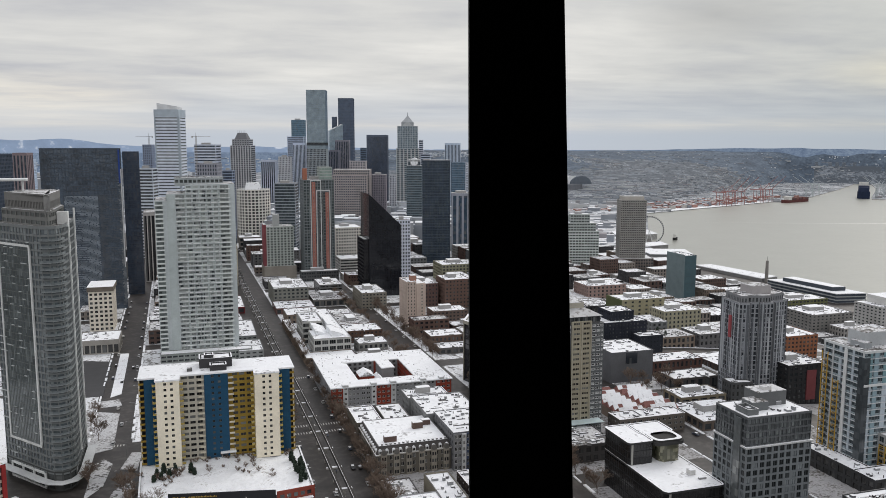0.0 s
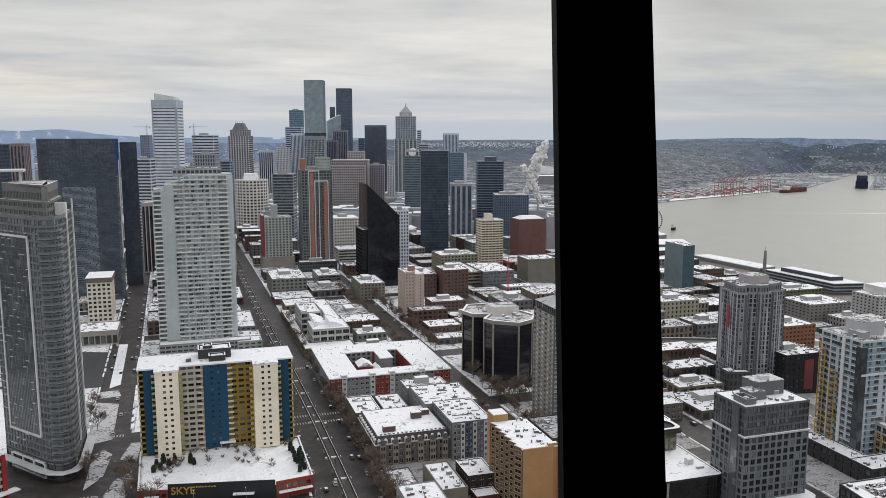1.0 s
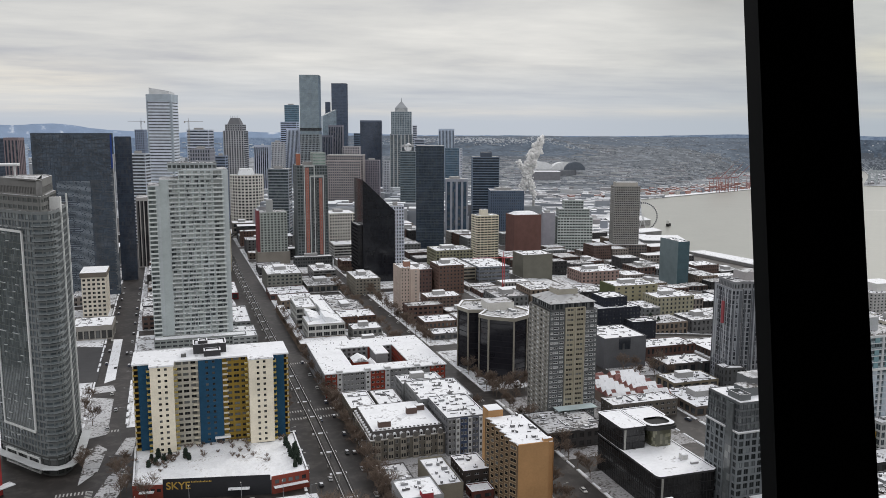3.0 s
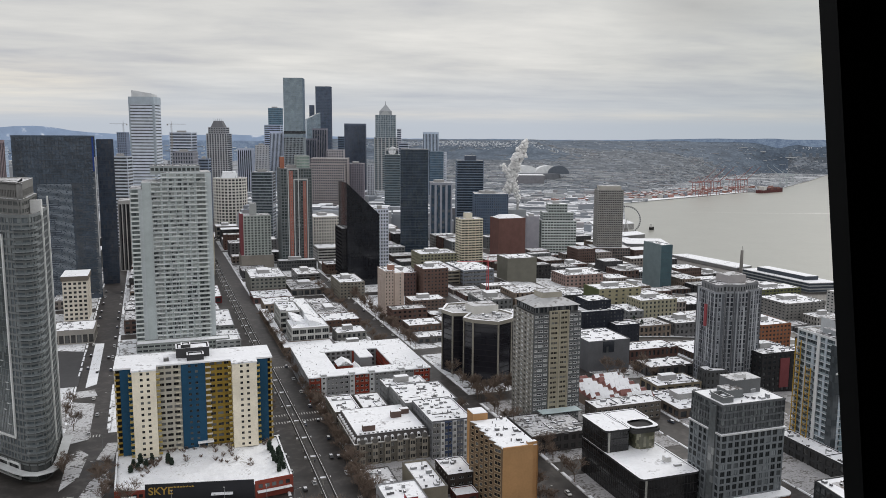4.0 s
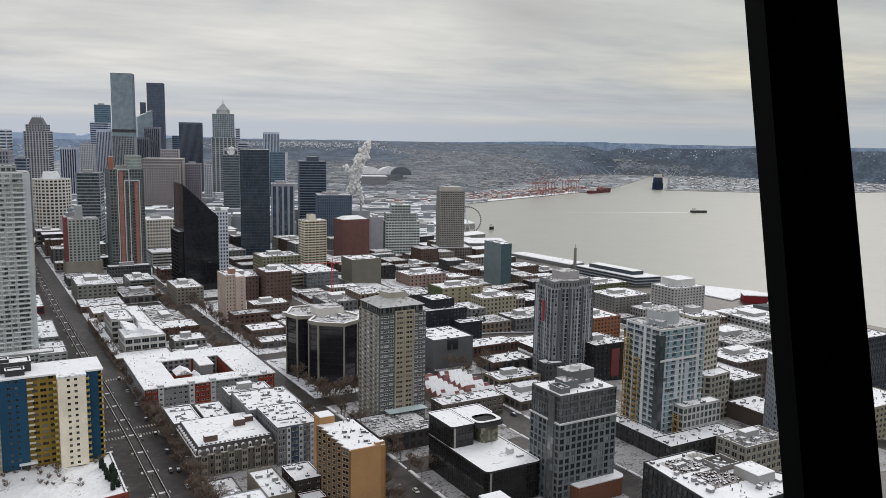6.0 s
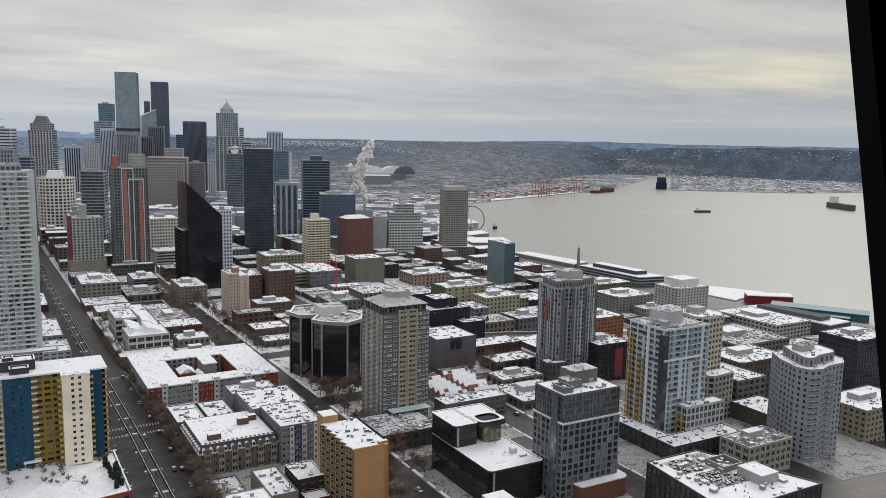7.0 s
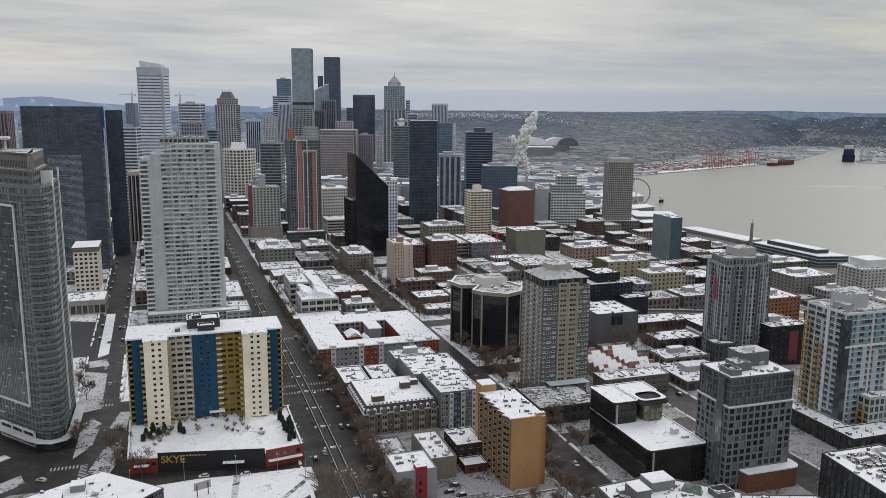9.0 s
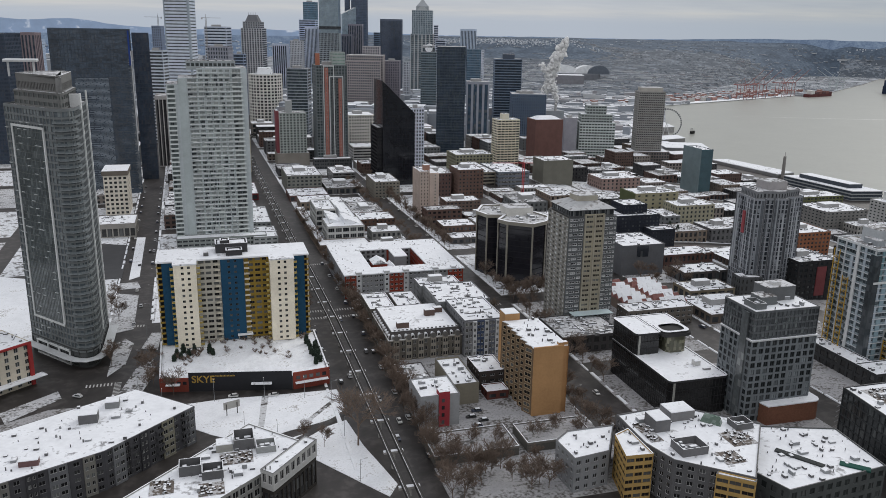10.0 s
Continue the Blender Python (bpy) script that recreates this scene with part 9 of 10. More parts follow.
def snow_box(g, x, y, w, d, z0, h, turn=0.0):
    c, s = math.cos(turn), math.sin(turn)
    q = [(x + a * c - e * s, y + a * s + e * c) for a, e in ((-w / 2, -d / 2), (w / 2, -d / 2), (w / 2, d / 2), (-w / 2, d / 2))]
    g.solid([(px, py, z0) for px, py in q] + [(px, py, z0 + h) for px, py in q], [(0, 1, 5, 4), (1, 2, 6, 5), (2, 3, 7, 6), (3, 0, 4, 7)], 0)
    k = len(g.v) - 4
    g.f.append((k, k + 1, k + 2, k + 3))
    g.m.append(1)


def far_city():
    rnd = random.Random(3)
    g, near = Geo(), Geo()
    for i in range(21000):
        y = 1200 + 3180 * rnd.random() ** 0.95
        edge = shore(y, 1)
        x = rnd.uniform(120 + 0.1 * (y - 1300), (edge - 45) if edge else 3900)
        if y < 1800 and x < 640:
            if not free(x - 20, x + 20, y - 20, y + 20, 4):
                continue
            snow_box(g, x, y, rnd.uniform(20, 36), rnd.uniform(18, 30), ground_z(x) - 1, rnd.uniform(10, 44), -radians(GRID_TURN))
            continue
        a, r = math.degrees(math.atan2(x, y)), math.hypot(x, y)
        if r > 4430 or (r > 2650 and wooded(a, r) and rnd.random() < 0.75):
            continue
        zone = noise.noise(Vector((x * 0.0032, y * 0.0032, 6))) + 0.5 * noise.noise(Vector((x * 0.009, y * 0.009, 3)))
        if r > 2100 and zone < -0.12 and rnd.random() < 0.85:
            continue
        wide = (rnd.random() < 0.07) * 50
        far = 1 - 0.45 * ease(r, 1900, 3900)
        flat = 1 - 0.55 * ease(r, 2300, 3100)
        snow_box(g if r > 2500 else near, x, y, (rnd.uniform(8, 44) + wide) * far * (2.0 - flat), rnd.uniform(7, 20) * far * flat, land_z(x, y) - 2, 2 + (rnd.uniform(2.0, 7) + (rnd.random() < 0.05) * rnd.uniform(5, 14)) * far * flat, -radians(a) + rnd.choice((0.05, -0.2, 0.3)))
    for i in range(700):
        y = rnd.uniform(1350, 4200)
        x = rnd.uniform(-2600, 60)
        if free(x - 20, x + 20, y - 20, y + 20, 4):
            snow_box(g, x, y, rnd.uniform(16, 40), rnd.uniform(16, 36), -1, rnd.uniform(6, 24) + (rnd.random() < 0.15) * 40)
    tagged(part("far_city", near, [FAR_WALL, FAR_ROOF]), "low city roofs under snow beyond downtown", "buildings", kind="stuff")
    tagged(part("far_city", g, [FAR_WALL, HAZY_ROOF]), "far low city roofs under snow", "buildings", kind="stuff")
    # the container port on the far bank: long rows of stacks with snowy lanes between
    g = Geo()
    for i in range(2400):
        y = rnd.uniform(1780, 3250)
        w = shore(y, 2)
        x = rnd.uniform(w + 14, min(4600, w + 1700)) if w and w < 4300 else 4400
        row = math.floor((x * 0.62 - y * 0.78) / 34) % 3
        if row == 0 and y < 2700:
            continue
        snow_box(g, x, y, rnd.uniform(8, 36), rnd.uniform(6, 13), -35.5, rnd.uniform(2, 7), 0.9)
    tagged(part("port_sheds", g, [FAR_WALL, FAR_ROOF]), "port sheds and container rows under snow", "sheds", kind="stuff")
    g = Geo()
    for i in range(420):
        y = rnd.uniform(1960, 2320)
        e = shore(y, 1)
        snow_box(g, e - rnd.uniform(25, 330), y + rnd.uniform(0, 60), rnd.uniform(10, 26), rnd.uniform(5, 9), -35.4, rnd.uniform(4, 11), 0.39)
    tagged(part("container_stacks", g, [island_material("container_paint", [(0.28, 0.14, 0.12), (0.36, 0.20, 0.17), (0.20, 0.21, 0.24), (0.42, 0.40, 0.38), (0.30, 0.16, 0.13)]), FAR_ROOF]), "red and grey container stacks on the quay", "containers", kind="stuff")
    # houses on the hills
    g = Geo()
    for i in range(2600):
        kind = rnd.random()
        if kind < 0.34:
            a, r = rnd.gauss(20, 3.2), rnd.gauss(3770, 38)
        elif kind < 0.44:
            a, r = rnd.uniform(12, 42), rnd.uniform(3700, 4460)
        else:
            a, r = rnd.uniform(42, 76), rnd.uniform(4320, 4470)
            if rnd.random() < 0.7 + 0.28 * (r < 4420):
                continue
        ar = radians(a)
        x, y = r * math.sin(ar), r * math.cos(ar)
        snow_box(g, x, y, rnd.uniform(3, 8), rnd.uniform(4, 8), land_z(x, y) - 2, rnd.uniform(3.2, 5), -ar)
    for i in range(500):
        a, q = rnd.uniform(-15, 9), rnd.uniform(0.3, 0.9)
        rr, ar = 4500 * (0.94 + 0.06 * q), radians(a)
        snow_box(g, rr * math.sin(ar), rr * math.cos(ar), rnd.uniform(5, 20), rnd.uniform(8, 18), -62 + 158 * q ** 1.5, rnd.uniform(2.5, 5), -ar)
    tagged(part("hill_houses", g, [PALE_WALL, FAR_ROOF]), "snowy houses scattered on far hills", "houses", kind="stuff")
    # dark clumps of trees between the roofs
    g = Geo()
    for i in range(2300):
        a, r = rnd.uniform(10, 41), rnd.uniform(2100, 4450)
        ar = radians(a)
        x, y = r * math.sin(ar), r * math.cos(ar)
        edge, west = shore(y, 1), shore(y, 2)
        if edge and west and edge - 30 < x < west + 30:
            continue
        z, h, w = land_z(x, y), rnd.uniform(1.5, 4), rnd.uniform(4, 22)
        ring_pts = [(x + w * rnd.uniform(0.6, 1.2) * math.cos(1.26 * k), y + w * rnd.uniform(0.15, 0.4) * math.sin(1.26 * k), z - 3) for k in range(5)]
        g.solid(ring_pts + [(x + rnd.uniform(-2, 2), y, z + h)], [(k, (k + 1) % 5, 5) for k in range(5)])
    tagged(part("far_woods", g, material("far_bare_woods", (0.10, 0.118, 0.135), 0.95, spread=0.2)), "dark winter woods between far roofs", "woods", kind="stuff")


far_city()


# ---- along the water ----
def shed(label, outline, z1, wall, name="pier_shed", eave=0.6, z0=-38.0, roof=None):
    b = thing(name, label, "pier building")
    g = Geo()
    g.prism(outline, z0, z1)
    part("wall", g, wall_mat(wall), b)
    g = Geo()
    g.prism(inset(outline, -eave), z1 + 0.002, z1 + 0.9)
    part("snow_roof", g, roof or ROOF_SNOW, b, "flat roof under snow")
    return b


b = shed("long blue-grey pier office with snowy roof terraces", [(742, 775), (780, 768), (768, 882), (732, 884)], -24, (0.06, 0.072, 0.09))
for j in range(3):
    g = Geo()
    g.prism(inset([(742, 775), (780, 768), (768, 882), (732, 884)], -0.5), -36 + 4 * j, -34.6 + 4 * j)
    part("floor_band", g, wall_mat((0.34, 0.36, 0.37)), b, "pale floor band")
g = Geo()
g.prism([(750, 790), (768, 788), (760, 868), (742, 868)], -23, -18.5)
part("upper_storey", g, wall_mat((0.06, 0.07, 0.085)), b, "blue-grey upper storey")
g = Geo()
g.prism([(750.5, 790.5), (767.5, 788.5), (759.5, 867.5), (742.5, 867.5)], -18.49, -18.0)
part("snow_roof", g, ROOF_SNOW, b)
shed("dark red pier shed with a white snowy roof", [(785, 637), (828, 607), (841, 623), (798, 653)], -26, (0.19, 0.025, 0.035))
shed("snowy open pier deck", [(776, 700), (824, 738), (858, 676), (842, 640), (800, 656), (780, 650)], -34.4, (0.2, 0.2, 0.2), "pier_deck")
TEAL = material("teal_metal_roof", (0.05, 0.15, 0.18), 0.5, spread=0.1, stain=0.15)
shed("long teal pier shed", [(776, 598), (828, 512), (850, 526), (798, 612)], -29, (0.05, 0.11, 0.13), roof=TEAL)
shed("long teal pier shed with a low roof", [(756, 600), (806, 520), (820, 530), (770, 610)], -32, (0.05, 0.11, 0.13), roof=TEAL)
b = shed("long waterfront office with dark glass storeys", [(716, 590), (748, 588), (762, 490), (726, 488)], -24, (0.09, 0.10, 0.115), "waterfront_office")
for j in range(3):
    g = Geo()
    g.prism(inset([(716, 590), (748, 588), (762, 490), (726, 488)], -0.3), -33 + 3.2 * j, -32 + 3.2 * j)
    part("floor_band", g, wall_mat((0.36, 0.37, 0.38)), b, "pale floor band")
g = Geo()
g.prism([(724, 575), (740, 573), (750, 505), (732, 503)], -23, -19)
part("upper_storey", g, wall_mat((0.10, 0.11, 0.12)), b)
shed("low white aquarium pier under snow", [(742, 1064), (772, 1062), (792, 938), (758, 928)], -31, (0.22, 0.22, 0.22))
shed("pier building below the great wheel", [(735, 1178), (800, 1150), (826, 1216), (752, 1244)], -29, (0.20, 0.21, 0.22))
shed("low pier building under snow", [(770, 1270), (842, 1290), (850, 1330), (790, 1320)], -30, (0.24, 0.24, 0.24))
shed("ferry hall with snowy roof", [(800, 1400), (900, 1420), (920, 1490), (830, 1480)], -26, (0.30, 0.30, 0.30))
g = Geo()
g.prism([(1125, 1900), (1199, 1944), (1480, 2059), (1830, 2208), (1810, 2250), (1465, 2105), (1170, 1985)], -36, -34.5)
tagged(part("quay", g, SNOW), "long container quay under snow", "quay", kind="structure")


def mast():
    b = thing("chimney", "slim concrete stack on the waterfront", "chimney")
    g = Geo()
    g.tube((763, 925, -37), (763, 925, -5), 2.6, 1.9, 10)
    part("stack", g, wall_mat((0.24, 0.23, 0.22)), b)
    g = Geo()
    g.tube((768, 931, -37), (768, 931, 0), 0.5, 0.3, 6)
    part("pole", g, wall_mat((0.3, 0.3, 0.3)), b)


mast()


def great_wheel():
    """Observation wheel: two rims, spokes, cabins, legs."""
    b = thing("observation_wheel", "white observation wheel with dark cabins on its pier", "observation wheel")
    c = Vector((852, 1372, -12.0))
    u = Vector((c.y, -c.x, 0)).normalized()
    n = Vector((c.x, c.y, 0)).normalized()
    white = wall_mat((0.62, 0.63, 0.64))
    r, steps = 25.0, 42
    for off in (-1.2, 1.2):
        g = Geo()
        pts = [c + n * off + r * (math.cos(2 * math.pi * i / steps) * u + math.sin(2 * math.pi * i / steps) * Vector((0, 0, 1))) for i in range(steps)]
        for i in range(steps):
            g.tube(pts[i], pts[(i + 1) % steps], 0.28, 0.28, 4)
        part("rim", weld(g), white, b)
    for i in range(21):
        a = 2 * math.pi * i / 21
        g = Geo()
        g.tube(c, c + r * (math.cos(a) * u + math.sin(a) * Vector((0, 0, 1))), 0.12, 0.10, 4)
        part("spoke", g, white, b)
    cab = Geo()
    cab.tube((0, 0, -1.4), (0, 0, 1.2), 1.2, 1.3, 8)
    me = cab.mesh("cabin", material("dark_cabin", (0.05, 0.055, 0.06), 0.3))
    for i in range(42):
        a = 2 * math.pi * (i + 0.5) / 42
        put("cabin", me, c + (r + 1.6) * (math.cos(a) * u + math.sin(a) * Vector((0, 0, 1))), b)
    for s in (-1, 1):
        for off in (-6, 6):
            g = Geo()
            g.tube(c + n * 2 * s, Vector((c.x, c.y, -37)) + u * off + n * 5 * s, 0.5, 0.7, 6)
            part("leg", g, white, b)


great_wheel()


def gantry_crane(x, y, turn, raised, tint=(0.30, 0.145, 0.135), word="dull red"):
    """Ship-to-shore crane: four legs, portal beams, gantry and raised boom."""
    b = thing("gantry_crane", word + " harbour gantry crane with its boom " + ("raised" if raised else "level"), "crane", "harbour cranes", at=(x, y, -35))
    b.rotation_euler = (0, 0, turn)
    red = wall_mat(tint)
    for dx in (-9, 9):
        for dy in (-12, 12):
            g = Geo()
            g.tube((dx, dy, 0), (dx, dy, 42), 1.0, 0.9, 5)
            part("leg", g, red, b)
        g = Geo()
        g.tube((dx, -12, 18), (dx, 12, 18), 0.9, 0.9, 5)
        part("portal_beam", g, red, b)
    g = Geo()
    g.tube((0, 14, 42), (0, -32, 42), 1.2, 1.2, 5)
    part("gantry", g, red, b)
    g = Geo()
    g.tube((0, 14, 42), (0, 62, 88) if raised else (0, 60, 74), 1.1, 0.6, 5)
    part("boom", g, red, b)
    g = Geo()
    g.tube((0, 12, 42), (0, 2, 62), 0.8, 0.5, 5)
    part("apex", g, red, b)
    g = Geo()
    g.tube((0, 2, 61), (0, -30, 43), 0.4, 0.4, 4)
    part("stay", g, red, b)


for cx, cy, up in ((1545, 2092, True), (1590, 2110, True), (1640, 2131, True), (1745, 2174, True), (1795, 2194, True)):
    gantry_crane(cx, cy, radians(-160), up)
for cx, cy in ((2300, 2235), (2360, 2290), (2440, 2350), (2120, 2370), (2190, 2420)):
    gantry_crane(cx, cy, radians(60), False, (0.42, 0.46, 0.48), "pale grey")


def ship(label, x, y, length, width, height, turn, hull, deck, cargo=True):
    b = thing("cargo_ship", label, "ship", at=(x, y, WATER_Z))
    b.rotation_euler = (0, 0, turn)
    a, w = length / 2, width / 2
    g = Geo()
    g.prism([(-a, -w * 0.8), (a * 0.75, -w), (a, 0), (a * 0.75, w), (-a, w * 0.8)], -2, height * 0.45)
    part("hull", g, wall_mat(hull), b)
    g = Geo()
    g.box(-a * 0.8, -a * 0.55, -w * 0.75, w * 0.75, height * 0.45, height)
    part("bridge", g, wall_mat((0.62, 0.62, 0.6)), b)
    if cargo:
        for i in range(5):
            g = Geo()
            x0 = -a * 0.48 + i * a * 0.26
            g.box(x0, x0 + a * 0.23, -w * 0.85, w * 0.85, height * 0.45, height * (0.8 if i % 2 else 0.72))
            part("deck_cargo", g, wall_mat(deck if i % 2 else (deck[0] * 0.6, deck[1] * 0.7, deck[2] * 0.8)), b)
    return b


ship("dark blue loaded container ship seen end on", 2290, 2298, 130, 40, 54, radians(226), (0.02, 0.03, 0.06), (0.05, 0.06, 0.10))
ship("long red-brown cargo ship at the quay", 1912, 2196, 150, 24, 20, radians(20), (0.12, 0.05, 0.05), (0.20, 0.10, 0.09))
ship("grey tanker anchored in the bay", 2169, 1455, 122, 26, 34, radians(246.6), (0.10, 0.09, 0.085), (0.22, 0.2, 0.18), False)
ship("small white ferry under way", 1668, 1517, 46, 13, 12, radians(-20), (0.06, 0.065, 0.07), (0.3, 0.3, 0.3), False)
ship("small dark workboat on the water", 928, 1399, 14, 7, 12, radians(40), (0.03, 0.03, 0.03), (0.1, 0.1, 0.1), False)
g = Geo()
g.solid([(1642, 1536, WATER_Z + 0.2), (1638, 1520, WATER_Z + 0.2), (1190, 1690, WATER_Z + 0.2)], [(0, 2, 1)])
tagged(part("ship_wake", g, material("foam_streak", (0.62, 0.62, 0.60), 0.6)), "pale wake behind the ferry", "wake", kind="structure")


def stadium():
    b = thing("stadium", "stadium with pale arched roof and dark stands", "stadium")
    c = Vector((1290, 2670))
    g = Geo()
    g.prism([(c.x + 75 * math.cos(a), c.y + 60 * math.sin(a)) for a in [2 * math.pi * i / 16 for i in range(16)]], -35, 8)
    part("stand_ring", g, wall_mat((0.17, 0.18, 0.20)), b)
    for k, (dx, dy, r, tint) in enumerate(((-50, 20, 55, (0.80, 0.82, 0.84)), (30, -10, 52, (0.74, 0.76, 0.78)), (62, -30, 40, (0.13, 0.15, 0.18)))):
        g = Geo()
        steps = 12
        ring_pts = []
        for i in range(steps + 1):
            a = math.pi * i / steps
            ring_pts.append((c.x + dx + r * math.cos(a) * 0.9, c.y + dy - 0.25 * r * math.cos(a), 6 + 30 * math.sin(a)))
        n = len(ring_pts)
        g.solid(ring_pts + [(x, y + 24, z) for x, y, z in ring_pts], [(i, i + 1, n + i + 1, n + i) for i in range(n - 1)] + [tuple(range(n - 1, -1, -1)), tuple(range(n, 2 * n))])
        part("arched_roof", g, wall_mat(tint), b)
    shed("second stadium roof with flat snowy panels", [(1150, 2560), (1240, 2530), (1260, 2590), (1170, 2620)], 8, (0.22, 0.22, 0.24), "stadium_hall")


stadium()


def steam_plume():
    """Steam from a plant: many small rounded billows that overlap."""
    rnd = random.Random(11)
    g = Geo()
    bm = bmesh.new()
    bmesh.ops.create_icosphere(bm, subdivisions=1, radius=1.0)
    base = [v.co.copy() for v in bm.verts]
    faces = [tuple(v.index for v in f.verts) for f in bm.faces]
    bm.free()
    path = [((531, 1229, 45), (534, 1227, 66), 1.6, 3.4, 110), ((551, 1220, 45), (546, 1222, 66), 1.6, 3.4, 110), ((540, 1225, 62), (541, 1224, 96), 3.6, 4.2, 240),
            ((538, 1226, 88), (526, 1231, 104), 3.4, 2.2, 90), ((541, 1224, 90), (553, 1219, 122), 4.4, 4.6, 260), ((551, 1220, 116), (560, 1216, 142), 4.6, 3.2, 170)]
    for p, q, wide_a, wide_b, count in path:
        for i in range(count):
            t = rnd.random()
            w = wide_a + (wide_b - wide_a) * t
            c = Vector(p).lerp(Vector(q), t) + Vector((rnd.gauss(0, 0.85 * w), rnd.gauss(0, 0.7 * w), rnd.gauss(0, 2.4)))
            r = rnd.uniform(0.30, 1.05) * w
            seed = rnd.uniform(0, 99)
            g.solid([tuple(c + v * r * (1 + 0.5 * noise.noise(v * 1.6 + Vector((seed, 0, 0))))) for v in base], faces)
    m = material("white_steam", (0.86, 0.87, 0.88), 1.0, spread=0.03, stain=0.04)
    n, l = m.node_tree.nodes, m.node_tree.links
    veil, glow, clear, half, thin = n.new("ShaderNodeBsdfDiffuse"), n.new("ShaderNodeBsdfTranslucent"), n.new("ShaderNodeBsdfTransparent"), n.new("ShaderNodeMixShader"), n.new("ShaderNodeMixShader")
    veil.inputs["Color"].default_value = glow.inputs["Color"].default_value = (0.97, 0.97, 0.97, 1)
    half.inputs[0].default_value, thin.inputs[0].default_value = 0.5, 0.92
    for a, e in ((veil.outputs[0], half.inputs[1]), (glow.outputs[0], half.inputs[2]), (clear.outputs[0], thin.inputs[1]), (half.outputs[0], thin.inputs[2]), (thin.outputs[0], n["Material Output"].inputs["Surface"])):
        l.new(a, e)
    ob = part("steam_plume", g, m)
    for poly in ob.data.polygons:
        poly.use_smooth = True
    tagged(ob, "white steam rising from a heating plant", "steam", kind="stuff")
    b = thing("heating_plant", "grey heating plant with two stacks", "building")
    g = Geo()
    g.box(520, 565, 1218, 1250, -20, 30)
    part("body", g, wall_mat((0.30, 0.32, 0.34)), b)
    for x, y in ((531, 1229), (551, 1222)):
        g = Geo()
        g.tube((x, y, 29.9), (x, y, 46), 2.2, 1.8, 10)
        part("stack", g, wall_mat((0.40, 0.40, 0.40)), b)


steam_plume()


def tower_crane(x, y, z0, z1, jib, turn, tint, label):
    b = thing("tower_crane", label, "crane", at=(x, y, z0))
    b.rotation_euler = (0, 0, turn)
    h = z1 - z0
    m = wall_mat(tint)
    g = Geo()
    for dx, dy in ((-0.8, -0.8), (0.8, -0.8), (0.8, 0.8), (-0.8, 0.8)):
        g.tube((dx, dy, 0), (dx, dy, h), 0.22, 0.22, 4)
    n = int(h / 2.4)
    for i in range(n):
        za, zb = h * i / n, h * (i + 1) / n
        g.tube((-0.8, -0.8, za), (0.8, -0.8, zb), 0.1, 0.1, 4)
        g.tube((-0.8, 0.8, za), (-0.8, -0.8, zb), 0.1, 0.1, 4)
    part("mast", g, m, b)
    g = Geo()
    g.tube((-jib * 0.3, 0, h), (jib, 0, h), 0.5, 0.35, 4)
    part("jib", g, m, b)
    g = Geo()
    g.tube((0, 0, h - 0.2), (0, 0, h + 6), 0.5, 0.2, 4)
    part("apex", g, m, b)
    g = Geo()
    g.box(-jib * 0.3, -jib * 0.22, -0.9, 0.9, h - 2.4, h - 0.3)
    part("counterweight", g, CONCRETE, b)


tower_crane(288, 705, -1, 35.5, 30, radians(170), (0.50, 0.10, 0.11), "slim red tower crane over a building site")
tower_crane(-64, 1515, 151.5, 166, 22, radians(190), (0.25, 0.25, 0.26), "grey tower crane on an unfinished tower")
tower_crane(14, 1440, 0, 166, 24, radians(10), (0.30, 0.28, 0.26), "grey tower crane between far towers")


# ---- trees ----
def bare_tree(seed, height, spread=1.0, label="bare brown deciduous street tree", fine=0.05):
    """A leafless street tree: tapered trunk, limbs and fine twigs."""
    rnd = random.Random(seed)
    trunk, limbs = Geo(), Geo()

    def grow(p, w, length, r, level):
        q = p + w * length
        if level < 2:
            (trunk if level == 0 else limbs).tube(p, q, r, r * 0.66, 6)
        else:
            limbs.twig(p, q, r, r * 0.7)
        if level == 5:
            return
        for i in range((5, 4, 4, 3, 3)[level]):
            a = rnd.uniform(0, 2 * math.pi)
            tilt = rnd.uniform(0.2, 0.66) * spread
            side = Vector((math.cos(a), math.sin(a), 0))
            grow(p + w * length * rnd.uniform(0.55, 1.0), (w * math.cos(tilt) + side * math.sin(tilt) + Vector((0, 0, 0.10))).normalized(), length * rnd.uniform(0.62, 0.86), max(fine, r * 0.54), level + 1)
    grow(Vector((0, 0, -0.2)), Vector((0.02, 0.01, 1)).normalized(), height * 0.40, height * 0.016, 0)
    tall = max(v[2] for v in limbs.v)
    for q in (trunk, limbs):
        q.v = [(v[0] * height / tall, v[1] * height / tall, v[2] * height / tall) for v in q.v]
    t = thing("street_tree", label, "tree", "street trees")
    part("trunk", trunk, BARK, t)
    part("crown", limbs, BARK, t)
    return t


TREES = [bare_tree(1, 11, 1.25), bare_tree(2, 13, 1.15), bare_tree(3, 9.5, 1.3)]
BIG_TREE = bare_tree(8, 25, 1.5, "large bare spreading tree on the snowy lawn", 0.085)


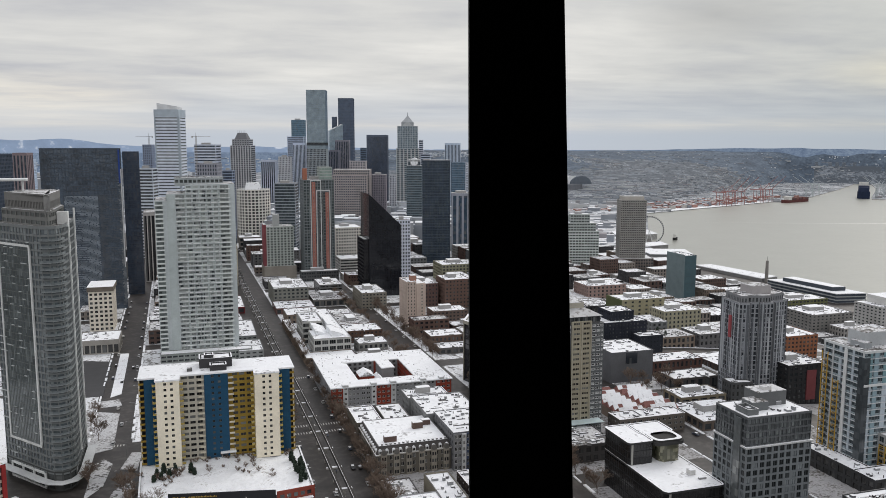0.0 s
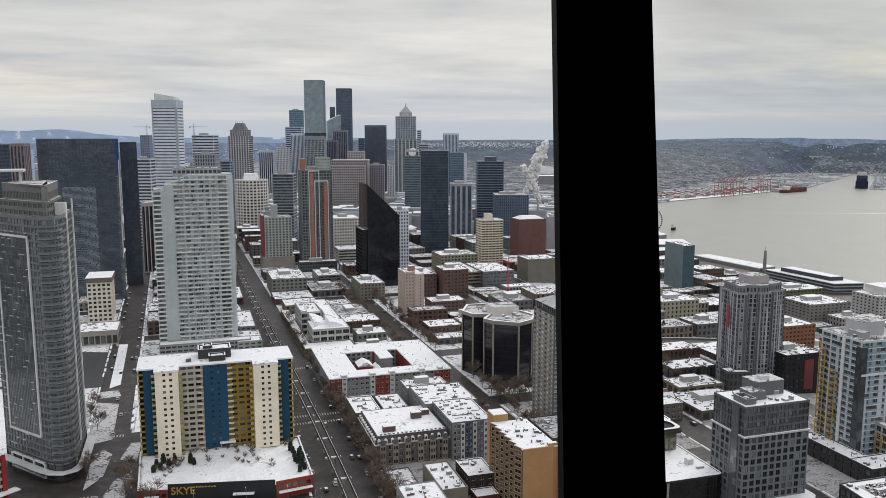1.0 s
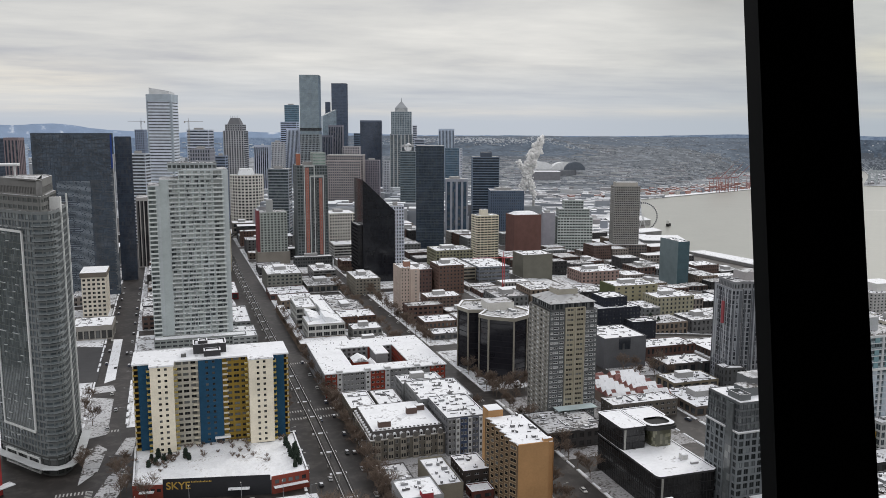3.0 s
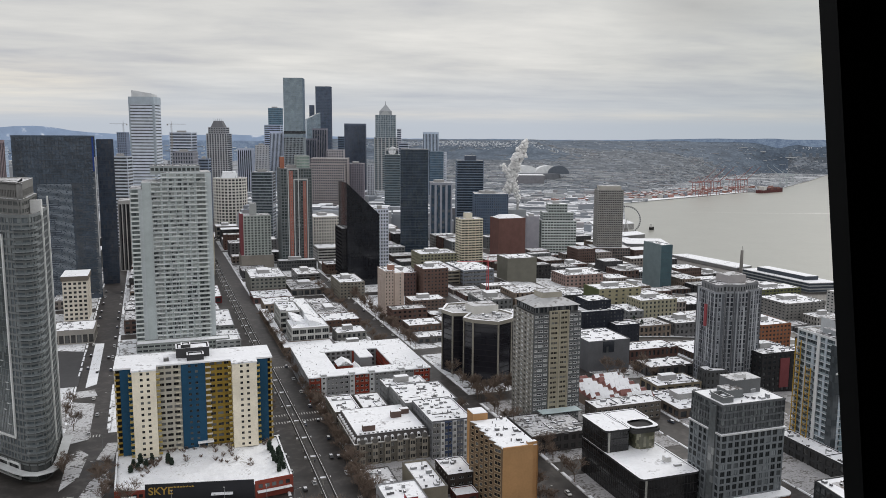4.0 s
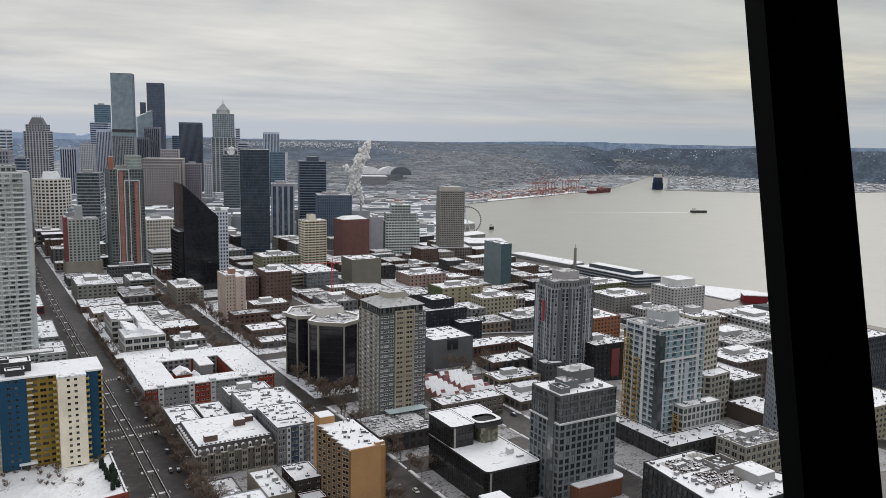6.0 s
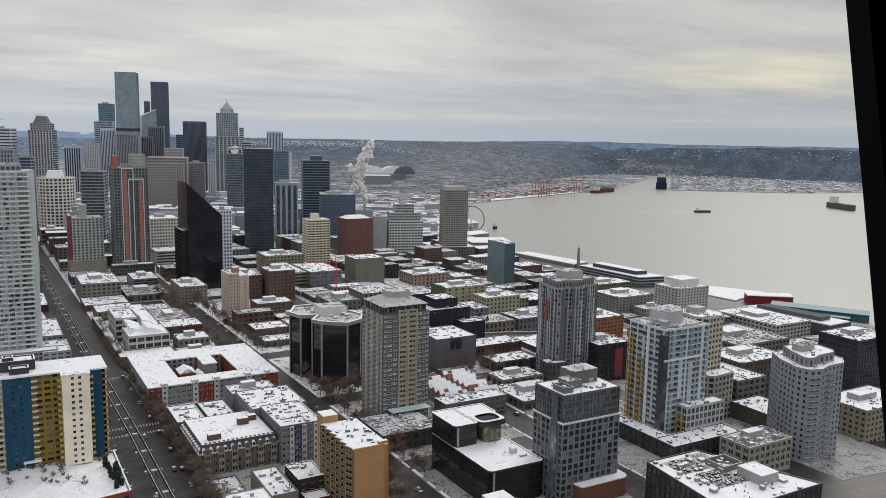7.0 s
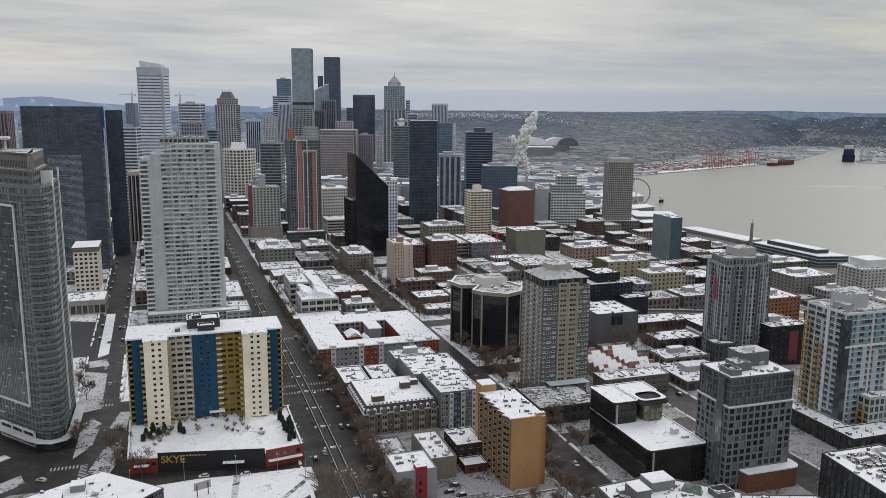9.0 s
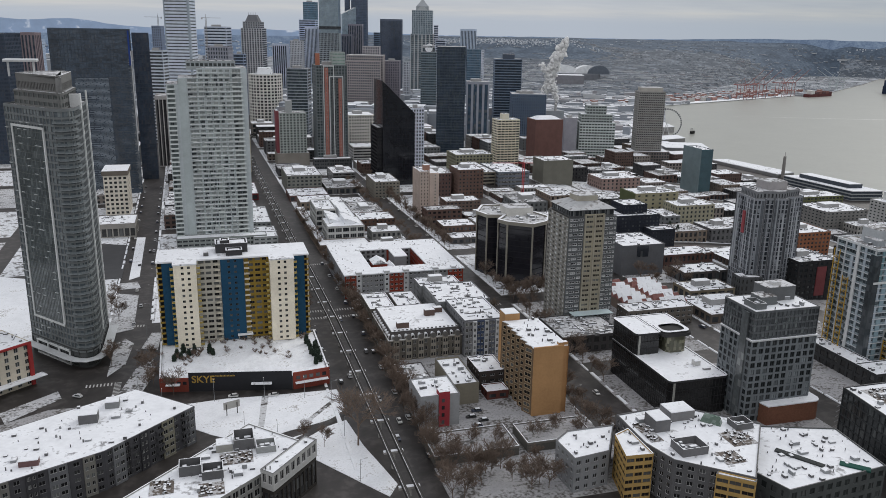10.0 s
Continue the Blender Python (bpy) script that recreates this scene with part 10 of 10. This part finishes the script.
def conifer(seed, height):
    rnd = random.Random(seed)
    t = thing("evergreen_tree", "dark evergreen tree with snow-free needles", "tree")
    g = Geo()
    g.tube((0, 0, -0.2), (0, 0, height * 0.9), height * 0.02, 0.03, 5)
    part("trunk", g, BARK, t)
    g = Geo()
    for i in range(520):
        f = rnd.random()
        z = height * (0.08 + 0.9 * f)
        r = height * 0.30 * math.sqrt(max(0.02, 1 - (2.0 * f - 0.75) ** 2 * 0.62)) * (1.05 - 0.55 * f) * (0.8 + 0.35 * noise.noise(Vector((f * 7, seed, 0))))
        a = rnd.uniform(0, 2 * math.pi)
        d = r * rnd.uniform(0.45, 1.0)
        c = Vector((d * math.cos(a), d * math.sin(a), z))
        e = c + Vector((math.cos(a), math.sin(a), rnd.uniform(-0.5, 0.5))) * rnd.uniform(0.2, 0.6)
        g.tube(c - Vector((0, 0, 0.1)), e, rnd.uniform(0.14, 0.34), 0.04, 4)
    part("crown", g, EVERGREEN, t)
    return t


CONIFERS = [conifer(4, 5.0), conifer(5, 12.0), conifer(6, 3.4)]


def plant(k, x, y, z=0.0, kinds=None, rnd=random.Random(9)):
    src = (kinds or TREES)[k % len(kinds or TREES)]
    if plant.first.get(src.name, True):
        plant.first[src.name] = False
        src.matrix_basis = pose(x, y, z, 0, 0, rnd.uniform(0, 360))
        return
    copy_thing(src, pose(x, y, z, 0, 0, rnd.uniform(0, 360)))


plant.first = {}
BIG_TREE.location = (50.0, 281, 0.1)
rt = random.Random(15)
for i in range(34):
    plant(i, 77.6 + rt.uniform(-1.8, 0.9), 260 + 5.6 * i + rt.uniform(-2, 2))
for i in range(12):
    plant(i + 1, 74.5 + rt.uniform(-0.8, 0.8), 236 + 9.5 * i + rt.uniform(-2, 2))
for i in range(10):
    plant(i + 1, av(77.5, 460 + 22 * i), 460 + 22 * i + rt.uniform(-4, 4))
for i in range(13):
    plant(i, 76.2 + rt.uniform(-1.2, 0.8), 434 + 8.5 * i + rt.uniform(-2, 2))
for i in range(7):
    plant(i + 1, 47.2 + rt.uniform(-0.6, 0.6), 436 + 15 * i + rt.uniform(-3, 3))
for i in range(16):
    plant(i, 146.8 + rt.uniform(-1.2, 0.6), 258 + 11 * i + rt.uniform(-3, 3))
    plant(i + 1, 170.0 + rt.uniform(-0.6, 1.6), 310 + 11 * i + rt.uniform(-3, 3))
for i in range(10):
    plant(i + 2, av(170, 600 + 22 * i), 560 + 24 * i + rt.uniform(-5, 5))
for i in range(22):
    y = 545 + 15 * i + rt.uniform(-4, 4)
    plant(i, av(170.5, y), y)
    plant(i + 1, av(146.5, y + 6), y + 6)
for i in range(18):
    plant(i, 76 + 2.1 * i + rt.uniform(-1, 1), 232 + rt.uniform(0, 24))
for x, y in ((37, 283), (30, 290), (-20, 345), (-31, 352), (-32, 366), (-31.5, 385), (-34, 376), (-29, 358), (-49, 385), (-50, 392), (-51, 448), (-57, 470), (-56, 485), (-60, 452), (83, 262), (92, 268), (101, 265), (118, 266), (128, 268), (136, 263), (143, 272), (144, 284), (150, 290), (146, 302), (160, 330), (156, 342)):
    plant(int(x + y), x, y)
for i in range(16):
    plant(i, 172 + 6.5 * (i % 5) + rt.uniform(-2, 2), 428 + 6 * (i // 5) + rt.uniform(-2, 2))
for i in range(8):
    plant(i, 265 + 4.5 * i, 434 + rt.uniform(-3, 3) + 14 * (i % 2))
for x, y, k in ((-16, 378, 0), (-13.5, 374, 2), (-17, 371, 2), (-4, 375, 0), (-2.5, 372.5, 2), (42, 376, 0), (45, 368, 2), (-19, 376, 2), (-11, 379, 2), (44.6, 356, 0), (45.5, 361, 0), (43, 350, 2), (-20, 369, 2), (46, 372, 2)):
    plant(0, x, y, 6.0, CONIFERS[k:k + 1])


def shrub(seed, size):
    """A low bare garden bush."""
    rnd = random.Random(seed)
    t = thing("garden_shrub", "low bare brown bush in roof garden snow", "shrub", "garden shrubs")
    stems, twigs = Geo(), Geo()
    for i in range(9):
        a = rnd.uniform(0, 6.28)
        w = Vector((math.cos(a) * 0.7, math.sin(a) * 0.7, rnd.uniform(0.5, 1.0))).normalized()
        p = Vector((0, 0, -0.1))
        q = p + w * size * rnd.uniform(0.5, 0.8)
        stems.twig(p, q, 0.07, 0.05)
        for k in range(9):
            d = (w + Vector((rnd.uniform(-0.8, 0.8), rnd.uniform(-0.8, 0.8), rnd.uniform(-0.2, 0.6)))).normalized()
            s0 = p.lerp(q, rnd.uniform(0.4, 1.0))
            twigs.twig(s0, s0 + d * size * rnd.uniform(0.25, 0.5), 0.05, 0.035)
    part("stem", stems, BARK, t)
    part("twig", twigs, BARK, t, kind="stuff")
    return t


SHRUBS = [shrub(1, 1.8), shrub(2, 2.6)]
for i in range(22):
    x, y = rt.uniform(-22, 45), rt.uniform(353, 388)
    if i % 3 == 0:
        x, y = rt.uniform(8, 30), rt.uniform(366, 386)
    if y < 350 + (31 - x) * -0.2 + 4:
        continue
    plant(i, x, y, 6.05, SHRUBS)
for i in range(26):
    plant(i, rt.gauss(-12, 4.2), rt.gauss(374, 3.0), 6.05, SHRUBS)
for i in range(20):
    plant(i, -17 + 3.1 * i + rt.uniform(-1, 1), 388 + rt.uniform(-2.5, 1.5), 6.0, SHRUBS)
for i in range(9):
    plant(0, 44.5 + rt.uniform(-2, 1.5), 352 + 2.6 * i, 6.0, CONIFERS[2:])


def garden_shelter():
    """A small white shelter with a flat roof against the slab's foot."""
    b = thing("garden_shelter", "small white garden shelter with snow on its roof", "shelter")
    for px in (10.4, 16.6):
        for py in (388.2, 392.2):
            g = Geo()
            g.tube((px, py, 5.6), (px, py, 8.6), 0.12, 0.12, 6)
            part("post", g, wall_mat((0.5, 0.5, 0.5)), b)
    g = Geo()
    capped(g, 9.8, 17.2, 387.6, 392.8, 8.6, 8.9, 0.3)
    part("shelter_roof", g, [wall_mat((0.55, 0.56, 0.57)), SNOW], b, "flat roof under snow")


garden_shelter()
for x, y in ((368, 575), (372, 590), (366, 560), (377, 582)):
    plant(0, x, y, ground_z(x), CONIFERS[1:])


# ---- parked and moving cars ----
def car(tint, label):
    c = thing("car", label, "car", "cars in the streets")
    paint = material("car_paint", tint, 0.3, spread=0.05, spec=0.5)
    g = Geo()
    profile = [(-2.15, 0.35), (2.15, 0.35), (2.2, 0.75), (1.3, 0.92), (-2.1, 0.95)]
    g.solid([(-0.88, y, z) for y, z in profile] + [(0.88, y, z) for y, z in profile], [tuple(range(4, -1, -1)), tuple(range(5, 10))] + [(i, (i + 1) % 5, 5 + (i + 1) % 5, 5 + i) for i in range(5)])
    part("body", g, paint, c)
    g = Geo()
    g.prism(rect(-0.82, 0.82, -1.9, 1.2), 0.9, 1.45, 0, rect(-0.66, 0.66, -1.4, 0.5))
    part("cabin_glass", g, material("car_glass", (0.03, 0.033, 0.036), 0.1), c)
    g = Geo()
    g.prism(rect(-0.68, 0.68, -1.45, 0.55), 1.45, 1.52)
    part("car_roof", g, ROOF_SNOW if tint[0] < 0.3 else paint, c)
    return c


CARS = [car((0.02, 0.02, 0.022), "black car with snow on its roof"), car((0.5, 0.51, 0.52), "silver car on wet asphalt"), car((0.62, 0.62, 0.6), "white car on wet asphalt"), car((0.05, 0.06, 0.09), "dark blue car with snow on its roof")]
CAR_USED = set()


def park(k, x, y, turn=0.0):
    src = CARS[k % len(CARS)]
    m = pose(x, y, ground_z(x) + 0.02, 0, 0, turn)
    if k % len(CARS) not in CAR_USED:
        CAR_USED.add(k % len(CARS))
        src.matrix_basis = m
        return
    copy_thing(src, m)


rc = random.Random(31)
for i in range(11):
    y = 270 + 26 * i + rc.uniform(-4, 4)
    park(rc.randrange(4), av(74.3, y), y)
    if y > 325:
        park(rc.randrange(4), av(49.5, y) + 0.4, y + 9)
for i in range(9):
    y = 250 + 21 * i + rc.uniform(-4, 4)
    park(rc.randrange(4), 150.5, y)
for i in range(10):
    y = 560 + 30 * i + rc.uniform(-4, 4)
    park(rc.randrange(4), av(166, y), y)
    park(rc.randrange(4), av(-37, y) + 1, y)
    park(rc.randrange(4), av(-51.5, y) + 1, y + 8)
for x, y, turn in ((-28, 343, 80), (5, 336.8, 84), (22, 333.5, 84), (100, 284, 90), (104, 288, 90), (100, 292, 90), (104, 297, 90), (101, 279.5, 90), (270, 446, 20), (275, 447, 20), (281, 445, 25), (258, 362, 10), (66, 282, 180), (70, 296, 180)):
    park(rc.randrange(4), x, y, turn)
for x, y, turn in ((66, 318, 180), (71, 372, 180), (53, 340, 0), (154, 270, 0), (162, 300, 180), (154, 330, 0), (162, 352, 180)):
    park(rc.randrange(4), x, y, turn)
for x, y, turn in ((163, 384, 180), (-41, 470, 0), (-47, 556, 0), (-42, 590, 0), (-60, 353, 60), (-43, 440, 0), (-45, 500, 0), (58, 345, 0), (66, 420, 180), (62, 372, 0), (255, 300, 0), (250, 245, 0)):
    park(rc.randrange(4), x, y, turn)
for k, c in enumerate(CARS):
    if k not in CAR_USED:
        park(k, 60, 440 + 9 * k)


# ---- street lamps ----
def street_lamp():
    t = thing("street_lamp", "slim grey street lamp with a short arm", "street lamp", "street lamps")
    g = Geo()
    g.tube((0, 0, -0.2), (0, 0, 9.0), 0.11, 0.07, 6)
    part("pole", g, ROOF_GREY, t)
    g = Geo()
    g.tube((0, 0, 8.9), (2.2, 0, 9.3), 0.06, 0.05, 5)
    part("arm", g, ROOF_GREY, t)
    g = Geo()
    g.box(1.8, 2.7, -0.16, 0.16, 9.22, 9.4)
    part("lamp_head", g, wall_mat((0.42, 0.42, 0.41)), t)
    return t


LAMP = street_lamp()
LAMP.matrix_basis = pose(79.0, 240, 0, 0, 0, 180)
for i in range(1, 12):
    copy_thing(LAMP, pose(79.0, 240 + 31 * i, 0, 0, 0, 180))
for i in range(8):
    copy_thing(LAMP, pose(46.0, 255 + 34 * i, 0, 0, 0, 0))
    copy_thing(LAMP, pose(-34.5, 345 + 34 * i, 0, 0, 0, 180))
    copy_thing(LAMP, pose(147.5, 262 + 30 * i, 0, 0, 0, 0))
for x, y in ((-24, 330), (-3, 334), (18, 331), (35, 328), (8, 300), (20, 290)):
    copy_thing(LAMP, pose(x, y, 0, 0, 0, 90))
